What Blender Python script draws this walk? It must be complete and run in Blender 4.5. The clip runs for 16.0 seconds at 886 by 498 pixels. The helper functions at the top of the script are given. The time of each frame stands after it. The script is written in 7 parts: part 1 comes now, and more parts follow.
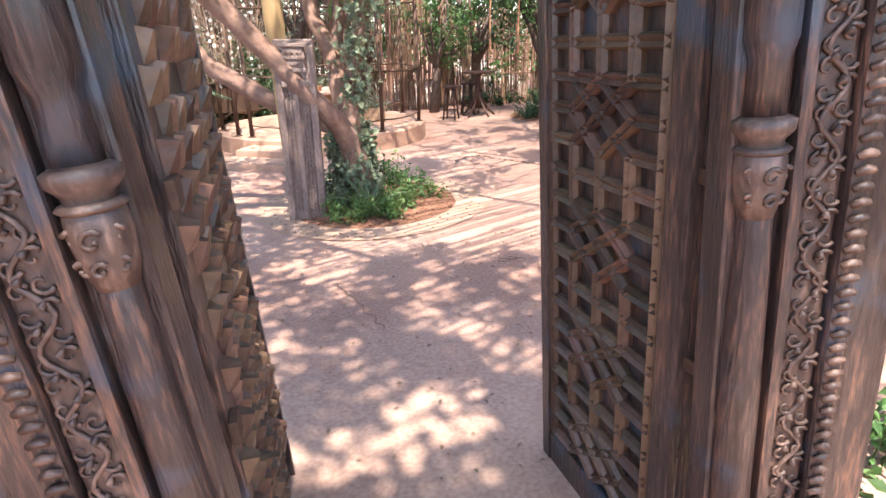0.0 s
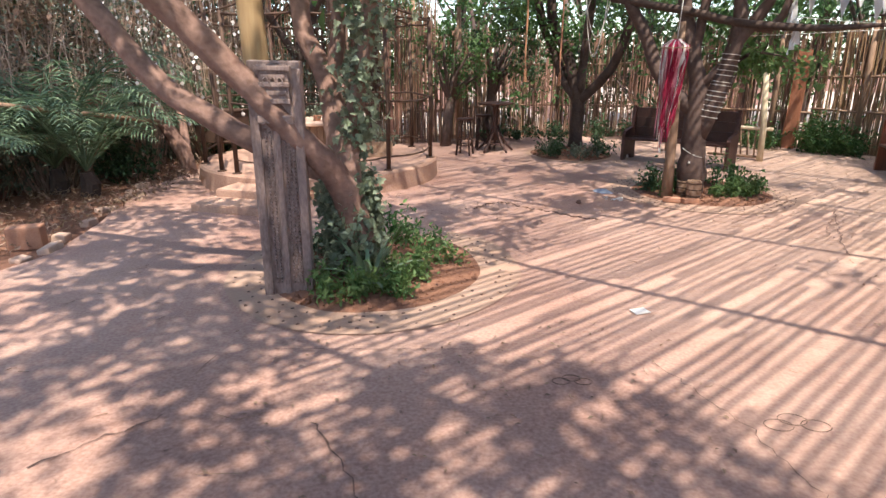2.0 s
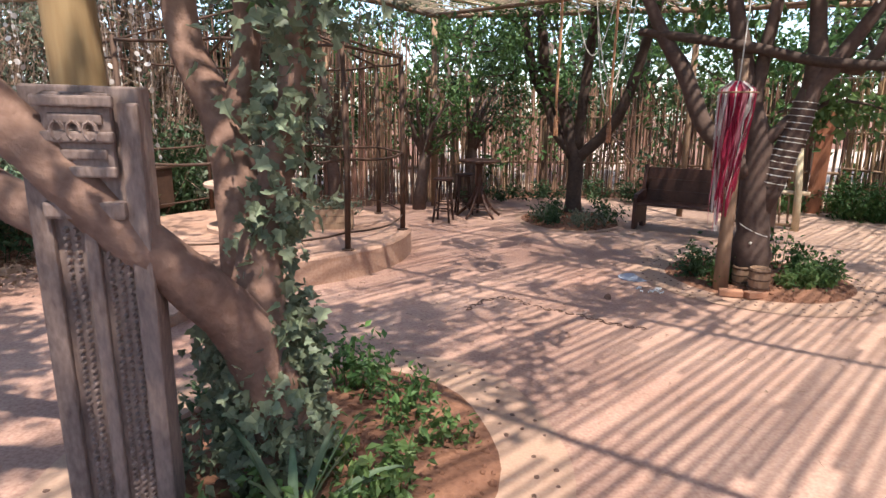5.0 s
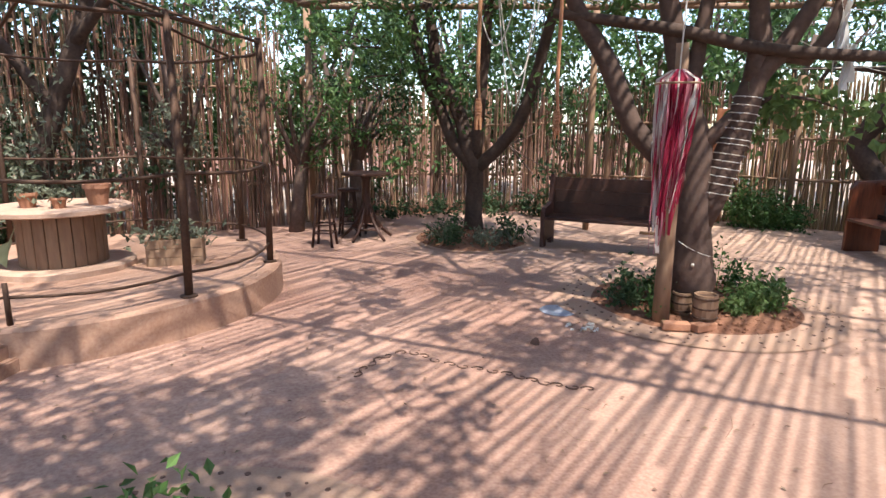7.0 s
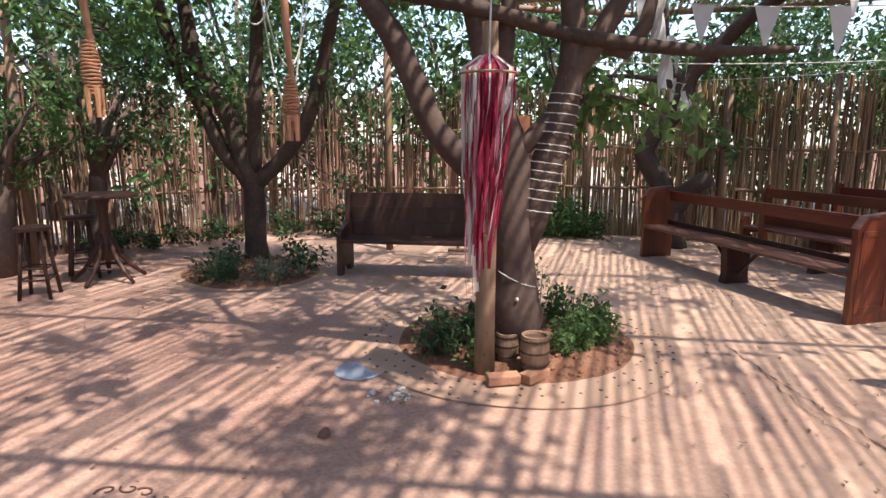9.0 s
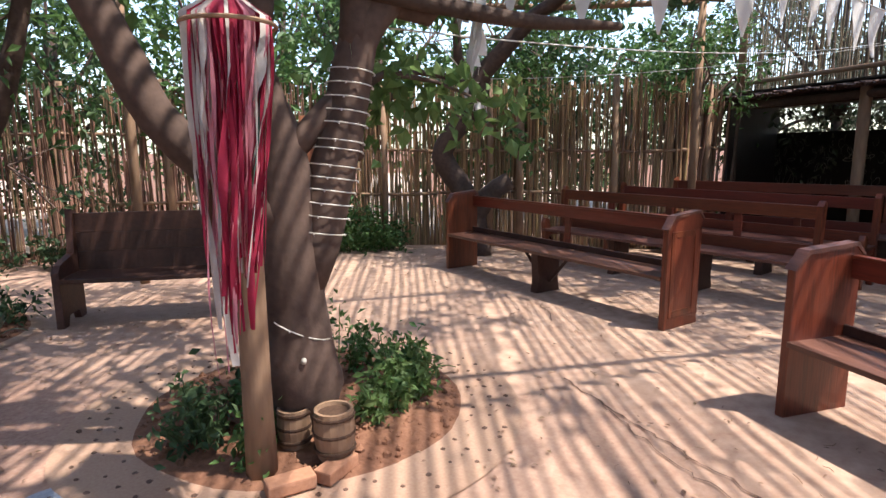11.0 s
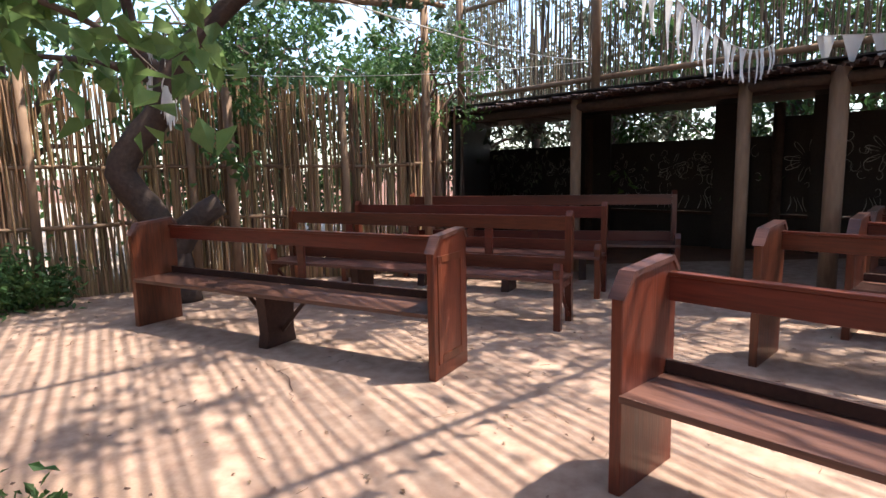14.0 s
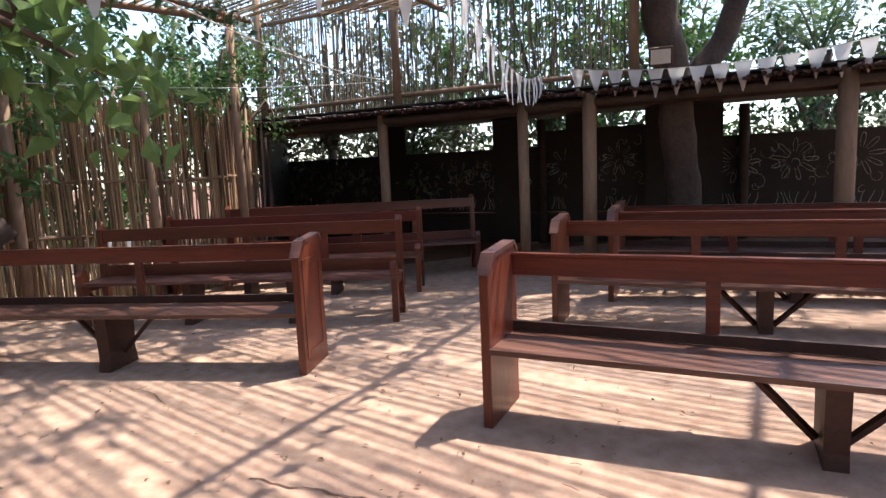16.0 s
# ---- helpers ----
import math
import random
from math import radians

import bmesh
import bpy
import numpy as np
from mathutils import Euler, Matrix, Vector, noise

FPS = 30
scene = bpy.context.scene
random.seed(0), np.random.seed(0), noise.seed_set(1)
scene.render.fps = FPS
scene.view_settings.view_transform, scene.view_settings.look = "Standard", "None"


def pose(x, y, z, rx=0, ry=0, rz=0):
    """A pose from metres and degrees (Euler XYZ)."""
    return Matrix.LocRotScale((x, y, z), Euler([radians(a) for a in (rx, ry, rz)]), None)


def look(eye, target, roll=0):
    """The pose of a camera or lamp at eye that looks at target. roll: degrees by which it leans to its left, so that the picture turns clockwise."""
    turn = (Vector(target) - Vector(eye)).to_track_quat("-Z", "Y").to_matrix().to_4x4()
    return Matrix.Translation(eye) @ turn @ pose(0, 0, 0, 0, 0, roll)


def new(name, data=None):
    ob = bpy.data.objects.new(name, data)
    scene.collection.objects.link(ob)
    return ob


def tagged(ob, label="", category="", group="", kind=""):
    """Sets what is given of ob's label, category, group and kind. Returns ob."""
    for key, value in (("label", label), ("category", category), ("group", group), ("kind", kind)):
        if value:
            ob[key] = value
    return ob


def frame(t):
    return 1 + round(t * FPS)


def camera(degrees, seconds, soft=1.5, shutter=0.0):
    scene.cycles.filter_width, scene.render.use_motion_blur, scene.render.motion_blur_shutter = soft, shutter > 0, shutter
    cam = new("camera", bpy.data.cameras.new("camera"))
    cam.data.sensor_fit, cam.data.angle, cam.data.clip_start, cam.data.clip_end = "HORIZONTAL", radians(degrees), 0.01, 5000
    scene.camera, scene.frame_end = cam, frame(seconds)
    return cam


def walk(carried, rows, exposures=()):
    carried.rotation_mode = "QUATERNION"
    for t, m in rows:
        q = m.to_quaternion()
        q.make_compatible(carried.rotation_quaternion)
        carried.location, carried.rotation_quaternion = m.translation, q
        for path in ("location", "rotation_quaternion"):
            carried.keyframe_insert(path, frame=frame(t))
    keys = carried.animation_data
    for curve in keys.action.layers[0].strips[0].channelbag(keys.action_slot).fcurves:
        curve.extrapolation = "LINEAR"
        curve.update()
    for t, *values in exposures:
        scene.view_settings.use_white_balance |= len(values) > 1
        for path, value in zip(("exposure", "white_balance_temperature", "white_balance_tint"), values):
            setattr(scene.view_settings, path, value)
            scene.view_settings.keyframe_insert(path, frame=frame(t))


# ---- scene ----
cam = camera(74.4, 16.0)
PATH = [
    (0, (0.435, -0.682, 1.867), (0.36, 1.192, 1.173), -1.6),
    (0.5, (0.399, -0.333, 1.879), (0.325, 1.544, 1.192), -1.2),
    (1, (0.356, 0.102, 1.854), (0.279, 1.984, 1.182), -0.9),
    (1.5, (0.284, 0.451, 1.85), (0.204, 2.34, 1.197), -0.5),
    (2, (0.212, 0.825, 1.84), (0.132, 2.727, 1.228), -0.2),
    (2.5, (0.158, 1.22, 1.841), (0.08, 3.133, 1.264), -0.1),
    (3, (0.094, 1.628, 1.842), (0.019, 3.551, 1.297), 0.1),
    (3.5, (0.046, 1.98, 1.834), (-0.016, 3.911, 1.32), 0.3),
    (4, (0.025, 2.393, 1.851), (-0.018, 4.333, 1.366), 0.5),
    (4.2, (0.012, 2.528, 1.838), (-0.023, 4.47, 1.361), 0.5),
    (6.3, (-0.01, 4.049, 1.659), (0.237, 5.991, 1.252), 0.3),
    (6.5, (0.017, 4.189, 1.649), (0.306, 6.126, 1.243), 0.3),
    (7, (0.129, 4.513, 1.635), (0.531, 6.432, 1.238), 0.3),
    (7.5, (0.231, 4.791, 1.608), (0.731, 6.689, 1.224), 0.2),
    (8, (0.402, 5.083, 1.598), (1.084, 6.927, 1.226), -0.0),
    (8.5, (0.595, 5.359, 1.613), (1.454, 7.128, 1.248), -0.2),
    (9, (0.771, 5.71, 1.598), (1.772, 7.404, 1.238), 0.1),
    (9.5, (0.938, 5.963, 1.594), (2.078, 7.568, 1.24), -0.0),
    (10, (1.143, 6.162, 1.574), (2.43, 7.653, 1.229), -0.3),
    (10.2, (1.228, 6.249, 1.57), (2.574, 7.687, 1.223), -0.4),
    (12.5, (2.203, 7.037, 1.424), (3.936, 7.994, 1.14), -0.2),
    (13, (2.435, 7.135, 1.402), (4.246, 7.938, 1.126), -0.3),
    (13.5, (2.665, 7.183, 1.407), (4.543, 7.814, 1.134), -0.7),
    (14, (2.763, 7.271, 1.406), (4.694, 7.717, 1.137), -1.2),
    (14.5, (2.732, 7.365, 1.403), (4.705, 7.569, 1.143), -1.6),
    (15, (2.625, 7.472, 1.416), (4.608, 7.435, 1.159), -2.0),
    (15.5, (2.456, 7.608, 1.414), (4.433, 7.439, 1.159), -2.2),
    (16, (2.202, 7.758, 1.412), (4.164, 7.469, 1.155), -2.5),
]
walk(cam, [(t, look(eye, target, roll)) for t, eye, target, roll in PATH],
     [(0.0, 2.5), (1.0, 2.4), (2.0, 1.7), (3.0, 1.45), (4.2, 1.48), (6.5, 1.65), (8.0, 1.6), (10.0, 1.6), (13.0, 1.85), (14.5, 1.8), (16.0, 1.8)])

# ---- world, sun ----
world = bpy.data.worlds.new("sky")
scene.world = world
world.use_nodes = True
wn = world.node_tree.nodes
sky = wn.new("ShaderNodeTexSky")
sky.sky_type = "NISHITA"
sky.sun_disc = False
SUN_AT = Vector((0.13, -0.40, 0.92)).normalized()
sky.sun_elevation = math.asin(SUN_AT.z)
sky.sun_rotation = math.atan2(SUN_AT.x, SUN_AT.y)
wn["Background"].inputs["Strength"].default_value = 0.15
world.node_tree.links.new(sky.outputs[0], wn["Background"].inputs["Color"])
sun_data = bpy.data.lights.new("sun", "SUN")
sun_data.energy, sun_data.angle, sun_data.color = 3.3, radians(1.0), (1.0, 0.92, 0.82)
sun = new("sun", sun_data)
sun.matrix_basis = look(SUN_AT * 40, (0, 0, 0))
scene.view_settings.exposure = 1.3


# ---- materials ----
def surface(name, dark, light, scale=4.0, fine=60.0, rough=0.8, bump=0.3, metal=0.0, vary=0.0, stretch=(1, 1, 1), third=None, spec=0.3, trans=0.0, dist=0.01, contrast=0.25):
    """A surface with colour varied at two scales, fine relief, and a shift of value from piece to piece."""
    m = bpy.data.materials.new(name)
    m.use_nodes = True
    t = m.node_tree
    n, k = t.nodes, t.links
    b = n["Principled BSDF"]
    co = n.new("ShaderNodeTexCoord")
    info = n.new("ShaderNodeObjectInfo")
    shift = n.new("ShaderNodeVectorMath")
    shift.operation = "MULTIPLY_ADD"
    shift.inputs[1].default_value = stretch
    off = n.new("ShaderNodeMath")
    off.operation = "MULTIPLY"
    off.inputs[1].default_value = 37.0
    k.new(info.outputs["Random"], off.inputs[0])
    k.new(co.outputs["Object"], shift.inputs[0])
    k.new(off.outputs[0], shift.inputs[2])
    big, small = n.new("ShaderNodeTexNoise"), n.new("ShaderNodeTexNoise")
    for tex, s in ((big, scale), (small, fine)):
        tex.inputs["Scale"].default_value = s
        tex.inputs["Detail"].default_value = 6
        k.new(shift.outputs[0], tex.inputs["Vector"])
    ramp = n.new("ShaderNodeValToRGB")
    ramp.color_ramp.elements[0].position, ramp.color_ramp.elements[1].position = 0.5 - contrast, 0.5 + contrast
    ramp.color_ramp.elements[0].color, ramp.color_ramp.elements[1].color = (*dark, 1), (*light, 1)
    if third:
        e = ramp.color_ramp.elements.new(0.52)
        e.color = (*third, 1)
    add = n.new("ShaderNodeMath")
    add.operation = "MULTIPLY_ADD"
    add.inputs[1].default_value = 0.45
    k.new(small.outputs["Fac"], add.inputs[0])
    half = n.new("ShaderNodeMath")
    half.operation = "MULTIPLY"
    half.inputs[1].default_value = 0.55
    k.new(big.outputs["Fac"], half.inputs[0])
    k.new(half.outputs[0], add.inputs[2])
    k.new(add.outputs[0], ramp.inputs[0])
    hsv = n.new("ShaderNodeHueSaturation")
    k.new(ramp.outputs[0], hsv.inputs["Color"])
    if vary:
        geo = n.new("ShaderNodeNewGeometry")
        both = n.new("ShaderNodeMath")
        both.operation = "ADD"
        k.new(info.outputs["Random"], both.inputs[0])
        k.new(geo.outputs["Random Per Island"], both.inputs[1])
        wrap = n.new("ShaderNodeMath")
        wrap.operation = "FRACT"
        k.new(both.outputs[0], wrap.inputs[0])
        val = n.new("ShaderNodeMapRange")
        val.inputs["To Min"].default_value, val.inputs["To Max"].default_value = 1 - vary, 1 + vary
        k.new(wrap.outputs[0], val.inputs["Value"])
        k.new(val.outputs[0], hsv.inputs["Value"])
        hue = n.new("ShaderNodeMapRange")
        hue.inputs["To Min"].default_value, hue.inputs["To Max"].default_value = 0.5 - vary * 0.04, 0.5 + vary * 0.04
        sec = n.new("ShaderNodeMath")
        sec.operation = "MULTIPLY"
        sec.inputs[1].default_value = 7.3
        sec2 = n.new("ShaderNodeMath")
        sec2.operation = "FRACT"
        k.new(wrap.outputs[0], sec.inputs[0])
        k.new(sec.outputs[0], sec2.inputs[0])
        k.new(sec2.outputs[0], hue.inputs["Value"])
        k.new(hue.outputs[0], hsv.inputs["Hue"])
    k.new(hsv.outputs[0], b.inputs["Base Color"])
    rr = n.new("ShaderNodeMapRange")
    rr.inputs["To Min"].default_value, rr.inputs["To Max"].default_value = max(0.05, rough - 0.12), min(1, rough + 0.12)
    k.new(big.outputs["Fac"], rr.inputs["Value"])
    k.new(rr.outputs[0], b.inputs["Roughness"])
    b.inputs["Metallic"].default_value = metal
    b.inputs["Specular IOR Level"].default_value = spec
    if trans:
        tl = n.new("ShaderNodeBsdfTranslucent")
        mix = n.new("ShaderNodeMixShader")
        mix.inputs[0].default_value = trans
        k.new(hsv.outputs[0], tl.inputs["Color"])
        k.new(b.outputs[0], mix.inputs[1])
        k.new(tl.outputs[0], mix.inputs[2])
        k.new(mix.outputs[0], n["Material Output"].inputs["Surface"])
    if bump:
        bp = n.new("ShaderNodeBump")
        bp.inputs["Strength"].default_value, bp.inputs["Distance"].default_value = bump, dist
        k.new(add.outputs[0], bp.inputs["Height"])
        k.new(bp.outputs[0], b.inputs["Normal"])
    return m


CONCRETE = surface("dusty_concrete", (0.215, 0.113, 0.084), (0.46, 0.305, 0.235), 0.55, 45, 0.85, 0.22, third=(0.345, 0.212, 0.163), contrast=0.17, dist=0.006)
# sand lies over the concrete towards the pews
_t = CONCRETE.node_tree
_b = _t.nodes["Principled BSDF"]
_was = _b.inputs["Base Color"].links[0].from_socket
_co, _xyz, _nz = _t.nodes.new("ShaderNodeTexCoord"), _t.nodes.new("ShaderNodeSeparateXYZ"), _t.nodes.new("ShaderNodeTexNoise")
_nz.inputs["Scale"].default_value, _nz.inputs["Detail"].default_value = 0.7, 5
_t.links.new(_co.outputs["Object"], _xyz.inputs[0])
_t.links.new(_co.outputs["Object"], _nz.inputs["Vector"])
_ma = _t.nodes.new("ShaderNodeMath")
_ma.operation = "MULTIPLY_ADD"
_ma.inputs[1].default_value = 5.0
_t.links.new(_nz.outputs["Fac"], _ma.inputs[0])
_t.links.new(_xyz.outputs["X"], _ma.inputs[2])
_mr = _t.nodes.new("ShaderNodeMapRange")
_mr.inputs["From Min"].default_value, _mr.inputs["From Max"].default_value, _mr.inputs["To Max"].default_value = 3.5, 8.5, 0.85
_t.links.new(_ma.outputs[0], _mr.inputs["Value"])
_sand = _t.nodes.new("ShaderNodeTexNoise")
_sand.inputs["Scale"].default_value, _sand.inputs["Detail"].default_value = 9.0, 8
_t.links.new(_co.outputs["Object"], _sand.inputs["Vector"])
_sr = _t.nodes.new("ShaderNodeValToRGB")
_sr.color_ramp.elements[0].color, _sr.color_ramp.elements[1].color = (0.31, 0.195, 0.14, 1), (0.49, 0.345, 0.258, 1)
_sr.color_ramp.elements[0].position, _sr.color_ramp.elements[1].position = 0.3, 0.7
_t.links.new(_sand.outputs["Fac"], _sr.inputs[0])
_mx = _t.nodes.new("ShaderNodeMix")
_mx.data_type = "RGBA"
_t.links.new(_mr.outputs[0], _mx.inputs[0])
_t.links.new(_was, _mx.inputs[6])
_t.links.new(_sr.outputs[0], _mx.inputs[7])
_t.links.new(_mx.outputs[2], _b.inputs["Base Color"])
RING = surface("ring_concrete", (0.27, 0.16, 0.11), (0.42, 0.285, 0.21), 1.0, 60, 0.85, 0.3)
PLATFORM = surface("ochre_plaster", (0.25, 0.138, 0.095), (0.43, 0.275, 0.2), 1.3, 40, 0.85, 0.3, contrast=0.18)
EARTH = surface("red_earth", (0.085, 0.034, 0.02), (0.26, 0.13, 0.08), 2.5, 30, 0.95, 0.8, dist=0.03)
OUTSIDE = surface("pale_sand", (0.34, 0.25, 0.19), (0.55, 0.44, 0.35), 0.3, 20, 0.95, 0.4)
CANE = surface("cane", (0.20, 0.115, 0.06), (0.50, 0.34, 0.19), 3.0, 40, 0.6, 0.3, vary=0.5, stretch=(1, 1, 0.3))
CANE_RED_SHADE = surface("red_brown_shaded_cane", (0.10, 0.052, 0.036), (0.34, 0.205, 0.14), 3.0, 40, 0.65, 0.3, vary=0.5, stretch=(1, 1, 0.3))
CANE_GREY = surface("greyed_cane", (0.09, 0.066, 0.045), (0.28, 0.215, 0.15), 3.0, 40, 0.65, 0.3, vary=0.45, stretch=(1, 1, 0.3))
CANE_PALE = surface("pale_cane", (0.34, 0.25, 0.16), (0.62, 0.5, 0.36), 3.0, 40, 0.6, 0.3, vary=0.35, stretch=(1, 1, 0.3))
POLE = surface("weathered_pole", (0.15, 0.09, 0.06), (0.34, 0.22, 0.14), 3.0, 30, 0.8, 0.6, stretch=(1, 1, 0.2))
YELLOW_POLE = surface("yellowed_pole", (0.22, 0.13, 0.06), (0.42, 0.29, 0.15), 4.0, 30, 0.8, 0.6, stretch=(1, 1, 0.15))
BARK = surface("smooth_bark", (0.11, 0.055, 0.04), (0.33, 0.205, 0.155), 3.5, 25, 0.85, 0.9, dist=0.02)
BARK_GREY = surface("grey_bark", (0.05, 0.033, 0.028), (0.17, 0.115, 0.092), 3.5, 25, 0.85, 0.8, dist=0.015)
BARK_BROWN = surface("brown_bark", (0.045, 0.028, 0.023), (0.135, 0.088, 0.07), 3.0, 25, 0.85, 0.5, dist=0.01)
BARK_DARK = surface("dark_bark", (0.03, 0.02, 0.016), (0.10, 0.067, 0.053), 3.5, 25, 0.9, 0.9, dist=0.02)
PEW = surface("red_brown_varnished_wood", (0.035, 0.008, 0.006), (0.185, 0.037, 0.019), 2.2, 26, 0.34, 0.25, vary=0.22, stretch=(0.25, 3, 3), spec=0.5)
PEW_END = surface("red_brown_end_wood", (0.03, 0.009, 0.006), (0.22, 0.055, 0.024), 2.4, 24, 0.33, 0.25, vary=0.15, stretch=(3, 3, 0.25), spec=0.5)
SEAT = surface("worn_seat_wood", (0.04, 0.014, 0.011), (0.19, 0.085, 0.062), 2.2, 26, 0.38, 0.25, vary=0.15, stretch=(0.2, 4, 3), spec=0.5)
DARKWOOD = surface("dark_wood", (0.025, 0.012, 0.01), (0.09, 0.042, 0.03), 3.0, 30, 0.55, 0.4, vary=0.15)
CARVED = surface("weathered_carved_wood", (0.022, 0.012, 0.009), (0.23, 0.14, 0.10), 5.0, 50, 0.5, 0.9, third=(0.085, 0.05, 0.037), stretch=(1, 1, 0.5), contrast=0.17, spec=0.5)
POSTWOOD = surface("silvered_carved_wood", (0.075, 0.045, 0.038), (0.36, 0.26, 0.22), 5.0, 60, 0.75, 0.8, third=(0.24, 0.17, 0.145), stretch=(1, 1, 0.35))
GATEWOOD = surface("old_painted_gate_wood", (0.009, 0.005, 0.0045), (0.19, 0.092, 0.058), 4.0, 40, 0.32, 1.0, third=(0.05, 0.034, 0.03), stretch=(2.5, 2.5, 0.4), contrast=0.16, spec=0.5)
# worn remains of blue paint on the gate
_t = GATEWOOD.node_tree
_b = _t.nodes["Principled BSDF"]
_was = _b.inputs["Base Color"].links[0].from_socket
_co, _nz, _mr, _mx = _t.nodes.new("ShaderNodeTexCoord"), _t.nodes.new("ShaderNodeTexNoise"), _t.nodes.new("ShaderNodeMapRange"), _t.nodes.new("ShaderNodeMix")
_nz.inputs["Scale"].default_value, _nz.inputs["Detail"].default_value = 5.0, 8
_mr.inputs["From Min"].default_value, _mr.inputs["From Max"].default_value, _mr.inputs["To Max"].default_value = 0.55, 0.66, 0.75
_mx.data_type = "RGBA"
_mx.inputs[7].default_value = (0.045, 0.062, 0.085, 1)
_t.links.new(_co.outputs["Object"], _nz.inputs["Vector"])
_t.links.new(_nz.outputs["Fac"], _mr.inputs["Value"])
_t.links.new(_mr.outputs[0], _mx.inputs[0])
_t.links.new(_was, _mx.inputs[6])
_t.links.new(_mx.outputs[2], _b.inputs["Base Color"])
GATEBLOCK = surface("gate_block_wood", (0.02, 0.010, 0.007), (0.18, 0.098, 0.058), 6.0, 40, 0.4, 0.8, vary=0.4, spec=0.5)
IRON = surface("rusted_iron", (0.04, 0.025, 0.02), (0.13, 0.075, 0.05), 9, 60, 0.7, 0.4, metal=0.4)
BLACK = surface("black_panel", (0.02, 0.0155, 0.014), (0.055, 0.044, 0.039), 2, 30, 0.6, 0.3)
WIRE = surface("pale_wire", (0.45, 0.42, 0.38), (0.62, 0.6, 0.55), 20, 80, 0.6, 0.1)
CLOTH = surface("white_cloth", (0.66, 0.64, 0.62), (0.83, 0.82, 0.80), 12, 200, 0.9, 0.3, trans=0.35)
CLAY = surface("terracotta", (0.26, 0.12, 0.07), (0.42, 0.22, 0.14), 8, 60, 0.85, 0.4)
STONE = surface("pale_brick", (0.33, 0.2, 0.14), (0.5, 0.36, 0.28), 6, 60, 0.9, 0.5)
PEBBLE = surface("dark_pebble", (0.06, 0.035, 0.025), (0.16, 0.09, 0.07), 10, 60, 0.8, 0.3)
STRAW = surface("dry_stalks", (0.22, 0.14, 0.10), (0.45, 0.33, 0.25), 5, 40, 0.9, 0.2, vary=0.3)


def leafy(name, dark, light, vary=0.35, trans=0.35):
    return surface(name, dark, light, 2.5, 30, 0.55, 0.15, vary=vary, trans=trans, spec=0.4)


LEAF = leafy("green_leaf", (0.04, 0.095, 0.028), (0.12, 0.215, 0.065))
LEAF_LIGHT = leafy("light_leaf", (0.08, 0.15, 0.04), (0.2, 0.3, 0.11), trans=0.5)
LEAF_DARK = leafy("dark_leaf", (0.024, 0.055, 0.024), (0.08, 0.13, 0.055))
IVY = leafy("ivy_leaf", (0.08, 0.11, 0.06), (0.32, 0.36, 0.24))
SAGE = leafy("dusty_leaf", (0.09, 0.11, 0.07), (0.22, 0.24, 0.17))
PALM = leafy("palm_leaf", (0.06, 0.11, 0.05), (0.2, 0.27, 0.16))
DRYLEAF = leafy("dry_leaf", (0.17, 0.10, 0.06), (0.34, 0.23, 0.16))


# ---- mesh helpers ----
def gz(y):
    """Height of the paved ground: it falls gently from the gate to the court."""
    u = min(1.0, max(0.0, (y - 1.5) / 6.5))
    return 0.16 * (1 - u * u * (3 - 2 * u))


def thing(name, at, label, category, group="", kind="", turn=0.0):
    ob = new(name)
    ob.matrix_basis = pose(*at, 0, 0, turn)
    return tagged(ob, label, category, group, kind)


def part(name, bm, material, parent, label="", world=True, smooth=False):
    """One mesh object under a thing or under a part. world: the mesh is given in world places."""
    me = bpy.data.meshes.new(name)
    root = parent
    while root.parent:
        root = root.parent
    if world:
        bm.transform(root.matrix_basis.inverted())
    bm.to_mesh(me)
    bm.free()
    me.materials.append(material)
    if smooth:
        for p in me.polygons:
            p.use_smooth = True
    ob = new(name, me)
    ob.parent = parent
    if label:
        ob["label"] = label
    return ob


def solid(name, bm, material, label, category, group="", kind="", smooth=False, at=(0, 0, 0)):
    """One mesh as a thing of its own."""
    me = bpy.data.meshes.new(name)
    bm.transform(Matrix.Translation(Vector(at)).inverted())
    bm.to_mesh(me)
    bm.free()
    me.materials.append(material)
    if smooth:
        for p in me.polygons:
            p.use_smooth = True
    ob = new(name, me)
    ob.location = at
    return tagged(ob, label, category, group, kind)


def mesh_from(name, verts, faces, material, smooth=False):
    me = bpy.data.meshes.new(name)
    me.from_pydata([tuple(map(float, v)) for v in verts], [], [tuple(map(int, f)) for f in faces])
    me.materials.append(material)
    if smooth:
        for p in me.polygons:
            p.use_smooth = True
    return me


def box(bm, lo, hi, m=None, bevel=0.0):
    vs = [bm.verts.new((x, y, z)) for x in (lo[0], hi[0]) for y in (lo[1], hi[1]) for z in (lo[2], hi[2])]
    fs = [bm.faces.new([vs[i] for i in q]) for q in ((0, 1, 3, 2), (4, 6, 7, 5), (0, 4, 5, 1), (2, 3, 7, 6), (0, 2, 6, 4), (1, 5, 7, 3))]
    if bevel:
        es = list({e for f in fs for e in f.edges})
        out = bmesh.ops.bevel(bm, geom=es, offset=bevel, segments=2, affect="EDGES", profile=0.6)
        vs = list({v for f in out["faces"] for v in f.verts} | {v for v in vs if v.is_valid})
    if m is not None:
        for v in vs:
            v.co = m @ v.co
    return vs


def boxed(lo, hi, m=None, bevel=0.0):
    bm = bmesh.new()
    box(bm, lo, hi, m, bevel)
    return bm


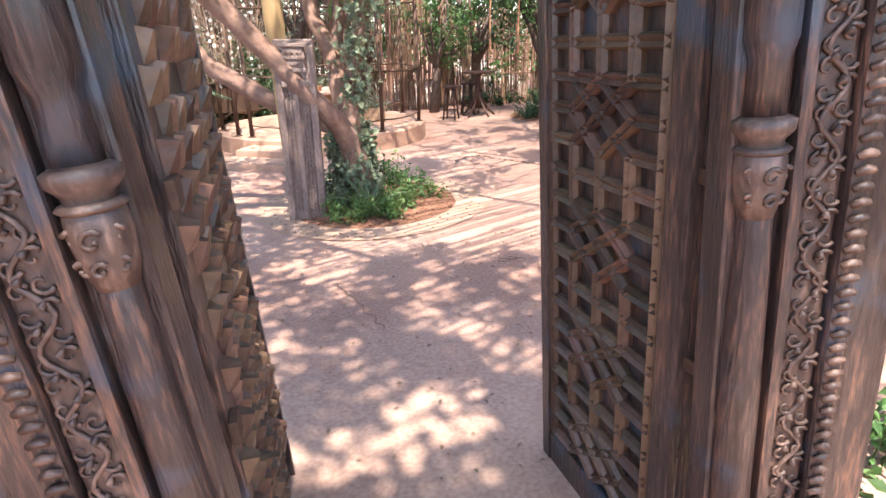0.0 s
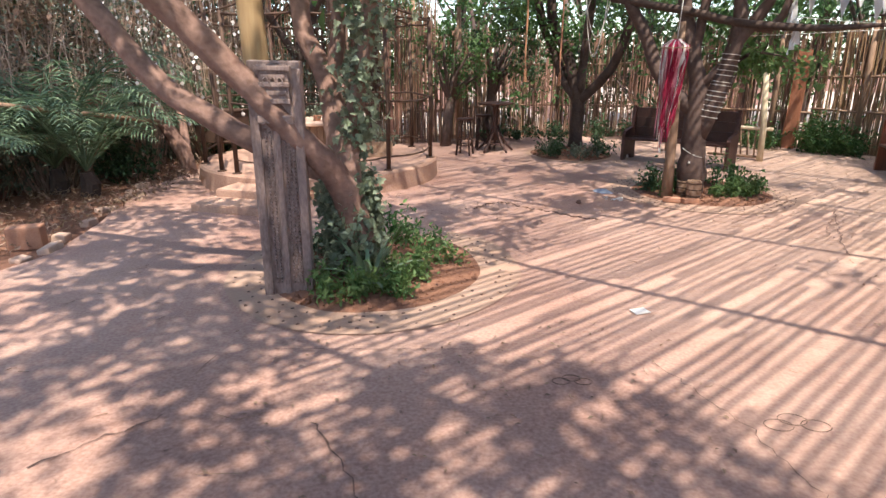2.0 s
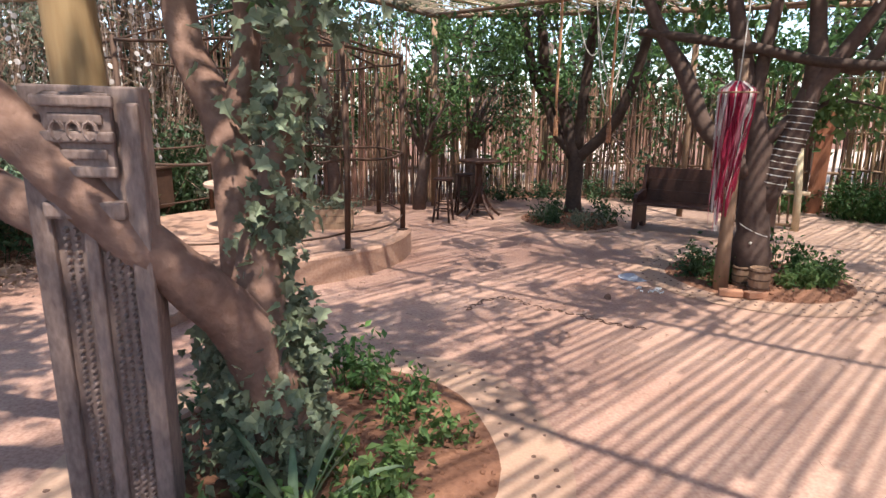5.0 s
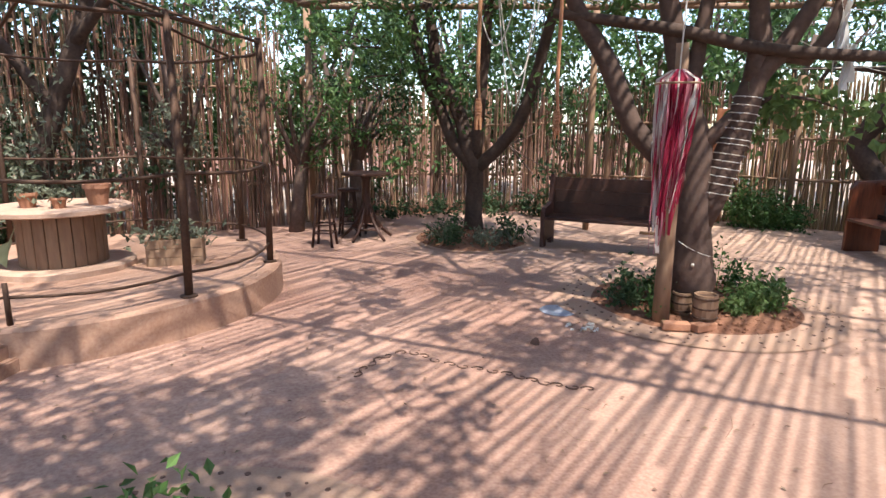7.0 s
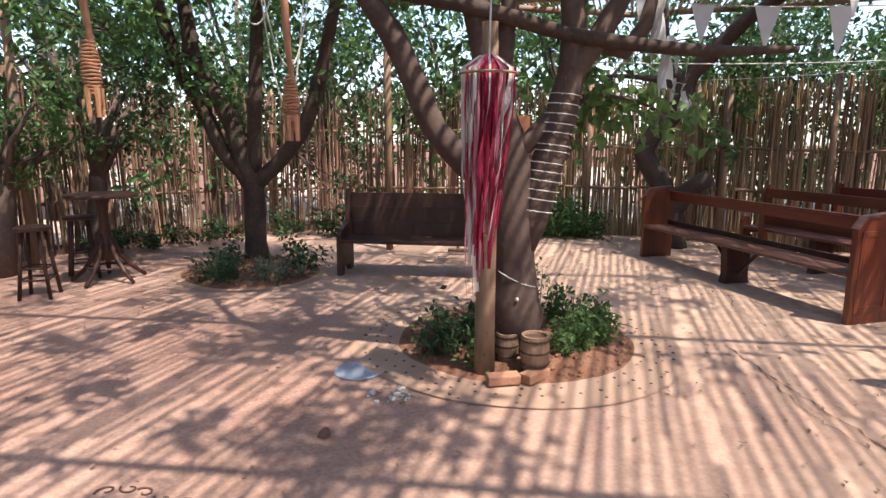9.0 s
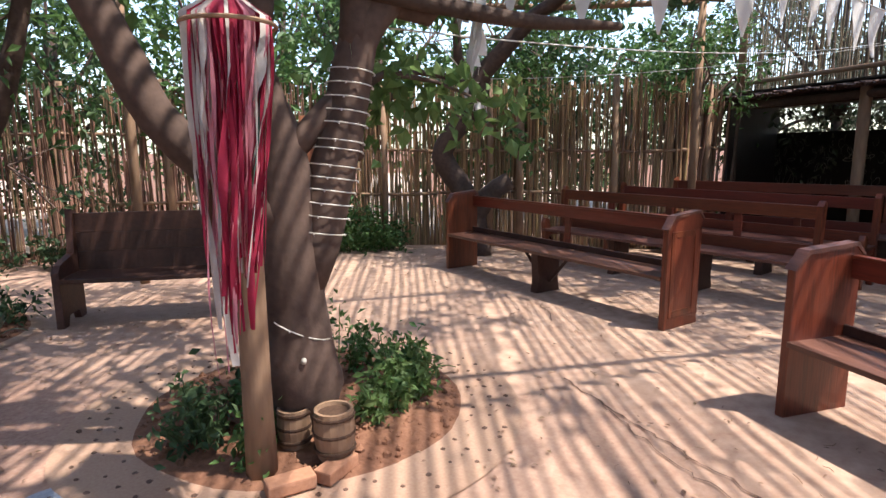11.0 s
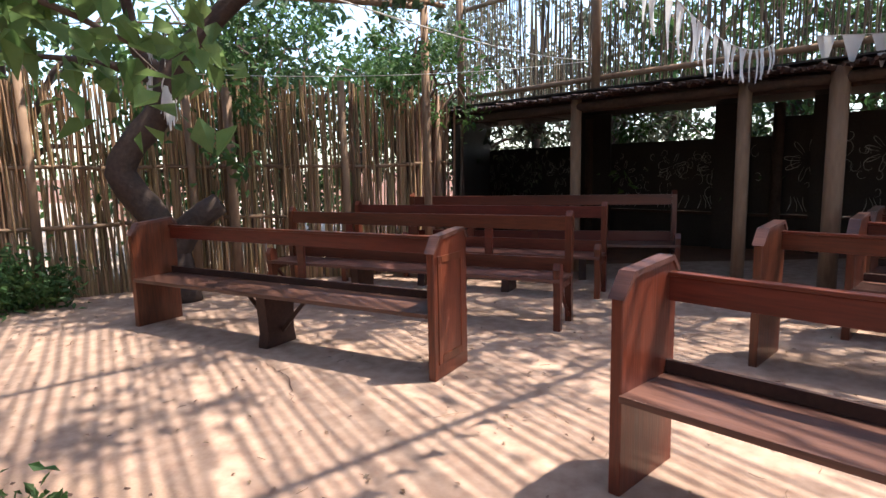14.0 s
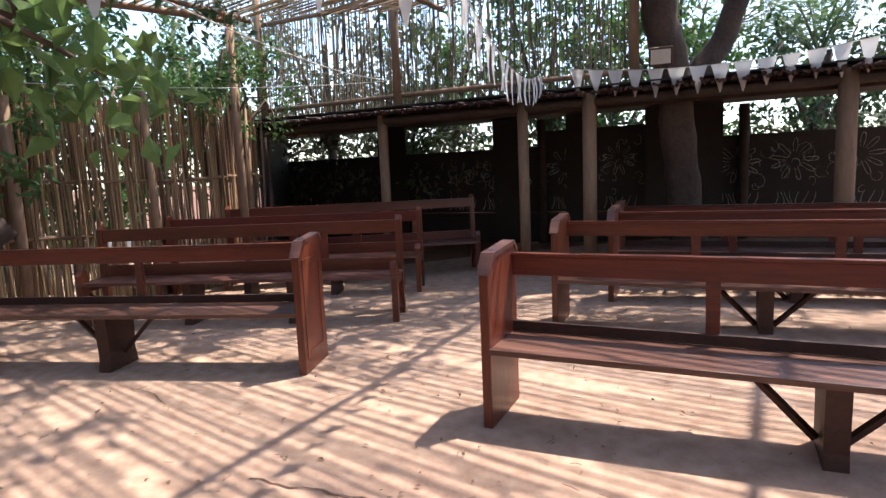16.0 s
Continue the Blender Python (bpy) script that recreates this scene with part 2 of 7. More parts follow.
def tube(bm, pts, segs=8, rough=0.0, cap=True, flat=1.0):
    """A tube along (x, y, z, r) points."""
    P = [Vector(p[:3]) for p in pts]
    rings = []
    ref = Vector((0.31, 0.2, 0.93)) if abs((P[-1] - P[0]).normalized().z) < 0.8 else Vector((1, 0.1, 0))
    for i, p in enumerate(P):
        d = (P[min(i + 1, len(P) - 1)] - P[max(i - 1, 0)]).normalized()
        a = d.cross(ref).normalized()
        b = d.cross(a)
        ring = []
        for j in range(segs):
            w = 2 * math.pi * j / segs
            q = a * math.cos(w) + b * math.sin(w) * flat
            r = pts[i][3]
            if rough:
                r *= 1 + rough * noise.noise((p + q * 0.2) * 6)
            ring.append(bm.verts.new(p + q * r))
        rings.append(ring)
    for A, B in zip(rings, rings[1:]):
        for j in range(segs):
            bm.faces.new((A[j], A[(j + 1) % segs], B[(j + 1) % segs], B[j]))
    if cap:
        bm.faces.new(rings[0][::-1])
        bm.faces.new(rings[-1])


def tubed(pts, segs=8, rough=0.0, flat=1.0):
    bm = bmesh.new()
    tube(bm, pts, segs, rough, flat=flat)
    return bm


def curve_pts(pts, step=0.12):
    """Smooth (x, y, z, r) points through the given ones."""
    out = []
    A = [np.array(p, float) for p in pts]
    A = [2 * A[0] - A[1]] + A + [2 * A[-1] - A[-2]]
    for i in range(1, len(A) - 2):
        n = max(1, int(np.linalg.norm((A[i + 1] - A[i])[:3]) / step))
        for j in range(n):
            u = j / n
            p0, p1, p2, p3 = A[i - 1:i + 3]
            out.append(0.5 * (2 * p1 + (p2 - p0) * u + (2 * p0 - 5 * p1 + 4 * p2 - p3) * u * u + (3 * p1 - p0 - 3 * p2 + p3) * u ** 3))
    out.append(A[-2])
    return [(*q[:3], max(0.003, q[3])) for q in out]


def lathe(bm, profile, at=(0, 0, 0), segs=16, sweep=1.0):
    """A turned body from (radius, height) pairs."""
    rings = [[bm.verts.new((at[0] + r * math.cos(2 * math.pi * j / segs), at[1] + r * math.sin(2 * math.pi * j / segs), at[2] + z)) for j in range(segs)] for r, z in profile]
    for A, B in zip(rings, rings[1:]):
        for j in range(segs):
            bm.faces.new((A[j], A[(j + 1) % segs], B[(j + 1) % segs], B[j]))
    bm.faces.new(rings[0][::-1])
    bm.faces.new(rings[-1])


def lathed(profile, at=(0, 0, 0), segs=16):
    bm = bmesh.new()
    lathe(bm, profile, at, segs)
    return bm


def prism(bm, outline, depth, m=None):
    """An outline of (u, v) pairs, in the plane x = 0, drawn out along x by depth."""
    A = [bm.verts.new((0, u, v)) for u, v in outline]
    B = [bm.verts.new((depth, u, v)) for u, v in outline]
    n = len(outline)
    bm.faces.new(A[::-1])
    bm.faces.new(B)
    for i in range(n):
        bm.faces.new((A[i], A[(i + 1) % n], B[(i + 1) % n], B[i]))
    if m is not None:
        for v in A + B:
            v.co = m @ v.co


def prismed(outline, depth, m=None):
    bm = bmesh.new()
    prism(bm, outline, depth, m)
    return bm


def leaf_mesh(name, centres, size, material, rng, aspect=0.5, droop=0.0, up=0.4, ways=None):
    """Many pointed, folded leaves, one at each centre."""
    n = len(centres)
    C = np.asarray(centres, float)
    d = rng.normal(size=(n, 3)) if ways is None else np.asarray(ways, float) + rng.normal(size=(n, 3)) * 0.25
    d[:, 2] -= droop
    d /= np.linalg.norm(d, axis=1)[:, None]
    nrm = rng.normal(size=(n, 3)) + np.array((0, 0, up * 3))
    s = np.cross(d, nrm)
    s /= np.linalg.norm(s, axis=1)[:, None] + 1e-9
    nn = np.cross(s, d)
    L = (size * rng.uniform(0.6, 1.3, n))[:, None]
    w = L * aspect * 0.5
    v = np.stack([C, C + d * L * 0.45 + s * w + nn * w * 0.35, C + d * L - nn * L * 0.1, C + d * L * 0.45 - s * w + nn * w * 0.35], 1).reshape(-1, 3)
    i = np.arange(n)[:, None] * 4
    f = np.concatenate([i + np.array([[0, 1, 2]]), i + np.array([[0, 2, 3]])], 0)
    return mesh_from(name, v, f, material)


IVY_LEAF = np.array([(0, 0), (-0.06, 0.3), (0.14, 0.55), (0.34, 0.3), (0.58, 0.42), (0.66, 0.16), (1.0, 0), (0.66, -0.16), (0.58, -0.42), (0.34, -0.3), (0.14, -0.55), (-0.06, -0.3)])


def lobed_mesh(name, centres, size, material, rng, droop=0.7):
    """Many five-lobed leaves, gently folded along the midrib."""
    n = len(centres)
    C = np.asarray(centres, float)
    d = rng.normal(size=(n, 3))
    d[:, 2] -= droop
    d /= np.linalg.norm(d, axis=1)[:, None]
    s = np.cross(d, rng.normal(size=(n, 3)) + np.array((0, -0.8, 1.0)))
    s /= np.linalg.norm(s, axis=1)[:, None] + 1e-9
    nn = np.cross(s, d)
    L = (size * rng.uniform(0.55, 1.3, n))[:, None, None]
    T = IVY_LEAF
    v = C[:, None] + L * (T[None, :, :1] * d[:, None] + T[None, :, 1:] * s[:, None] + (np.abs(T[None, :, 1:]) * 0.3 - T[None, :, :1] ** 2 * 0.12) * nn[:, None])
    i = np.arange(n)[:, None] * 12
    f = np.concatenate([i + np.array([[0, a, a + 1]]) for a in range(1, 11)], 0)
    return mesh_from(name, v.reshape(-1, 3), f, material)


def attach(name, me, parent, label=""):
    """A mesh in world places as a part of a thing."""
    root = parent
    while root.parent:
        root = root.parent
    me.transform(root.matrix_basis.inverted())
    ob = new(name, me)
    ob.parent = parent
    if label:
        ob["label"] = label
    return ob


def clump_points(rng, centres, n, spread):
    """Leaf places gathered in clumps."""
    c = np.asarray(centres, float)[rng.integers(0, len(centres), n)]
    return c + rng.normal(size=(n, 3)) * spread * rng.uniform(0.4, 1.0, (n, 1))

# ---- ground and paving ----
def grid_mesh(name, xs, ys, height, material):
    v = [(x, y, height(x, y)) for y in ys for x in xs]
    w = len(xs)
    f = [(j * w + i, j * w + i + 1, (j + 1) * w + i + 1, (j + 1) * w + i) for j in range(len(ys) - 1) for i in range(w - 1)]
    return mesh_from(name, v, f, material, True)


def earth_height(x, y):
    return gz(y) - 0.03 + 0.02 * noise.noise(Vector((x, y, 0)) * 0.7) - (0.02 if x > 11 else 0)


far = [-400, -120, -45, -22]
xs = far + list(np.arange(-14, 18.1, 0.5)) + [25, 50, 120, 400]
ys = far + list(np.arange(-8, 22.1, 0.5)) + [30, 55, 120, 400]
ground = new("ground", grid_mesh("ground", xs, ys, earth_height, EARTH))
tagged(ground, "reddish brown bare earth with leaf litter", "ground", kind="structure")

EDGE = [(-8, -4.6), (0, -4.4), (3, -4.2), (5.4, -4.0), (6.4, -3.95), (7.8, -4.3), (9.5, -4.75), (11.4, -4.5), (14, -4.2), (20, -4)]


def left_edge(y):
    return float(np.interp(y, [e[0] for e in EDGE], [e[1] for e in EDGE])) + 0.07 * noise.noise(Vector((0, y * 1.7, 3)))


rows_y = np.arange(-6, 16.2, 0.2)
v, f = [], []
for y in rows_y:
    l = left_edge(y)
    r = float(np.interp(y, [-6, 6, 9.4, 12.8, 14, 16.4], [11.5, 11.5, 11, 9, 7.8, 5.5]))
    for i in range(61):
        x = l + (r - l) * i / 60
        v.append((x, y, gz(y) + 0.006 * noise.noise(Vector((x, y, 0)) * 0.9)))
for j in range(len(rows_y) - 1):
    for i in range(60):
        f.append((j * 61 + i, j * 61 + i + 1, (j + 1) * 61 + i + 1, (j + 1) * 61 + i))
pavement = new("pavement", mesh_from("pavement", v, f, CONCRETE, True))
tagged(pavement, "dusty pinkish brown concrete paving with stains and cracks", "paving", kind="structure")

sand = bmesh.new()
for a, b in zip([(-2.5, 15.2), (-0.5, 15.9), (1.2, 17.0), (3.0, 17.2), (5.3, 16.6), (7.9, 14.3), (9.2, 12.9)], [(-0.5, 15.9), (1.2, 17.0), (3.0, 17.2), (5.3, 16.6), (7.9, 14.3), (9.2, 12.9), (11.5, 9.6)]):
    o = Vector((b[1] - a[1], a[0] - b[0])).normalized() * -14
    q = [sand.verts.new((p[0], p[1], 0.03)) for p in (a, b)] + [sand.verts.new((b[0] + o.x, b[1] + o.y, 0.6)), sand.verts.new((a[0] + o.x, a[1] + o.y, 0.6))]
    sand.faces.new(q)
solid("ground_outside", sand, OUTSIDE, "pale sandy open ground beyond the cane fence", "ground", kind="structure")


# ---- cane fences ----
def cane_mesh(k, material):
    rng = np.random.default_rng(k)
    bm = bmesh.new()
    b = rng.normal(size=2) * 0.6
    rings = []
    for z in (0, 0.3, 0.6, 0.85, 1):
        c, r = (b[0] * math.sin(3.1 * z), b[1] * math.sin(3.1 * z)), 1.0 - 0.22 * z
        rings.append([bm.verts.new((c[0] + r * math.cos(w * 1.0472), c[1] + r * math.sin(w * 1.0472), z)) for w in range(6)])
    for A, B in zip(rings, rings[1:]):
        for j in range(6):
            bm.faces.new((A[j], A[j - 5], B[j - 5], B[j]))
    bm.faces.new(rings[-1])
    me = bpy.data.meshes.new("cane")
    bm.to_mesh(me)
    bm.free()
    me.materials.append(material)
    for p in me.polygons:
        p.use_smooth = True
    return me


CANES = [cane_mesh(k, CANE) for k in range(5)]
CANES_GREY = [cane_mesh(k + 30, CANE_GREY) for k in range(5)]
CANES_RED_SHADE = [cane_mesh(k + 20, CANE_RED_SHADE) for k in range(5)]
CANES_PALE = [cane_mesh(k + 9, CANE_PALE) for k in range(5)]


def stand_cane(parent, x, y, z, h, r, rng, meshes=CANES, lean=1.6):
    ob = new("cane", meshes[rng.integers(len(meshes))])
    ob.parent = parent
    ob.matrix_basis = pose(x, y, z, rng.normal() * lean, rng.normal() * lean, rng.uniform(0, 360)) @ Matrix.Diagonal((r, r, h, 1))
    return ob


def fence(a, b, height, step, seed, label, rails=(0.55, 1.5), base=0.0, meshes=CANES, jag=0.12, posts=2, skip=0.04, thick=1.0, side=1):
    rng = np.random.default_rng(seed)
    a, b = Vector(a), Vector(b)
    length = (b - a).length
    turn = math.degrees(math.atan2(b.y - a.y, b.x - a.x))
    ob = thing("cane_fence", (a.x, a.y, base), label, "fence", "cane fence", turn=turn)
    x = 0.02
    while x < length:
        if rng.random() > skip:
            stand_cane(ob, x, rng.normal() * 0.02, -0.02, height * (1 + rng.normal() * jag * 0.6) , rng.uniform(0.011, 0.019) * thick, rng, meshes)
        x += step * rng.uniform(0.75, 1.3)
    for h in rails:
        pts = [(q * length, 0.035 * side, h + rng.normal() * 0.02, 0.022 + 0.006 * rng.random()) for q in (0, 0.33, 0.66, 1)]
        part("rail", tubed(pts, 8, 0.1), POLE, ob, world=False, smooth=True)
    for q in range(posts):
        px = length * (q + 0.5) / posts
        part("post", tubed([(px, 0.09 * side, -0.1, 0.055), (px + 0.02, 0.09 * side, height * 0.5, 0.05), (px, 0.09 * side, height * 1.03, 0.045)], 10, 0.08), POLE, ob, world=False, smooth=True)
    return ob


LINE = [(-9.0, 11.5), (-5.5, 13.2), (-2.5, 14.2), (-0.5, 15.0), (1.2, 16.3), (3.0, 16.6), (5.2, 16.0), (7.6, 13.9), (8.75, 12.65), (9.65, 11.25), (10.66, 9.4)]
FENCE = [(3.0, 0.05), (3.3, 0.021), (3.2, 0.021), (2.55, 0.026), (2.45, 0.025), (2.45, 0.026), (2.5, 0.023), (2.5, 0.0138), (2.5, 0.0138), (2.5, 0.0138)]
# segments 4 to 6 take the darker red cane to imitate a backlit fence
for i, ((h, st), a, b) in enumerate(zip(FENCE, LINE, LINE[1:])):
    if i == 0:
        continue
    fence((*a, 0), (*b, 0), h, st, 100 + i, "tall weathered cane fence with horizontal pole rails" if i < 3 else "close-set brown cane fence, darkened as if backlit, with gaps of daylight" if i < 7 else "dense golden brown cane fence lashed to poles", rails=(0.75, h * 0.72) if i < 7 else (0.85, 1.5), thick=0.9 if i > 6 else 1.0, jag=0.06 if i > 2 else 0.12, posts=2 if i < 7 else 1, side=1 if i < 6 else -1, meshes=CANES_RED_SHADE if i < 7 else CANES)
fence((10.66, 9.5, 0), (11.85, 9.24, 0), 2.4, 0.02, 141, "dark close-set cane fence beside the shelter", rails=(0.85, 1.5), thick=1.1, jag=0.05, posts=1, side=-1, meshes=CANES_RED_SHADE)


# unseen plastered walls and fences added outside the gate; they cut skylight on it
for nm, a, b in (("wall_south", (-4.2, -7.2), (5.6, -7.0)), ("wall_west", (-4.4, -7.2), (-4.2, 0.0)), ("wall_entry", (-4.2, -0.1), (-0.62, 0.1))):
    bm = bmesh.new()
    box(bm, (*a, -0.05), (*b, 2.2), None)
    solid(nm, bm, PLATFORM, "unseen plain wall added to cut light on the gate", "wall", kind="structure")
fence((5.6, -7.1, 0.1), (6.3, 0.4, 0.1), 2.4, 0.03, 131, "unseen brown cane fence added to close the entry", rails=(0.75, 1.7), base=0.12)
fence((2.9, 0.35, 0.1), (6.3, 0.4, 0.1), 2.4, 0.03, 132, "unseen brown cane fence added to close the entry", rails=(0.75, 1.7), base=0.12)


# ---- shelter along the pews ----
L0, LD, LN = Vector((10.72, 7.17)), Vector((-0.557, -0.83)), Vector((0.83, -0.557))


def along(s, out=0.0, z=0.0):
    q = L0 + LD * s + LN * out
    return Vector((q.x, q.y, z))


def bar(a, b, r, material, parent, name="pole", rough=0.06, r2=None):
    mid = (Vector(a) + Vector(b)) / 2 + Vector((0, 0, 0.01))
    return part(name, tubed([(*a, r), (*mid, r), (*b, r2 or r)], 10, rough), material, parent, smooth=True)


shelter = thing("shelter", along(2, 1.5), "low open shelter with a thatched cane roof, wooden posts and black walls", "shelter", kind="structure")
for s, r in ((-0.15, 0.07), (1.95, 0.07), (2.8, 0.085), (5.45, 0.095)):
    bar(along(s, 0, -0.05), along(s, 0, 2.3), r, POLE, shelter, "post")
for s in (-2.0, 1.3, 4.6, 7.5):
    bar(along(s, 3.2, -0.05), along(s, 3.2, 2.3), 0.08, BARK_DARK, shelter, "post")
bar(along(-2.4, 0, 2.17), along(7.6, 0, 2.2), 0.055, BARK_DARK, shelter, "beam")
bar(along(-2.4, 0.12, 2.33), along(7.6, 0.12, 2.33), 0.05, DARKWOOD, shelter, "beam")
rng = np.random.default_rng(5)
bm = bmesh.new()
for k in range(330):
    s = -2.6 + 10.4 * k / 330
    z = 2.28 + rng.normal() * 0.012
    a, b = along(s + rng.normal() * 0.03, -0.28 + rng.normal() * 0.05, z), along(s + rng.normal() * 0.03, 3.6, z + 0.28)
    tube(bm, [(*a, 0.02), (*b, 0.017)], 5)
part("cane_roof", bm, DARKWOOD, shelter, "dark weathered cane roof")
part("fascia", boxed((-2.6, 0.16, 2.12), (7.8, 0.2, 2.3), Matrix(((LD.x, LN.x, 0, L0.x), (LD.y, LN.y, 0, L0.y), (0, 0, 1, 0), (0, 0, 0, 1))), 0.004), BARK_DARK, shelter, "dark board under the eave")
m0 = Matrix(((LD.x, LN.x, 0, L0.x), (LD.y, LN.y, 0, L0.y), (0, 0, 1, 0), (0, 0, 0, 1)))
# black sheet added under the canes, so no light leaks between them
part("roof_deck", boxed((-2.6, -0.1, 2.36), (7.8, 3.6, 2.38), m0), BLACK, shelter, "black sheet added under the roof to block light")


# unseen sheet added past the canes to keep sun off the end wall
part("end_deck", boxed((-5.3, 0.75, 2.35), (-2.61, 3.6, 2.38), m0), BLACK, shelter, "black sheet added under the roof to block light")


# black panels set between the back posts; pale strokes imitate light through curling cut-outs
def curl_panel(s0, s1, low, high, seed, out=3.3):
    rng = np.random.default_rng(seed)
    ob = thing("wall_screen", along(s0, out), "black metal wall panel with curling plant cut-outs", "panel", "cut-out wall panels")
    part("sheet", boxed((s0, out, low), (s1, out + 0.03, high), m0), BLACK, ob)
    part("lower_wall", boxed((s0, out + 0.05, 0.0), (s1, out + 0.1, low - 0.01), m0), BLACK, ob)
    part("sill", boxed((s0, out - 0.04, low - 0.05), (s1, out + 0.05, low - 0.005), m0, 0.008), DARKWOOD, ob)
    n = int((s1 - s0) * 14)
    for k in range(n):
        cx, cz = rng.uniform(s0 + 0.2, s1 - 0.2), rng.uniform(low + 0.2, high - 0.2)
        turn, way, r0 = rng.uniform(0, 6.3), rng.choice((-1, 1)), rng.uniform(0.03, 0.12)
        pts = []
        for q in range(12):
            w = turn + way * q * 0.42
            rr = r0 * (1.1 - q / 15)
            p = along(cx + rr * math.cos(w), out - 0.012, cz + rr * math.sin(w) * 1.2)
            pts.append((*p, 0.0014 + 0.002 * math.sin(math.pi * q / 11)))
        part("scroll", tubed(pts, 5, flat=0.6), WIRE, ob, "pale curl drawn for light through a cut-out")
    for k in range(int((s1 - s0) / 0.85)):
        cx, cz, rf = s0 + 0.45 + 0.85 * k + rng.normal() * 0.06, (low + high) / 2 + 0.1 + rng.normal() * 0.06, rng.uniform(0.24, 0.34)
        petals = 9 if seed > 2 else 6
        for q in range(petals):
            w = 2 * math.pi * (q + rng.random() * 0.4) / petals
            pts = []
            for j in range(9):
                u = j / 8
                rr, off = rf * (0.35 + 0.65 * math.sin(math.pi * u)), 0.16 * math.cos(math.pi * u)
                pts.append((*along(cx + rr * math.cos(w + off), out - 0.012, cz + rr * math.sin(w + off)), 0.0018 + 0.0028 * math.sin(math.pi * u)))
            part("petal", tubed(pts, 5, flat=0.6), WIRE, ob, "pale petal drawn for light through a flower cut-out")
        for q in range(7):
            x0 = cx + (q - 3) * 0.085
            pts = [(*along(x0 + 0.05 * math.sin(2.2 * u + q), out - 0.012, low + 0.05 + 0.22 * u), 0.002 + 0.003 * (1 - u)) for u in np.linspace(0, 1, 7)]
            part("blade", tubed(pts, 5, flat=0.6), WIRE, ob, "pale blade drawn for light through a grass cut-out")
    return ob


for s0, s1, sd in ((-4.9, -1.75, 1), (-1.7, 1.25, 2), (1.3, 3.9, 3), (4.0, 7.8, 4)):
    curl_panel(s0, s1, 0.62, 2.1 if sd == 3 else 1.82, sd)
for s0, s1 in ((-2.2, -1.55), (0.35, 0.9), (1.75, 2.1), (3.1, 4.3)):
    board = bmesh.new()
    box(board, (s0, 3.2, 0.0), (s1, 3.24, 2.4), m0)
    solid("board", board, BLACK, "black upright board at the shelter's back", "board", group="shelter boards")
wall = bmesh.new()
box(wall, (-5.4, 3.45, 0.0), (-4.95, 3.55, 2.6), m0)
solid("wall_east", wall, BLACK, "dark board closing the shelter's end", "wall", kind="structure")

end = bmesh.new()
box(end, (12.15, 9.2, 0.0), (16.15, 9.26, 2.35))
solid("wall_end", end, BLACK, "dark board wall closing the shelter's end", "wall", kind="structure")
for q, lean in ((12.02, 0.16), (12.3, -0.1)):
    solid("stem", tubed(curve_pts([(q, 9.12, -0.02, 0.03), (q + lean * 0.3, 9.1, 0.9, 0.027), (q + lean, 9.1, 1.5, 0.024), (q + lean * 0.7, 9.08, 2.3, 0.02)]), 8, 0.15), BARK_GREY, "thin crooked grey stem beside the shelter", "stem", group="crooked stems", smooth=True, at=(q, 9.12, 0))

# tall cane screen above the shelter roof
screen = thing("cane_screen", along(0.0, 0.3, 2.3), "high open screen of thin upright canes above the shelter roof", "screen")
rng = np.random.default_rng(17)
for i in range(190):
    s = -2.6 + 5.9 * i / 190 + rng.normal() * 0.01
    if rng.random() < 0.07:
        continue
    p = along(s, 0.3, 0)
    o = new("cane", CANES_GREY[rng.integers(5)])
    o.parent = screen
    h = rng.uniform(1.95, 2.5)
    r = rng.uniform(0.007, 0.013)
    o.matrix_basis = screen.matrix_basis.inverted() @ pose(p.x, p.y, 2.42, rng.normal() * 1.5, rng.normal() * 1.5, rng.uniform(0, 360)) @ Matrix.Diagonal((r, r, h, 1))
for h in (2.55, 3.9):
    bar(along(-2.6, 0.27, h), along(3.4, 0.27, h), 0.035, POLE, screen, "rail")
for s in (-2.5, 0.0, 3.3):
    bar(along(s, 0.22, 2.25), along(s, 0.22, 4.4), 0.06, POLE, screen, "post")

# ---- shade roof of laths over the court ----
ROOF = [(-0.3, 1.2), (1.0, 0.2), (6.0, 0.6), (8.6, 4.2), (10.2, 6.8), (10.55, 9.25), (9.5, 10.9), (8.1, 12.4), (7.0, 12.75), (4.5, 13.45), (1.8, 14.05), (0.1, 14.45), (-1.8, 12.0), (-1.9, 7.5), (-0.6, 4.6)]
ROOF_Z = 3.5


def clip_line(p, d, poly):
    """Where a line enters and leaves a convex-ish polygon."""
    hits = []
    for a, b in zip(poly, poly[1:] + poly[:1]):
        e = (b[0] - a[0], b[1] - a[1])
        den = d[0] * e[1] - d[1] * e[0]
        if abs(den) < 1e-9:
            continue
        w = (a[0] - p[0], a[1] - p[1])
        t, u = (w[0] * e[1] - w[1] * e[0]) / den, (w[0] * d[1] - w[1] * d[0]) / den
        if 0 <= u < 1:
            hits.append(t)
    return (min(hits), max(hits)) if len(hits) > 1 else None


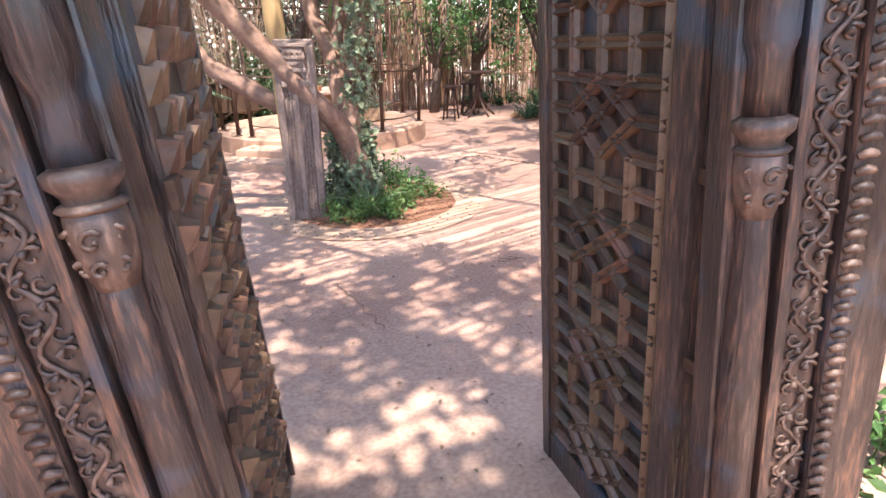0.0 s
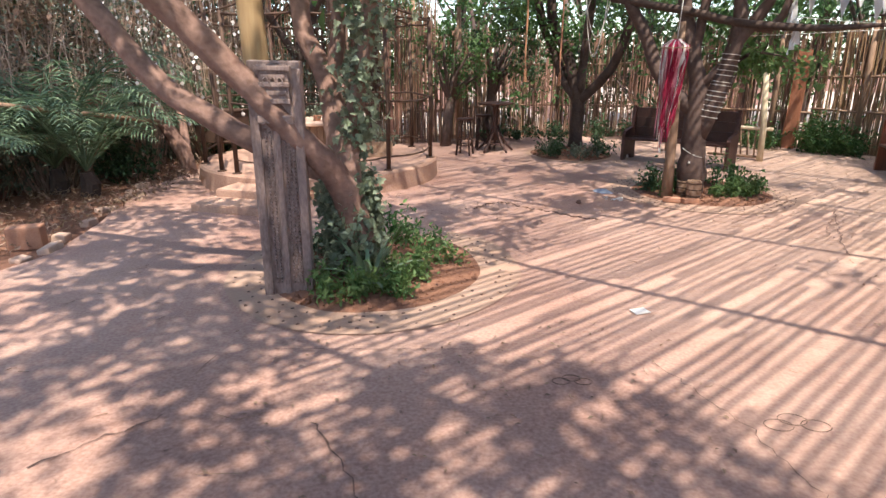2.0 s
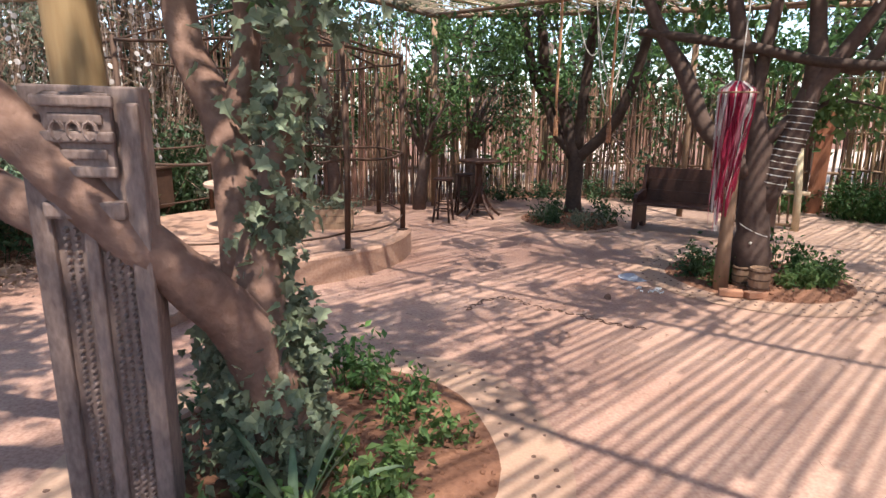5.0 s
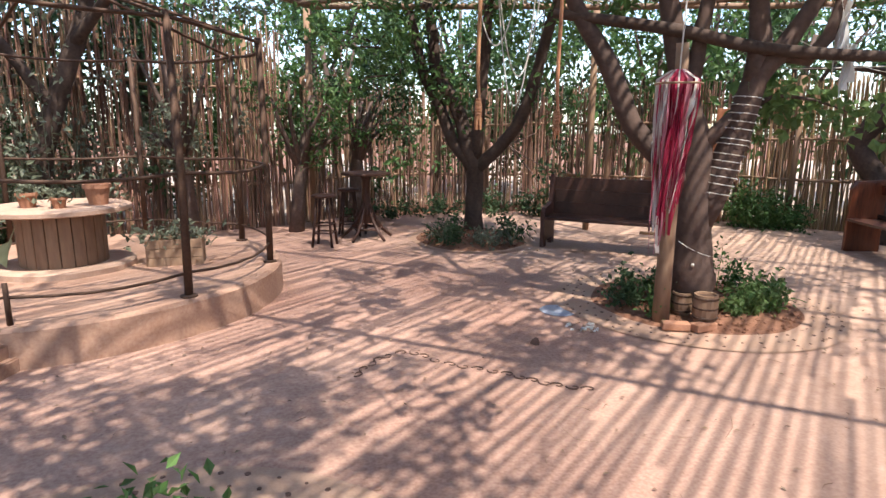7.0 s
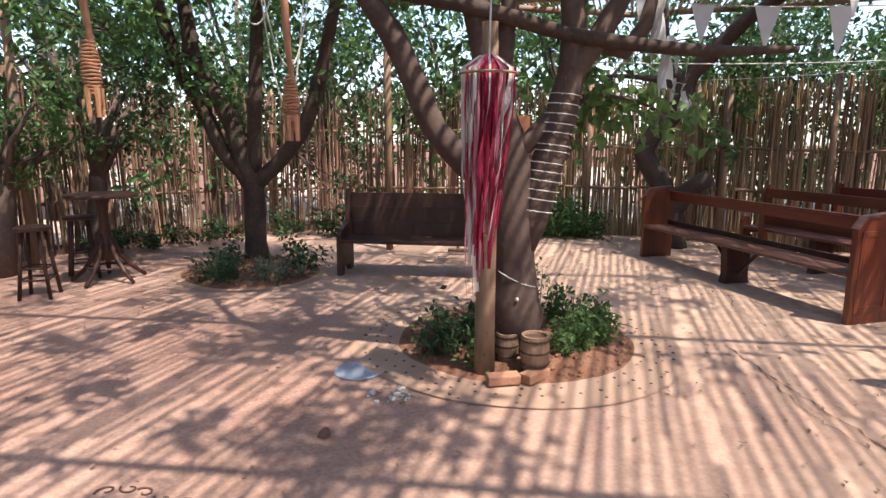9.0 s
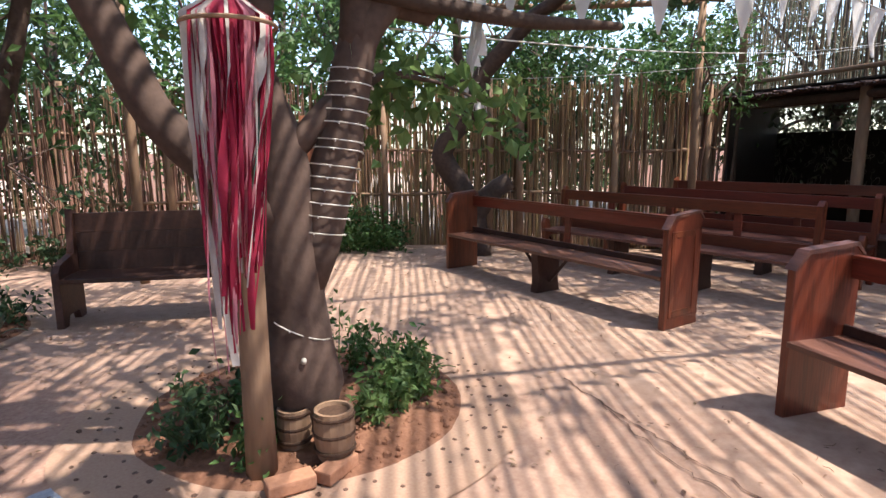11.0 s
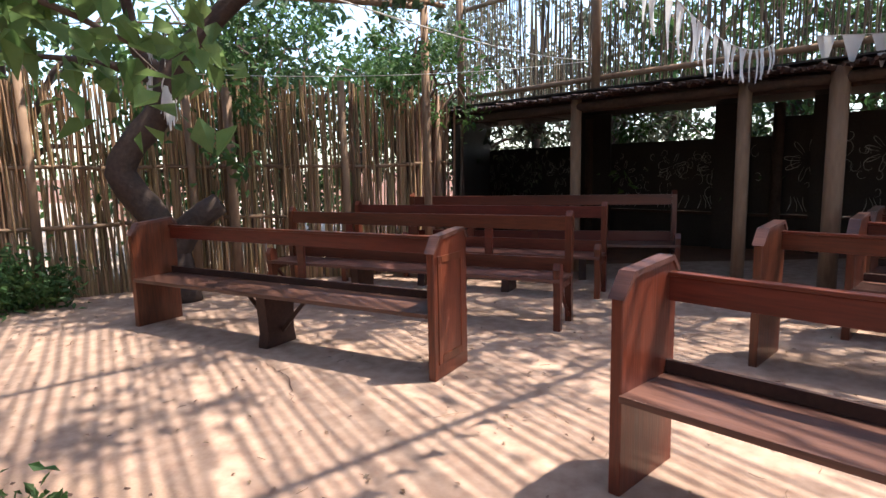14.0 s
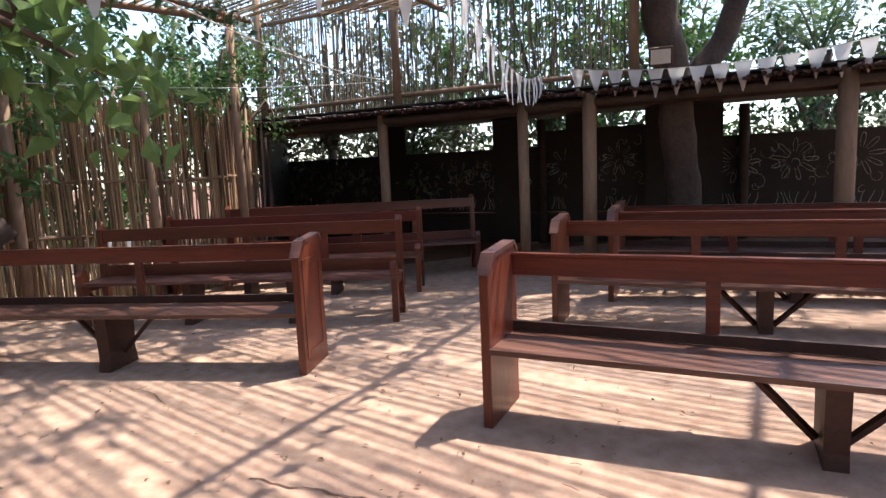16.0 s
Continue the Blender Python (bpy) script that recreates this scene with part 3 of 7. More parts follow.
pergola = thing("shade_roof", (4, 7, ROOF_Z), "flat shade roof of thin split laths on round poles", "pergola", kind="structure")
rng = np.random.default_rng(8)
lath = bmesh.new()
ang = radians(43)
d1, n1 = (math.cos(ang), math.sin(ang)), (-math.sin(ang), math.cos(ang))
k = -14.0
while k < 14:
    p = (4 + n1[0] * k, 7 + n1[1] * k)
    c = clip_line(p, d1, ROOF)
    if c:
        s = c[0] + rng.uniform(-0.9, 0.0)
        while s < c[1]:
            e = min(c[1], s + rng.uniform(1.2, 2.6))
            s = max(s, c[0])
            if e - s > 0.05 and rng.random() > 0.06:
                j, w = rng.normal() * 0.012, rng.uniform(0.014, 0.026)
                zl = ROOF_Z + 0.06 + rng.normal() * 0.006
                a = (p[0] + d1[0] * s + n1[0] * j, p[1] + d1[1] * s + n1[1] * j)
                b = (p[0] + d1[0] * e - n1[0] * j, p[1] + d1[1] * e - n1[1] * j)
                tube(lath, [(*a, zl, w), (*b, zl, w * 0.9)], 6, flat=0.45)
            if e >= c[1]:
                break
            s = e - 0.04
    k += 0.084 * rng.choice((0.8, 0.95, 1.0, 1.05, 1.2))
part("lath_deck", lath, CANE_PALE, pergola, "thin pale split laths")
ang2 = radians(-37)
d2, n2 = (math.cos(ang2), math.sin(ang2)), (-math.sin(ang2), math.cos(ang2))
for k in np.arange(-10.6, 12, 2.3):
    p = (4 + n2[0] * k, 7 + n2[1] * k)
    c = clip_line(p, d2, ROOF)
    if c and c[1] - c[0] > 1:
        bar((p[0] + d2[0] * c[0], p[1] + d2[1] * c[0], ROOF_Z - 0.01), (p[0] + d2[0] * c[1], p[1] + d2[1] * c[1], ROOF_Z + 0.01), 0.034, POLE, pergola, "beam")
edge = [Vector((*q, ROOF_Z + 0.03)) for q in ROOF]
for a, b in zip(edge[5:12], edge[6:13]):
    bar(a, b, 0.045, POLE, pergola, "edge_pole")
bar((9.3, 11.45, -0.05), (9.3, 11.45, 2.45), 0.06, POLE, pergola, "post")
for q in ((10.5, 9.25), (4.5, 13.6), (0.0, 14.7)):
    bar((*q, -0.05), (*q, ROOF_Z + 0.05), 0.055, POLE, pergola, "post")


# ---- pews ----
PEW_END_SHAPE = [(0.0, 0.0), (0.47, 0.0), (0.46, 0.55), (0.47, 0.93), (0.42, 0.985), (0.08, 0.955), (0.0, 0.87)]
PEW_CAP = [(-0.012, 0.865), (0.0, 0.862), (0.085, 0.95), (0.418, 0.98), (0.472, 0.925), (0.484, 0.935), (0.425, 1.005), (0.075, 0.975)]


def panel_pew(length, label, turn, at, group="wooden pews", stiles=(0.335, 0.665)):
    """A pew with solid panelled ends. Its left end stands at the origin, its front faces -y."""
    ob = thing("pew", at, label, "pew", group, turn=turn)
    for x, out in ((0.0, -1), (length - 0.055, 1)):
        bm = prismed(PEW_END_SHAPE, 0.055, Matrix.Translation((x, 0, 0)))
        bmesh.ops.bevel(bm, geom=list(bm.edges), offset=0.005, segments=1, affect="EDGES")
        end = part("end_panel", bm, PEW_END, ob, "red-brown panelled pew end", world=False)
        part("cap", prismed(PEW_CAP, 0.075, Matrix.Translation((x - 0.01, 0, 0))), SEAT, end, "worn moulded cap", world=False)
        fx = x - 0.006 if out < 0 else x + 0.049
        for lo, hi in (((fx, 0.05, 0.1), (fx + 0.012, 0.10, 0.84)), ((fx, 0.37, 0.1), (fx + 0.012, 0.42, 0.84)), ((fx, 0.1, 0.79), (fx + 0.012, 0.37, 0.84)), ((fx, 0.1, 0.1), (fx + 0.012, 0.37, 0.16))):
            part("moulding", boxed(lo, hi, None, 0.004), PEW_END, end, world=False)
    part("seat", boxed((0.05, -0.015, 0.43), (length - 0.05, 0.40, 0.462), None, 0.006), SEAT, ob, "worn brown seat board", world=False)
    part("seat_back_board", boxed((0.05, 0.385, 0.464), (length - 0.05, 0.41, 0.525), None, 0.004), DARKWOOD, ob, world=False)
    part("top_rail", boxed((0.05, 0.40, 0.797), (length - 0.05, 0.432, 0.91), Matrix.Translation((0, 0, 0)), 0.005), PEW, ob, world=False)
    part("rail_edge", boxed((0.05, 0.385, 0.912), (length - 0.05, 0.442, 0.93), None, 0.004), PEW, ob, world=False)
    for k in stiles:
        x = 0.06 + (length - 0.17) * k
        part("stile", boxed((x, 0.402, 0.46), (x + 0.07, 0.43, 0.81), None, 0.004), PEW, ob, world=False)
    xm = length * 0.5
    part("leg", prismed([(0.03, 0.0), (0.36, 0.0), (0.34, 0.12), (0.36, 0.43), (0.03, 0.43), (0.05, 0.12)], 0.10, Matrix.Translation((xm - 0.05, 0, 0))), DARKWOOD, ob, world=False)
    for sgn in (-1, 1):
        a = (xm + sgn * 0.06, 0.2, 0.12)
        part("brace", tubed([(*a, 0.022), (xm + sgn * 0.36, 0.2, 0.43, 0.022)], 4), DARKWOOD, ob, world=False)
    return ob


def open_pew(length, label, turn, at, high=0.95):
    """A pew with open ends: a raked back post and a bowed front leg."""
    ob = thing("pew", at, label, "pew", "wooden pews", turn=turn)
    for x in (0.0, length - 0.06):
        part("back_post", prismed([(0.40, 0.0), (0.47, 0.0), (0.44, 0.42), (0.47, high + 0.02), (0.43, high + 0.05), (0.39, high), (0.37, 0.42)], 0.06, Matrix.Translation((x, 0, 0))), PEW_END, ob, world=False)
        part("front_leg", prismed([(0.02, 0.0), (0.09, 0.0), (0.08, 0.2), (0.12, 0.44), (0.10, 0.58), (0.03, 0.60), (0.0, 0.54), (0.02, 0.3)], 0.06, Matrix.Translation((x, 0, 0))), PEW_END, ob, world=False)
        part("side_rail", boxed((x + 0.01, 0.08, 0.36), (x + 0.05, 0.42, 0.42)), PEW, ob, world=False)
        part("brace", tubed([(x + 0.03, 0.12, 0.36, 0.02), (x + 0.03, 0.41, 0.06, 0.02)], 4), PEW, ob, world=False)
    part("seat", boxed((0.0, 0.0, 0.43), (length, 0.40, 0.462), None, 0.006), SEAT, ob, "worn brown seat board", world=False)
    part("back_board", boxed((0.02, 0.39, 0.465), (length - 0.02, 0.415, 0.59), None, 0.004), PEW, ob, world=False)
    part("top_rail", boxed((0.02, 0.40, high - 0.13), (length - 0.02, 0.428, high), None, 0.005), PEW, ob, world=False)
    for k in (0.25, 0.5, 0.75):
        part("stile", boxed((length * k - 0.04, 0.418, 0.47), (length * k + 0.04, 0.445, high - 0.01), None, 0.004), PEW, ob, world=False)
    for k in (0.33, 0.66):
        part("leg", prismed([(0.05, 0.0), (0.36, 0.0), (0.33, 0.15), (0.36, 0.43), (0.05, 0.43), (0.08, 0.15)], 0.09, Matrix.Translation((length * k, 0, 0))), DARKWOOD, ob, world=False)
    return ob


panel_pew(3.28, "dark red-brown varnished pew with panelled ends", -106.7, (7.34, 11.32, 0), stiles=(0.53,))
panel_pew(3.28, "red-brown varnished pew with a sun-striped worn seat", -124.3, (5.22, 7.13, 0))
panel_pew(3.28, "red-brown varnished pew with panelled ends and open back", -123.0, (6.98, 6.12, 0))
panel_pew(3.28, "red-brown varnished pew with panelled ends and open back", -122.0, (7.65, 5.30, 0))
panel_pew(3.28, "dark red-brown pew beside the shelter posts", -122.0, (8.42, 4.86, 0))
open_pew(3.28, "dark red-brown pew with open ends", -104.0, (8.50, 10.59, 0), 0.97)
open_pew(3.28, "dark red-brown pew with open ends", -102.0, (9.71, 10.24, 0), 0.97)
open_pew(3.45, "tall dark pew standing before the shelter", -91.0, (10.12, 9.52, 0), 1.05)

# low rustic rail by the bench, and a red board against the fence
rack = thing("pole_rail", (5.8, 12.22, 0), "low rustic rail of pale poles with upright sticks", "railing", turn=146)
part("post", tubed([(0, 0, -0.02, 0.06), (0.02, 0, 0.6, 0.055), (0.12, 0.02, 1.75, 0.05)], 10, 0.12), CANE_PALE, rack, "pale leaning pole", world=False, smooth=True)
part("top_pole", tubed([(-0.14, -0.06, 0.6, 0.035), (0.4, -0.06, 0.61, 0.034), (0.95, -0.05, 0.6, 0.032)], 8, 0.1), CANE_PALE, rack, world=False, smooth=True)
part("bottom_pole", tubed([(-0.05, -0.06, 0.07, 0.028), (0.95, -0.05, 0.07, 0.028)], 8, 0.1), POLE, rack, world=False, smooth=True)
for k in range(7):
    part("stick", tubed([(0.12 + 0.115 * k, -0.06, 0.06, 0.018), (0.14 + 0.115 * k + 0.02 * (k % 3), -0.06, 0.6, 0.016)], 6, 0.15), POLE, rack, world=False, smooth=True)
solid("board", boxed((-0.13, -0.02, 0.0), (0.13, 0.02, 2.05), pose(7.2, 13.98, 0.0, 0, 1.5, -41), 0.006), surface("red_weathered_board", (0.2, 0.07, 0.035), (0.4, 0.17, 0.09), 4, 30, 0.75, 0.5, stretch=(3, 3, 0.3)), "red-brown weathered board against the cane fence", "board", at=(7.2, 13.98, 0))

# dark solid-backed bench under the tree
bench = thing("bench", (3.19, 12.33, 0), "dark brown solid-backed wooden bench in deep shade", "bench", turn=-39.0)
for x in (0.0, 1.9):
    part("end_panel", prismed([(0.0, 0.0), (0.1, 0.0), (0.14, 0.09), (0.34, 0.09), (0.38, 0.0), (0.5, 0.0), (0.5, 1.0), (0.42, 1.02), (0.36, 0.62), (0.05, 0.56), (0.0, 0.5)], 0.06, Matrix.Translation((x, 0, 0))), DARKWOOD, bench, world=False)
part("seat", boxed((0.02, 0.0, 0.4), (1.94, 0.45, 0.44), None, 0.006), DARKWOOD, bench, world=False)
for k in range(3):
    part("back_board", boxed((0.06, 0.44, 0.44 + 0.18 * k), (1.9, 0.47, 0.618 + 0.18 * k), None, 0.003), DARKWOOD, bench, world=False)


# ---- trees ----
def tree(name, at, label, limbs, bark, category="tree", seed=0, segs=12):
    ob = thing(name, at, label, category)
    for i, pts in enumerate(limbs):
        part("trunk" if i == 0 else "limb", tubed(curve_pts(pts), segs, 0.16), bark, ob, smooth=True)
    return ob


def crown(ob, rng, centres, n, spread, size, material, name="crown", twigs=None, aspect=0.5, droop=0.3, bark=None, label=""):
    c = np.asarray(centres, float)
    cl = c[rng.integers(0, len(c), max(6, n // 60))] + rng.normal(size=(max(6, n // 60), 3)) * spread
    P = clump_points(rng, cl, n, spread * 0.42)
    attach(name, leaf_mesh(name, P, size, material, rng, aspect, droop), ob, label)["kind"] = "stuff"
    if bark is not None:
        bm = bmesh.new()
        for q in cl[::2]:
            a = c[np.argmin(np.linalg.norm(c - q, axis=1))]
            m = (a + q) / 2 + rng.normal(size=3) * 0.08
            tube(bm, [(*a, 0.016), (*m, 0.011), (*q, 0.005)], 5)
        part("twig", bm, bark, ob)["kind"] = "stuff"


# the ivy-grown tree beside the carved post
ivy_tree = tree("tree", (-0.76, 5.55, 0.07), "leaning smooth-barked tree with ivy on its trunk", [
    [(-0.72, 5.57, -0.05, 0.21), (-0.75, 5.54, 0.4, 0.16), (-0.78, 5.52, 0.85, 0.14), (-0.77, 5.6, 1.15, 0.1), (-0.68, 5.68, 1.6, 0.066), (-0.57, 5.7, 2.12, 0.062), (-0.53, 5.7, 2.5, 0.058), (-0.3, 5.8, 3.3, 0.05)],
    [(-0.70, 5.56, 0.0, 0.17), (-0.70, 5.5, 0.45, 0.15), (-0.76, 5.36, 0.86, 0.118), (-0.9, 5.2, 1.14, 0.102), (-1.09, 5.1, 1.37, 0.095), (-1.3, 5.05, 1.64, 0.095), (-1.5, 4.98, 1.87, 0.096), (-1.68, 4.9, 2.09, 0.097), (-1.9, 4.8, 2.35, 0.1), (-2.3, 4.6, 2.9, 0.08), (-2.6, 4.5, 3.6, 0.05)],
    [(-0.85, 5.6, 0.95, 0.13), (-1.2, 5.75, 1.04, 0.115), (-1.43, 5.72, 1.14, 0.108), (-1.71, 5.7, 1.28, 0.098), (-1.98, 5.69, 1.45, 0.095), (-2.18, 5.68, 1.56, 0.095), (-2.4, 5.67, 1.78, 0.09), (-2.6, 5.65, 2.06, 0.085), (-2.8, 5.65, 2.32, 0.08), (-3.4, 5.6, 3.0, 0.06), (-3.9, 5.5, 3.7, 0.04)],
    [(-0.82, 5.65, 1.0, 0.14), (-0.9, 5.75, 1.5, 0.1), (-1.0, 5.85, 1.8, 0.085), (-1.15, 5.95, 2.05, 0.078), (-1.2, 6.0, 2.5, 0.08), (-1.3, 6.2, 3.4, 0.05)],
    [(-0.95, 5.8, 1.6, 0.07), (-0.85, 5.9, 2.1, 0.06), (-0.9, 5.9, 2.7, 0.05)],
], BARK)
rng = np.random.default_rng(21)
P = []
for z0, z1, x0, x1, r, n in ((0.1, 0.95, -0.72, -0.77, 0.18, 1400), (0.9, 1.5, -0.74, -0.69, 0.08, 170), (1.45, 2.6, -0.69, -0.52, 0.06, 170)):
    u, w = rng.random(n), rng.uniform(-3.6, 1.9, n) if z0 < 0.5 else rng.uniform(-2.6, 1.9, n)
    rr = r + np.abs(rng.normal(size=n)) * 0.045
    P.append(np.stack([x0 + (x1 - x0) * u + rr * np.cos(w), (5.54 if z0 < 0.5 else 5.6) + rr * np.sin(w), z0 + (z1 - z0) * u], 1))
attach("ivy", lobed_mesh("ivy", np.concatenate(P), 0.062, IVY, rng), ivy_tree, "dusty green ivy clinging to the trunk")
# crown above the view, spread wide to dapple the paving
crown(ivy_tree, rng, [(-2.4, 4.6, 4.1), (-3.6, 5.5, 4.1), (-1.2, 6.2, 4.3), (-0.3, 5.8, 4.3), (-1.5, 5.2, 4.5), (-2.2, 6.6, 4.3), (-1.0, 3.6, 4.6), (-2.4, 3.0, 4.6), (0.2, 4.4, 4.7), (0.4, 5.6, 4.6), (-0.2, 6.9, 4.6), (-1.7, 2.4, 4.7), (-1.2, 1.6, 4.7), (-2.4, 3.4, 4.7)], 6400, 0.62, 0.15, LEAF, bark=BARK)
# unseen crown and its limbs, added to shade the thicket and palms
crown(ivy_tree, rng, [(-3.9, 5.6, 4.2), (-4.6, 6.6, 4.7), (-5.6, 7.8, 4.9), (-6.6, 9.0, 5.0), (-5.0, 9.2, 4.9), (-3.9, 7.9, 4.8), (-7.4, 7.2, 5.0)], 5200, 0.7, 0.16, LEAF, "west_crown", bark=BARK)
for pts in ([(-3.9, 5.5, 3.7, 0.045), (-4.6, 6.4, 4.3, 0.04), (-5.6, 7.8, 4.8, 0.03), (-6.6, 9.0, 5.0, 0.015)], [(-4.6, 6.4, 4.3, 0.035), (-4.4, 7.6, 4.6, 0.028), (-5.0, 9.2, 4.9, 0.015)]):
    part("limb", tubed(curve_pts(pts), 8, 0.12), BARK, ivy_tree, smooth=True)
# unseen crown added to throw dappled shade on the west paving
crown(ivy_tree, rng, [(-1.0, 2.0, 4.7), (-2.0, 1.5, 4.7), (-2.2, 2.8, 4.7), (-1.3, 3.2, 4.7), (-2.8, 2.2, 4.8), (-3.0, 4.0, 4.8), (-0.4, 2.8, 4.7), (-1.8, 4.2, 4.8)], 4600, 0.5, 0.15, LEAF, "south_crown", bark=BARK)
dusk_tree = tree("tree", (-3.55, 13.25, 0), "dark leaning tree in front of the cane fence", [
    [(-3.62, 13.25, -0.05, 0.17), (-3.55, 13.27, 0.7, 0.15), (-3.48, 13.3, 1.33, 0.14), (-3.1, 13.36, 2.4, 0.12), (-2.82, 13.42, 3.15, 0.1), (-2.6, 13.4, 4.2, 0.06)],
    [(-3.3, 13.33, 1.9, 0.09), (-3.7, 13.2, 2.6, 0.07), (-4.3, 12.9, 3.6, 0.05), (-4.8, 12.6, 4.4, 0.03)],
    [(-3.0, 13.38, 2.7, 0.08), (-2.3, 13.0, 3.4, 0.06), (-1.5, 12.6, 4.3, 0.03)]], BARK_DARK)
crown(dusk_tree, rng, [(-2.6, 13.3, 4.4), (-4.8, 12.5, 4.6), (-1.5, 12.5, 4.5), (-3.6, 12.2, 4.8), (-2.4, 11.9, 4.9), (-0.6, 12.9, 4.6), (-5.6, 11.8, 4.6)], 5200, 0.6, 0.13, SAGE, bark=BARK_DARK)
# tree out of view, added so that its crown shades the entry paving
gate_shade_tree = tree("tree", (-1.9, -1.2, 0.16), "unseen leafy tree added to shade the gate", [[(-1.9, -1.2, 0.1, 0.2), (-1.7, -1.1, 1.6, 0.16), (-1.2, -0.8, 3.2, 0.12), (-0.5, -0.3, 4.6, 0.08)], [(-1.4, -0.95, 2.6, 0.1), (-0.4, -1.2, 3.6, 0.07), (1.0, -1.3, 4.6, 0.05)], [(-1.3, -0.9, 2.9, 0.1), (-2.2, 0.4, 3.9, 0.07), (-2.8, 1.6, 4.7, 0.05)]], BARK)
crown(gate_shade_tree, rng, [(-2.6, 0.2, 4.8), (-1.5, -0.4, 4.9), (-0.5, -0.5, 5.0), (0.5, -0.7, 4.9), (1.5, -0.6, 4.9), (0.9, 0.2, 5.0), (-0.3, 0.5, 5.0), (0.4, -1.4, 4.8), (1.4, -1.4, 4.8), (0.9, -1.0, 5.0), (-2.8, 1.2, 4.9), (1.8, 0.6, 5.0), (1.2, 1.2, 5.0), (0.3, 1.1, 5.0), (2.3, -0.1, 5.0)], 9200, 0.42, 0.16, LEAF, bark=BARK)
rng = np.random.default_rng(22)
P = clump_points(rng, [(-0.5, 5.7, 2.5), (-0.45, 5.72, 2.2), (-0.6, 5.75, 2.9), (-0.68, 5.7, 2.05), (-0.72, 5.65, 1.8), (-0.75, 5.72, 2.4), (-0.72, 5.6, 1.3)], 420, 0.13)
attach("hanging_leaves", lobed_mesh("hanging_leaves", P, 0.07, IVY, rng), ivy_tree, "dusty green ivy hanging in tufts")["kind"] = "stuff"

# the wired tree with the ribbons
T3 = [
    [(4.1, 9.98, -0.03, 0.26), (4.08, 9.99, 0.3, 0.22), (4.07, 9.99, 0.7, 0.205), (4.06, 10.0, 1.15, 0.19), (4.05, 10.0, 1.5, 0.15), (3.9, 10.09, 2.05, 0.125), (3.79, 10.15, 2.5, 0.12), (3.7, 10.2, 2.95, 0.11), (3.5, 10.3, 3.8, 0.08)],
    [(4.02, 10.0, 1.05, 0.14), (3.85, 10.12, 1.22, 0.13), (3.66, 10.23, 1.42, 0.12), (3.42, 10.37, 1.72, 0.115), (3.25, 10.47, 2.18, 0.115), (3.1, 10.55, 2.53, 0.11), (2.92, 10.66, 2.85, 0.1), (2.6, 10.9, 3.6, 0.07)],
    [(4.04, 9.99, 1.3, 0.1), (3.95, 10.06, 2.05, 0.09), (4.0, 10.03, 2.8, 0.08), (4.1, 10.0, 3.6, 0.06)],
    [(4.12, 9.96, 0.6, 0.18), (4.2, 9.91, 0.88, 0.185), (4.3, 9.85, 1.28, 0.185), (4.4, 9.79, 1.76, 0.17), (4.49, 9.74, 2.22, 0.155), (4.66, 9.63, 2.48, 0.13), (4.83, 9.54, 2.82, 0.105), (5.2, 9.3, 3.6, 0.07)],
    [(4.47, 9.75, 2.15, 0.125), (4.5, 9.73, 2.5, 0.118), (4.47, 9.75, 2.85, 0.105), (4.4, 9.8, 3.7, 0.07)],
    [(4.06, 9.98, 1.5, 0.095), (4.18, 9.92, 1.62, 0.088), (4.28, 9.86, 1.74, 0.088), (4.42, 9.79, 1.88, 0.1)],
    [(4.66, 9.63, 2.46, 0.08), (4.89, 9.5, 2.4, 0.074), (5.04, 9.42, 2.62, 0.066), (5.08, 9.39, 2.85, 0.055), (5.2, 9.4, 3.4, 0.035)],
]


def nearer(p, k=0.75):
    """The same line of sight, at a shorter range."""
    q = [0.94 + (p[0] - 0.94) * k, 5.96 + (p[1] - 5.96) * k, 1.594 + (p[2] - 1.594) * k]
    return (*q, *(r * k for r in p[3:]))


T3 = [[nearer(p) for p in limb] for limb in T3]
T3[3] = [(*p[:3], p[3] * 0.84) for p in T3[3]]
T3[0][0:0] = [(3.40, 9.12, -0.05, 0.2), (3.34, 9.03, 0.18, 0.172)]
ribbon_tree = tree("tree", (3.40, 9.12, 0), "many-stemmed grey-brown tree with wire wound round one limb", T3, BARK_BROWN)
rng = np.random.default_rng(4)
spine = np.array(curve_pts([q for q in T3[3]], 0.02))
hs = spine[:, 2]
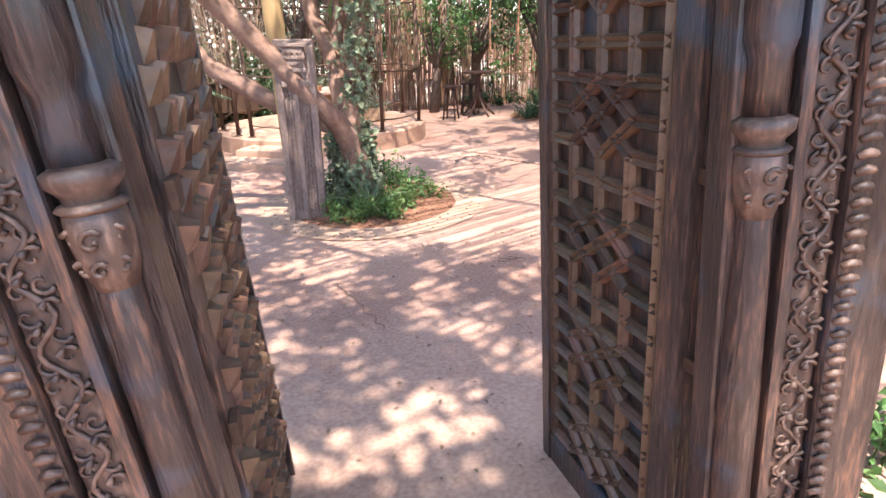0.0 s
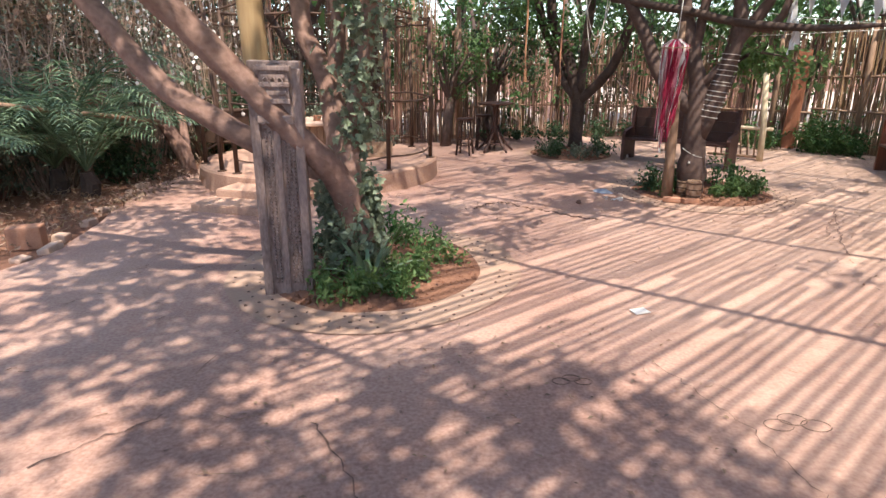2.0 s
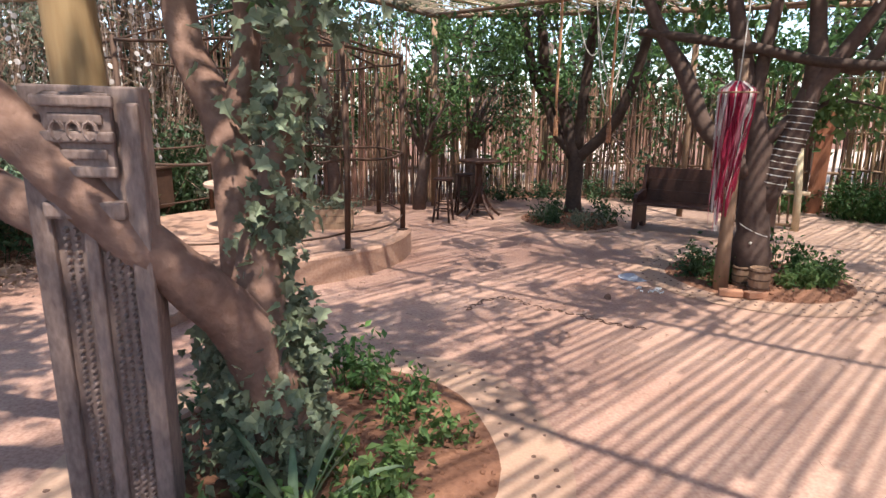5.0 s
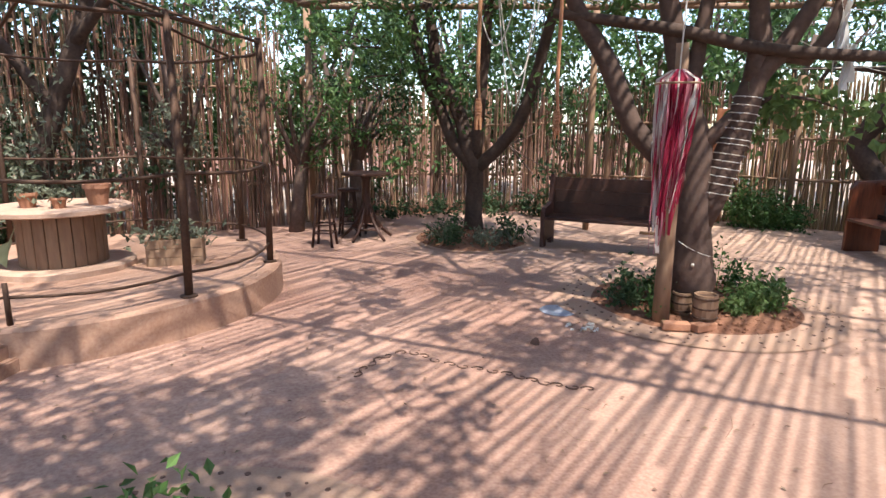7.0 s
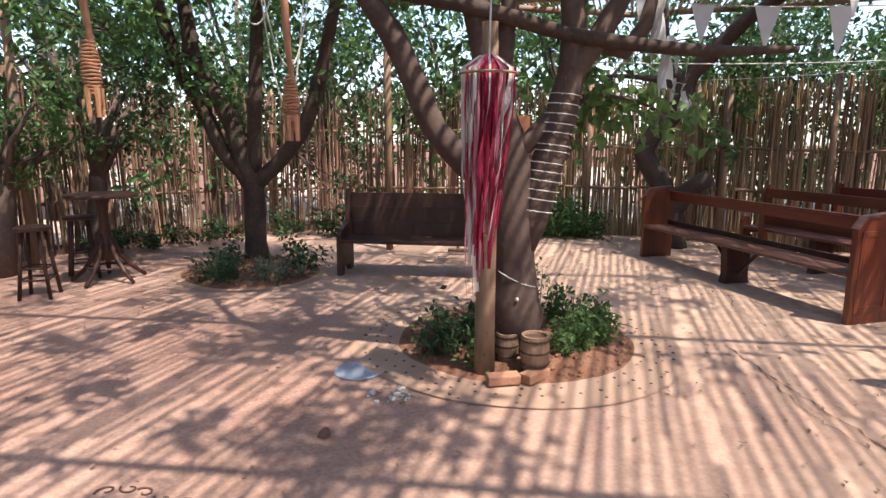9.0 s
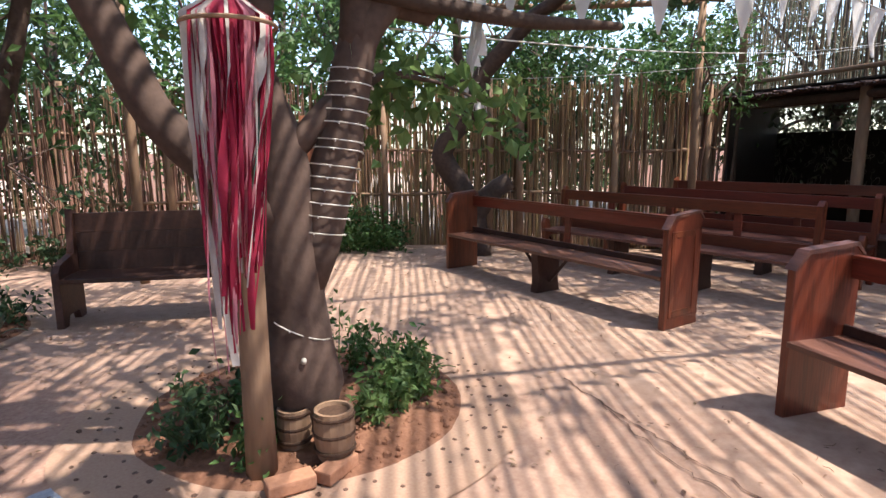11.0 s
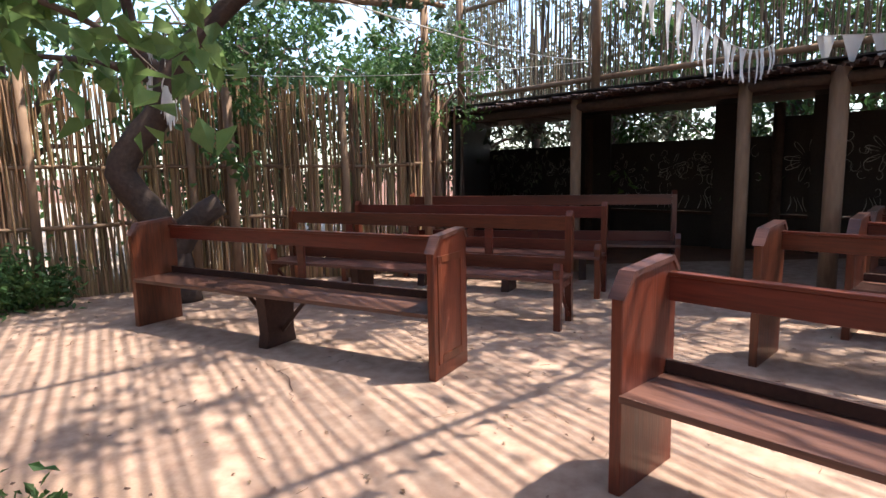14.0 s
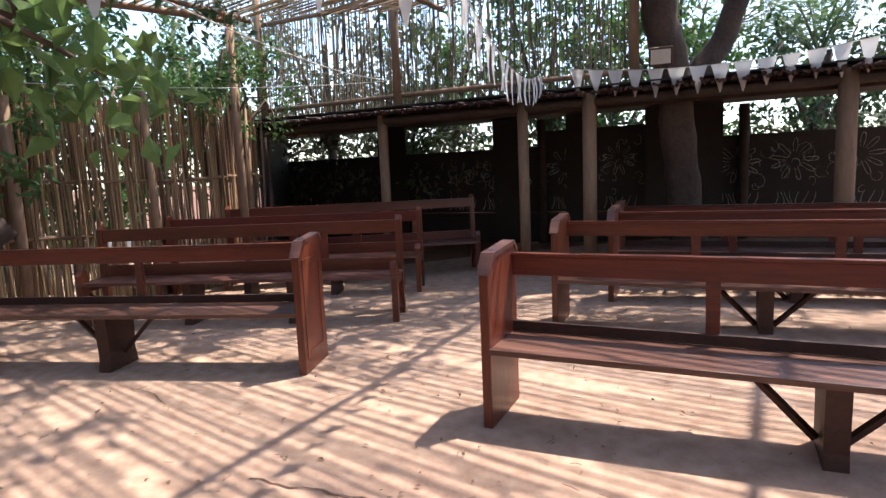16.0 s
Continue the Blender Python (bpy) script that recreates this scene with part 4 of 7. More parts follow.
for i, z in enumerate([1.13, 1.2, 1.27, 1.34, 1.39, 1.46, 1.53, 1.585, 1.65, 1.72, 1.78, 1.85, 1.92] + [0.62]):
    c = spine[np.argmin(np.abs(hs - z))] if z > 1 else np.array((3.31, 8.985, 0.66, 0.165))
    pts = []
    tilt = rng.uniform(0.1, 0.24) * (2 if z < 1 else 1)
    for q in range(19):
        w = 2 * math.pi * q / 18
        r = c[3] * 1.05 + 0.006
        k0 = int(np.argmin(np.abs(hs - z)))
        ax = Vector((spine[min(k0 + 4, len(spine) - 1)] - spine[max(k0 - 4, 0)])[:3]).normalized() if z > 1 else Vector((0.35, -0.3, 1)).normalized()
        ax = (ax + Vector((0.06, 0.03, 1.0)) * (1 + tilt) * (1.0 if z > 1 else 0.0)).normalized()
        u1 = ax.cross(Vector((0, 1, 0))).normalized()
        u2 = ax.cross(u1)
        q3 = Vector(c[:3]) + u1 * r * math.cos(w) + u2 * r * math.sin(w)
        pts.append((*q3, 0.0034))
    wire = part("wire", tubed(pts, 5), WIRE, ribbon_tree, "pale light cable wound round the limb")
    for q in (2, 7, 12, 16):
        b0, b1 = Vector(pts[q][:3]), Vector(pts[q][:3]) + Vector((0, 0, -0.009))
        part("bulb", tubed([(*b0, 0.005), (*b1, 0.0035)], 6), CLOTH, wire, "small white fairy light")
for limb in ((0, 6), (1, 6), (3, 7), (4, 3)):
    tip = T3[limb[0]][-1]
    part("limb", tubed(curve_pts([tip, (tip[0] * 1.03, tip[1] * 1.02, tip[2] + 0.6, tip[3] * 0.8), (tip[0] * 1.05, tip[1] * 1.05, 4.1, 0.03)]), 10, 0.14), BARK_GREY, ribbon_tree, smooth=True)
# crown above the view, widened past the limbs to shade the court
crown(ribbon_tree, rng, [(3.5, 10.3, 3.9), (2.6, 10.9, 3.8), (4.1, 10.0, 4.0), (5.2, 9.3, 3.9), (4.4, 9.8, 4.2), (3.2, 9.6, 4.2), (2.6, 8.4, 4.5), (4.6, 8.2, 4.6), (1.8, 9.6, 4.5), (5.4, 7.6, 4.7), (1.4, 8.0, 4.6), (0.8, 9.6, 4.6), (2.4, 6.4, 4.7)], 4600, 0.5, 0.15, LEAF, bark=BARK_GREY)
# a low leafy branch on the pew side of the wired limb
low = [(3.58, 8.84, 1.5, 0.055), (3.66, 8.9, 1.66, 0.046), (3.72, 8.96, 1.84, 0.036), (3.86, 8.9, 1.93, 0.022), (4.1, 8.72, 1.9, 0.012), (4.35, 8.55, 1.78, 0.006)]
part("limb", tubed(curve_pts(low), 8, 0.12), BARK_GREY, ribbon_tree, smooth=True)
part("limb", tubed(curve_pts([(3.66, 8.9, 1.72, 0.03), (3.74, 9.05, 1.8, 0.02), (3.9, 9.15, 1.76, 0.008)]), 6, 0.1), BARK_GREY, ribbon_tree, smooth=True)
rng = np.random.default_rng(47)
P = clump_points(rng, [(3.7, 8.95, 1.95), (3.8, 8.9, 1.95), (3.95, 8.85, 1.93), (4.1, 8.75, 1.88), (4.3, 8.6, 1.8), (3.85, 9.1, 1.7), (3.75, 9.05, 1.82), (4.05, 8.85, 1.78), (4.25, 8.68, 1.76), (3.9, 8.9, 2.1), (3.95, 9.05, 1.9), (4.45, 8.5, 1.78)], 330, 0.13)
attach("low_leaf", leaf_mesh("low_leaf", P, 0.105, LEAF_LIGHT, rng, 0.72, 0.7), ribbon_tree, "broad drooping green leaves")["kind"] = "stuff"

# slim tree in the small round bed
slim = tree("tree", (2.53, 13.58, 0), "dark forked tree in a small planted bed", [
    [(2.53, 13.58, -0.03, 0.17), (2.53, 13.58, 0.3, 0.145), (2.54, 13.58, 0.7, 0.135), (2.53, 13.58, 1.12, 0.14), (2.46, 13.62, 1.3, 0.12), (2.28, 13.73, 1.96, 0.11), (1.97, 13.91, 2.59, 0.105), (1.92, 13.93, 3.1, 0.09), (1.8, 14, 4, 0.06)],
    [(2.5, 13.6, 1.05, 0.11), (2.4, 13.66, 1.22, 0.1), (2.22, 13.77, 1.46, 0.096), (2.03, 13.88, 2.0, 0.088), (1.8, 14.02, 2.5, 0.086), (1.67, 14.09, 3.06, 0.085), (1.5, 14.2, 3.9, 0.05)],
    [(2.55, 13.57, 1.05, 0.115), (2.68, 13.5, 1.18, 0.104), (2.88, 13.38, 1.39, 0.096), (3.15, 13.22, 1.82, 0.094), (3.35, 13.1, 2.5, 0.086), (3.5, 13.01, 3.2, 0.075), (3.7, 12.9, 4.0, 0.05)],
    [(2.55, 13.57, 1.2, 0.1), (2.6, 13.54, 2.1, 0.088), (2.67, 13.5, 3.06, 0.08), (2.7, 13.4, 4.0, 0.05)],
], BARK_DARK)
rng = np.random.default_rng(6)
# the clumps beyond the limbs are added to shade the fence
crown(slim, rng, [(1.8, 14, 3.6), (1.5, 14.2, 3.4), (3.6, 12.9, 3.7), (2.7, 13.4, 3.9), (2.2, 14.4, 3.3), (3.2, 13.9, 3.0), (1.0, 14.2, 3.0), (1.6, 12.2, 4.3), (3.0, 11.6, 4.3), (0.6, 12.8, 4.2), (2.0, 13.8, 2.6), (1.4, 13.9, 2.5), (1.1, 14.0, 2.9), (2.9, 13.6, 2.6), (3.4, 13.3, 2.8), (3.5, 14.6, 3.8), (4.8, 14.2, 3.9), (2.2, 14.9, 3.8), (1.2, 14.8, 3.8), (4.2, 14.9, 3.6)], 5200, 0.6, 0.13, LEAF, bark=BARK_DARK)
# unseen upper crown added to shade the bench
crown(slim, rng, [(3.2, 11.9, 4.4), (4.2, 11.4, 4.5), (3.8, 10.6, 4.6), (5.0, 10.8, 4.6), (2.6, 11.0, 4.6)], 2600, 0.6, 0.15, LEAF, "high_crown", bark=BARK_DARK)
crown(slim, rng, [(1.9, 14.1, 1.7), (1.5, 14.4, 1.9), (1.3, 14.3, 2.2)], 350, 0.3, 0.08, LEAF_DARK, "shoot_leaf")

# bent dark tree behind the pews
bent = tree("tree", (8.35, 11.7, 0), "bare crooked dark tree stem by the fence", [
    [(8.42, 11.6, -0.03, 0.2), (8.39, 11.64, 0.5, 0.165), (8.3, 11.79, 0.94, 0.165), (8.22, 11.92, 1.17, 0.16), (8.15, 12.05, 1.44, 0.15), (8.21, 11.96, 1.68, 0.145), (8.38, 11.64, 2.14, 0.14), (8.44, 11.53, 2.56, 0.13), (8.6, 11.24, 2.92, 0.118), (8.78, 10.93, 3.3, 0.105), (8.95, 10.6, 3.55, 0.08), (9.2, 10.2, 4.2, 0.05)],
    [(8.38, 11.66, 0.5, 0.15), (8.46, 11.5, 0.82, 0.145), (8.54, 11.35, 0.97, 0.14), (8.63, 11.19, 1.09, 0.13)],
    [(8.43, 11.55, 2.45, 0.08), (8.29, 11.81, 2.7, 0.072), (8.26, 11.86, 3.1, 0.06), (8.2, 11.9, 3.8, 0.03)],
    [(8.42, 11.57, 2.3, 0.06), (8.25, 11.9, 2.52, 0.05), (7.95, 12.3, 2.6, 0.035), (7.6, 12.7, 2.62, 0.02)],
], BARK_DARK)
rng = np.random.default_rng(61)
crown(bent, rng, [(9.2, 10.2, 4.0), (8.2, 11.9, 3.7), (8.9, 10.6, 3.5)], 700, 0.5, 0.13, LEAF, bark=BARK_DARK)

# tree growing through the shelter roof
through_tree = tree("tree", (8.95, 3.75, 0), "thick dark tree trunk rising through the shelter roof", [
    [(8.93, 3.65, -0.05, 0.28), (8.93, 3.69, 0.8, 0.2), (8.94, 3.8, 1.7, 0.2), (8.95, 3.87, 2.45, 0.21), (8.98, 4.02, 3.1, 0.2), (8.99, 4.1, 3.7, 0.19), (9.2, 4.3, 4.8, 0.16)],
    [(8.93, 3.7, 2.2, 0.17), (8.9, 3.52, 2.55, 0.15), (8.87, 3.32, 2.78, 0.14), (8.85, 3.16, 3.15, 0.135), (8.82, 3.0, 3.7, 0.15), (8.7, 2.6, 4.8, 0.1)],
], BARK_DARK)
rng = np.random.default_rng(62)
crown(through_tree, rng, [(9.2, 4.3, 5.0), (8.7, 2.6, 5.0), (9.8, 3.6, 5.2), (9.5, 5.4, 5.0)], 2600, 0.8, 0.12, LEAF_DARK, bark=BARK_DARK)
# unseen limbs and crown above the roof, added to shade the pews
for pts in ([(9.2, 4.3, 4.8, 0.12), (8.9, 5.8, 5.2, 0.09), (8.6, 7.6, 5.4, 0.06), (8.2, 9.6, 5.4, 0.03)], [(9.0, 5.4, 5.1, 0.07), (9.9, 6.6, 5.3, 0.05), (10.3, 8.4, 5.3, 0.025)], [(8.7, 6.6, 5.3, 0.06), (7.4, 7.2, 5.4, 0.03)]):
    part("limb", tubed(curve_pts(pts, 0.3), 8, 0.12), BARK_DARK, through_tree, smooth=True)
crown(through_tree, rng, [(9.0, 5.8, 5.4), (8.7, 7.4, 5.5), (8.3, 9.2, 5.5), (10.0, 6.8, 5.4), (10.3, 8.4, 5.4), (7.6, 7.0, 5.5), (9.4, 9.6, 5.5), (9.6, 4.8, 5.3), (8.6, 10.4, 5.5), (8.2, 3.4, 5.4), (7.2, 3.0, 5.5), (6.6, 1.8, 5.5)], 8500, 0.75, 0.16, LEAF_DARK, "high_crown", bark=BARK_DARK)


# ---- planted beds ----
def bed(name, cx, cy, rx, ry, seed, label, ring=0.36):
    rng = np.random.default_rng(seed)
    z = gz(cy)
    ob = thing(name, (cx, cy, z), label, "flower bed")
    bm = bmesh.new()
    centre = bm.verts.new((cx, cy, z + 0.07))
    rings = []
    for q in (0.35, 0.7, 0.92, 1.0):
        ring_v = []
        for j in range(40):
            w = 2 * math.pi * j / 40
            e = 1 + 0.035 * noise.noise(Vector((math.cos(w) * 2, math.sin(w) * 2, seed)))
            x, y = cx + rx * q * e * math.cos(w), cy + ry * q * e * math.sin(w)
            ring_v.append(bm.verts.new((x, y, gz(y) + (0.075 * (1 - q ** 3)) + 0.02 * noise.noise(Vector((x, y, 0)) * 5) * (q < 0.95) + 0.011)))
        rings.append(ring_v)
    for j in range(40):
        bm.faces.new((centre, rings[0][j], rings[0][(j + 1) % 40]))
        for A, B in zip(rings, rings[1:]):
            bm.faces.new((A[j], B[j], B[(j + 1) % 40], A[(j + 1) % 40]))
    part("soil", bm, EARTH, ob, "crumbly red-brown soil", smooth=True)
    bm = bmesh.new()
    for k in range(620):
        w, q = rng.uniform(0, 6.283), math.sqrt(rng.random()) * 0.97
        x, y = cx + rx * q * math.cos(w), cy + ry * q * math.sin(w)
        s, zz = rng.uniform(0.008, 0.03) * rng.uniform(0.6, 1.0), gz(y) + 0.075 * (1 - q ** 3) + 0.008
        tube(bm, [(x, y, zz - s, s), (x + rng.normal() * s * 0.3, y + rng.normal() * s * 0.3, zz + s * 0.4, s * 0.85), (x, y, zz + s * 0.9, s * 0.3)], 5, 0.4)
    part("soil_crumb", bm, EARTH, ob, "loose crumbs of red soil")["kind"] = "stuff"
    bm = bmesh.new()
    A, B = [], []
    for j in range(60):
        w = 2 * math.pi * j / 60
        e = 1 + 0.035 * noise.noise(Vector((math.cos(w) * 2, math.sin(w) * 2, seed)))
        for q, into in ((0.99, A), (1 + ring / rx * (1 + 0.05 * math.sin(3 * w)), B)):
            x, y = cx + rx * q * e * math.cos(w), cy + ry * (q * e if q < 1 else 1 + (q - 1) * rx / ry) * math.sin(w)
            into.append(bm.verts.new((x, y, gz(y) + 0.0115)))
    for j in range(60):
        bm.faces.new((A[j], B[j], B[(j + 1) % 60], A[(j + 1) % 60]))
    part("kerb_ring", bm, RING, ob, "smooth ochre concrete ring", smooth=True)
    if ring > 0.2:
        bm = bmesh.new()
        for row in range(3):
            n = 46 + 4 * row
            for j in range(n):
                if rng.random() < 0.22:
                    continue
                w = 2 * math.pi * (j + 0.5 * (row % 2)) / n + rng.normal() * 0.01
                q = 0.07 + 0.105 * row
                x, y = cx + (rx + q) * math.cos(w), cy + (ry + q) * math.sin(w)
                s = rng.uniform(0.012, 0.022)
                tube(bm, [(x, y, gz(y) + 0.006, s), (x + rng.normal() * 0.004, y, gz(y) + 0.0145, s * 0.7)], 6, 0.3)
        ob2 = part("pebble_inlay", bm, PEBBLE, ob, "rows of small dark pebbles set in the ring")
        ob2["kind"] = "stuff"
    return ob


bed("flower_bed", -0.6, 5.83, 0.94, 1.12, 31, "round bed of red soil with low green plants")
bed("flower_bed", 2.35, 13.1, 0.82, 1.0, 32, "small round bed with spiky plants", 0.1)
bed("flower_bed", 3.62, 9.38, 0.95, 0.95, 33, "round planted bed with a ribbon pole and clay pots")


def herb(x, y, r, h, n, size, material, seed, label, name="herb", aspect=0.55, z=None):
    """A low bushy plant: stems and leaves."""
    rng = np.random.default_rng(seed)
    z = gz(y) + 0.05 if z is None else z
    ob = thing(name, (x, y, z), label, "plant", "bed plants")
    bm = bmesh.new()
    tips = []
    for k in range(max(5, n // 30)):
        w, q = rng.uniform(0, 6.3), r * math.sqrt(rng.random())
        top = (x + q * math.cos(w), y + q * math.sin(w), z + h * rng.uniform(0.45, 1.0) * (1 - 0.5 * (q / r) ** 2))
        base = (x + q * 0.45 * math.cos(w), y + q * 0.45 * math.sin(w), z - 0.03)
        tube(bm, [(*base, 0.006), ((base[0] + top[0]) / 2, (base[1] + top[1]) / 2, (base[2] + top[2]) / 2 + 0.02, 0.005), (*top, 0.003)], 4)
        tips += [np.array(base) + (np.array(top) - np.array(base)) * u for u in (0.35, 0.6, 0.8, 1.0)]
    part("stem", bm, material, ob)["kind"] = "stuff"
    P = clump_points(rng, tips, n, min(r, h) * 0.16 + 0.02)
    P[:, 2] = np.maximum(P[:, 2], z + 0.01)
    attach("leaves", leaf_mesh("leaves", P, size, material, rng, aspect, 0.1), ob)
    return ob


def spiky(x, y, r, n, w, material, seed, label, name="strap_plant", z=None):
    """A rosette of arching strap leaves."""
    rng = np.random.default_rng(seed)
    z = gz(y) + 0.05 if z is None else z
    ob = thing(name, (x, y, z), label, "plant", "bed plants")
    for k in range(n):
        a, L = 2.4 * k + rng.normal() * 0.3, r * rng.uniform(0.7, 1.2)
        out = rng.uniform(0.35, 0.9)
        bm = bmesh.new()
        prev = None
        for i in range(7):
            u = i / 6
            d = L * u * out
            c = Vector((x + d * math.cos(a), y + d * math.sin(a), z + L * (u * (1.25 - out * 0.5) - out * 0.75 * u * u)))
            s = Vector((-math.sin(a), math.cos(a), 0)) * w * (0.7 + 0.9 * u) * (1.02 - u ** 2)
            now = (bm.verts.new(c - s), bm.verts.new(c - Vector((0, 0, w * 0.5))), bm.verts.new(c + s))
            if prev:
                bm.faces.new((prev[0], prev[1], now[1], now[0]))
                bm.faces.new((prev[1], prev[2], now[2], now[1]))
            prev = now
        part("leaf", bm, material, ob, smooth=True)
    return ob


for i, (x, y, r, h, n, s, m, lab) in enumerate([
    (-0.75, 5.02, 0.27, 0.3, 420, 0.065, LEAF_LIGHT, "bright green low herb with small leaves"),
    (-0.42, 5.1, 0.24, 0.26, 320, 0.06, LEAF_LIGHT, "bright green low herb with small leaves"),
    (-0.15, 5.45, 0.22, 0.24, 200, 0.065, LEAF_LIGHT, "dusty green low herb in red soil"),
    (-0.45, 5.5, 0.22, 0.24, 200, 0.065, LEAF_LIGHT, "dusty green low herb in red soil"),
    (0.08, 5.85, 0.18, 0.22, 120, 0.06, LEAF_LIGHT, "dusty green low herb in red soil"),
    (-0.2, 6.15, 0.26, 0.3, 230, 0.06, LEAF, "dusty green low herb in red soil"),
    (-0.55, 6.45, 0.3, 0.4, 380, 0.06, LEAF, "leafy green low shrub"),
    (-1.1, 5.55, 0.3, 0.45, 420, 0.06, IVY, "dark green trailing ivy"),
    (-1.2, 6.2, 0.25, 0.3, 240, 0.06, LEAF_DARK, "dark green low shrub in a round bed"),
    (-0.3, 4.98, 0.12, 0.18, 90, 0.05, LEAF, "small green herb in red soil"),
    (2.95, 9.3, 0.25, 0.4, 420, 0.06, LEAF_DARK, "dark green low shrub in a round bed"),
    (3.0, 8.98, 0.22, 0.26, 320, 0.055, LEAF, "green low herb growing in red soil"),
    (3.35, 9.35, 0.25, 0.42, 380, 0.06, LEAF, "green leafy shrub in a round bed"),
    (3.75, 8.85, 0.2, 0.28, 330, 0.065, LEAF_LIGHT, "yellow-green variegated herb in red soil"),
    (4.0, 8.95, 0.24, 0.34, 420, 0.065, LEAF_LIGHT, "yellow-green variegated herb in red soil"),
    (4.2, 9.25, 0.24, 0.32, 380, 0.06, LEAF, "green leafy herb in red soil"),
    (3.95, 9.5, 0.25, 0.5, 330, 0.06, LEAF, "green leafy shrub in a round bed"),
    (1.9, 12.6, 0.3, 0.34, 300, 0.07, LEAF_DARK, "dark green low herb in a round bed"),
    (2.4, 12.4, 0.3, 0.3, 300, 0.07, SAGE, "grey-green low herb in a round bed"),
    (2.9, 12.8, 0.3, 0.42, 330, 0.07, LEAF_DARK, "dark green low shrub in a round bed"),
    (2.1, 13.3, 0.3, 0.4, 260, 0.07, LEAF_DARK, "dark green low shrub in a round bed"),
]):
    herb(x, y, r, h, n, s, m, 300 + i, lab)
spiky(-0.55, 5.1, 0.62, 12, 0.022, PALM, 41, "grey-green strap-leaved plant in red soil")
spiky(1.85, 12.75, 0.5, 16, 0.022, SAGE, 42, "grey-green spiky plant in a round bed")
spiky(2.75, 12.3, 0.3, 12, 0.016, SAGE, 43, "pale spiky plant in a round bed")
spiky(4.2, 9.0, 0.3, 9, 0.012, LEAF_LIGHT, 44, "thin green strap-leaved plant")
for i, (x, y) in enumerate([(0.8, 15.3), (1.6, 15.6), (2.4, 15.8), (3.4, 15.7), (4.2, 15.4), (5.2, 15.1)]):
    herb(x, y, 0.5, 0.4, 330, 0.09, LEAF_DARK, 350 + i, "dark green border plant at the fence foot")
for i, (x, y, r, h, n) in enumerate([(7.55, 13.35, 0.55, 0.95, 1400), (7.95, 12.95, 0.4, 0.6, 700), (6.6, 14.1, 0.5, 0.6, 600)]):
    herb(x, y, r, h, n, 0.085, LEAF, 370 + i, "leafy green shrub against the cane fence", "shrub", z=0.0)


# ---- carved post ----
post = thing("carved_post", (-1.19, 5.1, 0.06), "tall weathered carved wooden post leaning by a tree", "post", turn=4.0)
T = Matrix.Translation((0, 0, 0.0)) @ pose(0, 0, 0, 2.0, 1.2, 0)
part("plank", boxed((-0.185, 0.0, -0.02), (0.185, 0.1, 1.79), T, 0.008), POSTWOOD, post, world=False)
for x0, x1 in ((-0.19, -0.12), (-0.025, 0.02), (0.125, 0.19)):
    part("batten", boxed((x0, -0.025, 0.0), (x1, 0.0, 1.6 if x1 < 0.1 else 1.74), T, 0.008), POSTWOOD, post, world=False)
rng = np.random.default_rng(3)
for x in (-0.088, -0.055, 0.045, 0.075, 0.105):
    z = 0.12
    while z < 1.32:
        s = 0.0115 * rng.uniform(0.85, 1.1)
        bm = bmesh.new()
        tube(bm, [(x, -0.001, z, s), (x, -0.018, z, s * 0.55)], 6)
        bm.transform(T)
        part("bead", bm, POSTWOOD, post, world=False)
        z += 0.026
part("capital", boxed((-0.13, -0.05, 1.36), (0.13, 0.0, 1.42), T, 0.012), POSTWOOD, post, world=False)
part("carved_block", boxed((-0.11, -0.035, 1.5), (0.11, 0.0, 1.77), T, 0.02), POSTWOOD, post, "carved leaf ornament", world=False)
for k, (hw, dp) in enumerate(((0.115, 0.05), (0.09, 0.044), (0.12, 0.052), (0.085, 0.043), (0.125, 0.054))):
    part("moulding", boxed((-hw, -dp, 1.5 + 0.056 * k), (hw, -0.03, 1.536 + 0.056 * k), T, 0.008), POSTWOOD, post, world=False)
for x in (-0.05, 0.0, 0.05):
    bm = bmesh.new()
    tube(bm, [(x + 0.02 * math.cos(w), -0.05, 1.65 + 0.03 * math.sin(w), 0.006) for w in np.arange(0, 6.0, 0.6)], 5)
    bm.transform(T)
    part("curl", bm, POSTWOOD, post, world=False)
upright = solid("pole", tubed([(-1.42, 5.62, 0.0, 0.11), (-1.44, 5.6, 1.2, 0.105), (-1.47, 5.59, 2.4, 0.1), (-1.49, 5.59, 3.5, 0.1)], 12, 0.1), YELLOW_POLE, "thick yellowed upright pole behind the carved post", "pole", smooth=True, at=(-1.42, 5.62, 0.06))

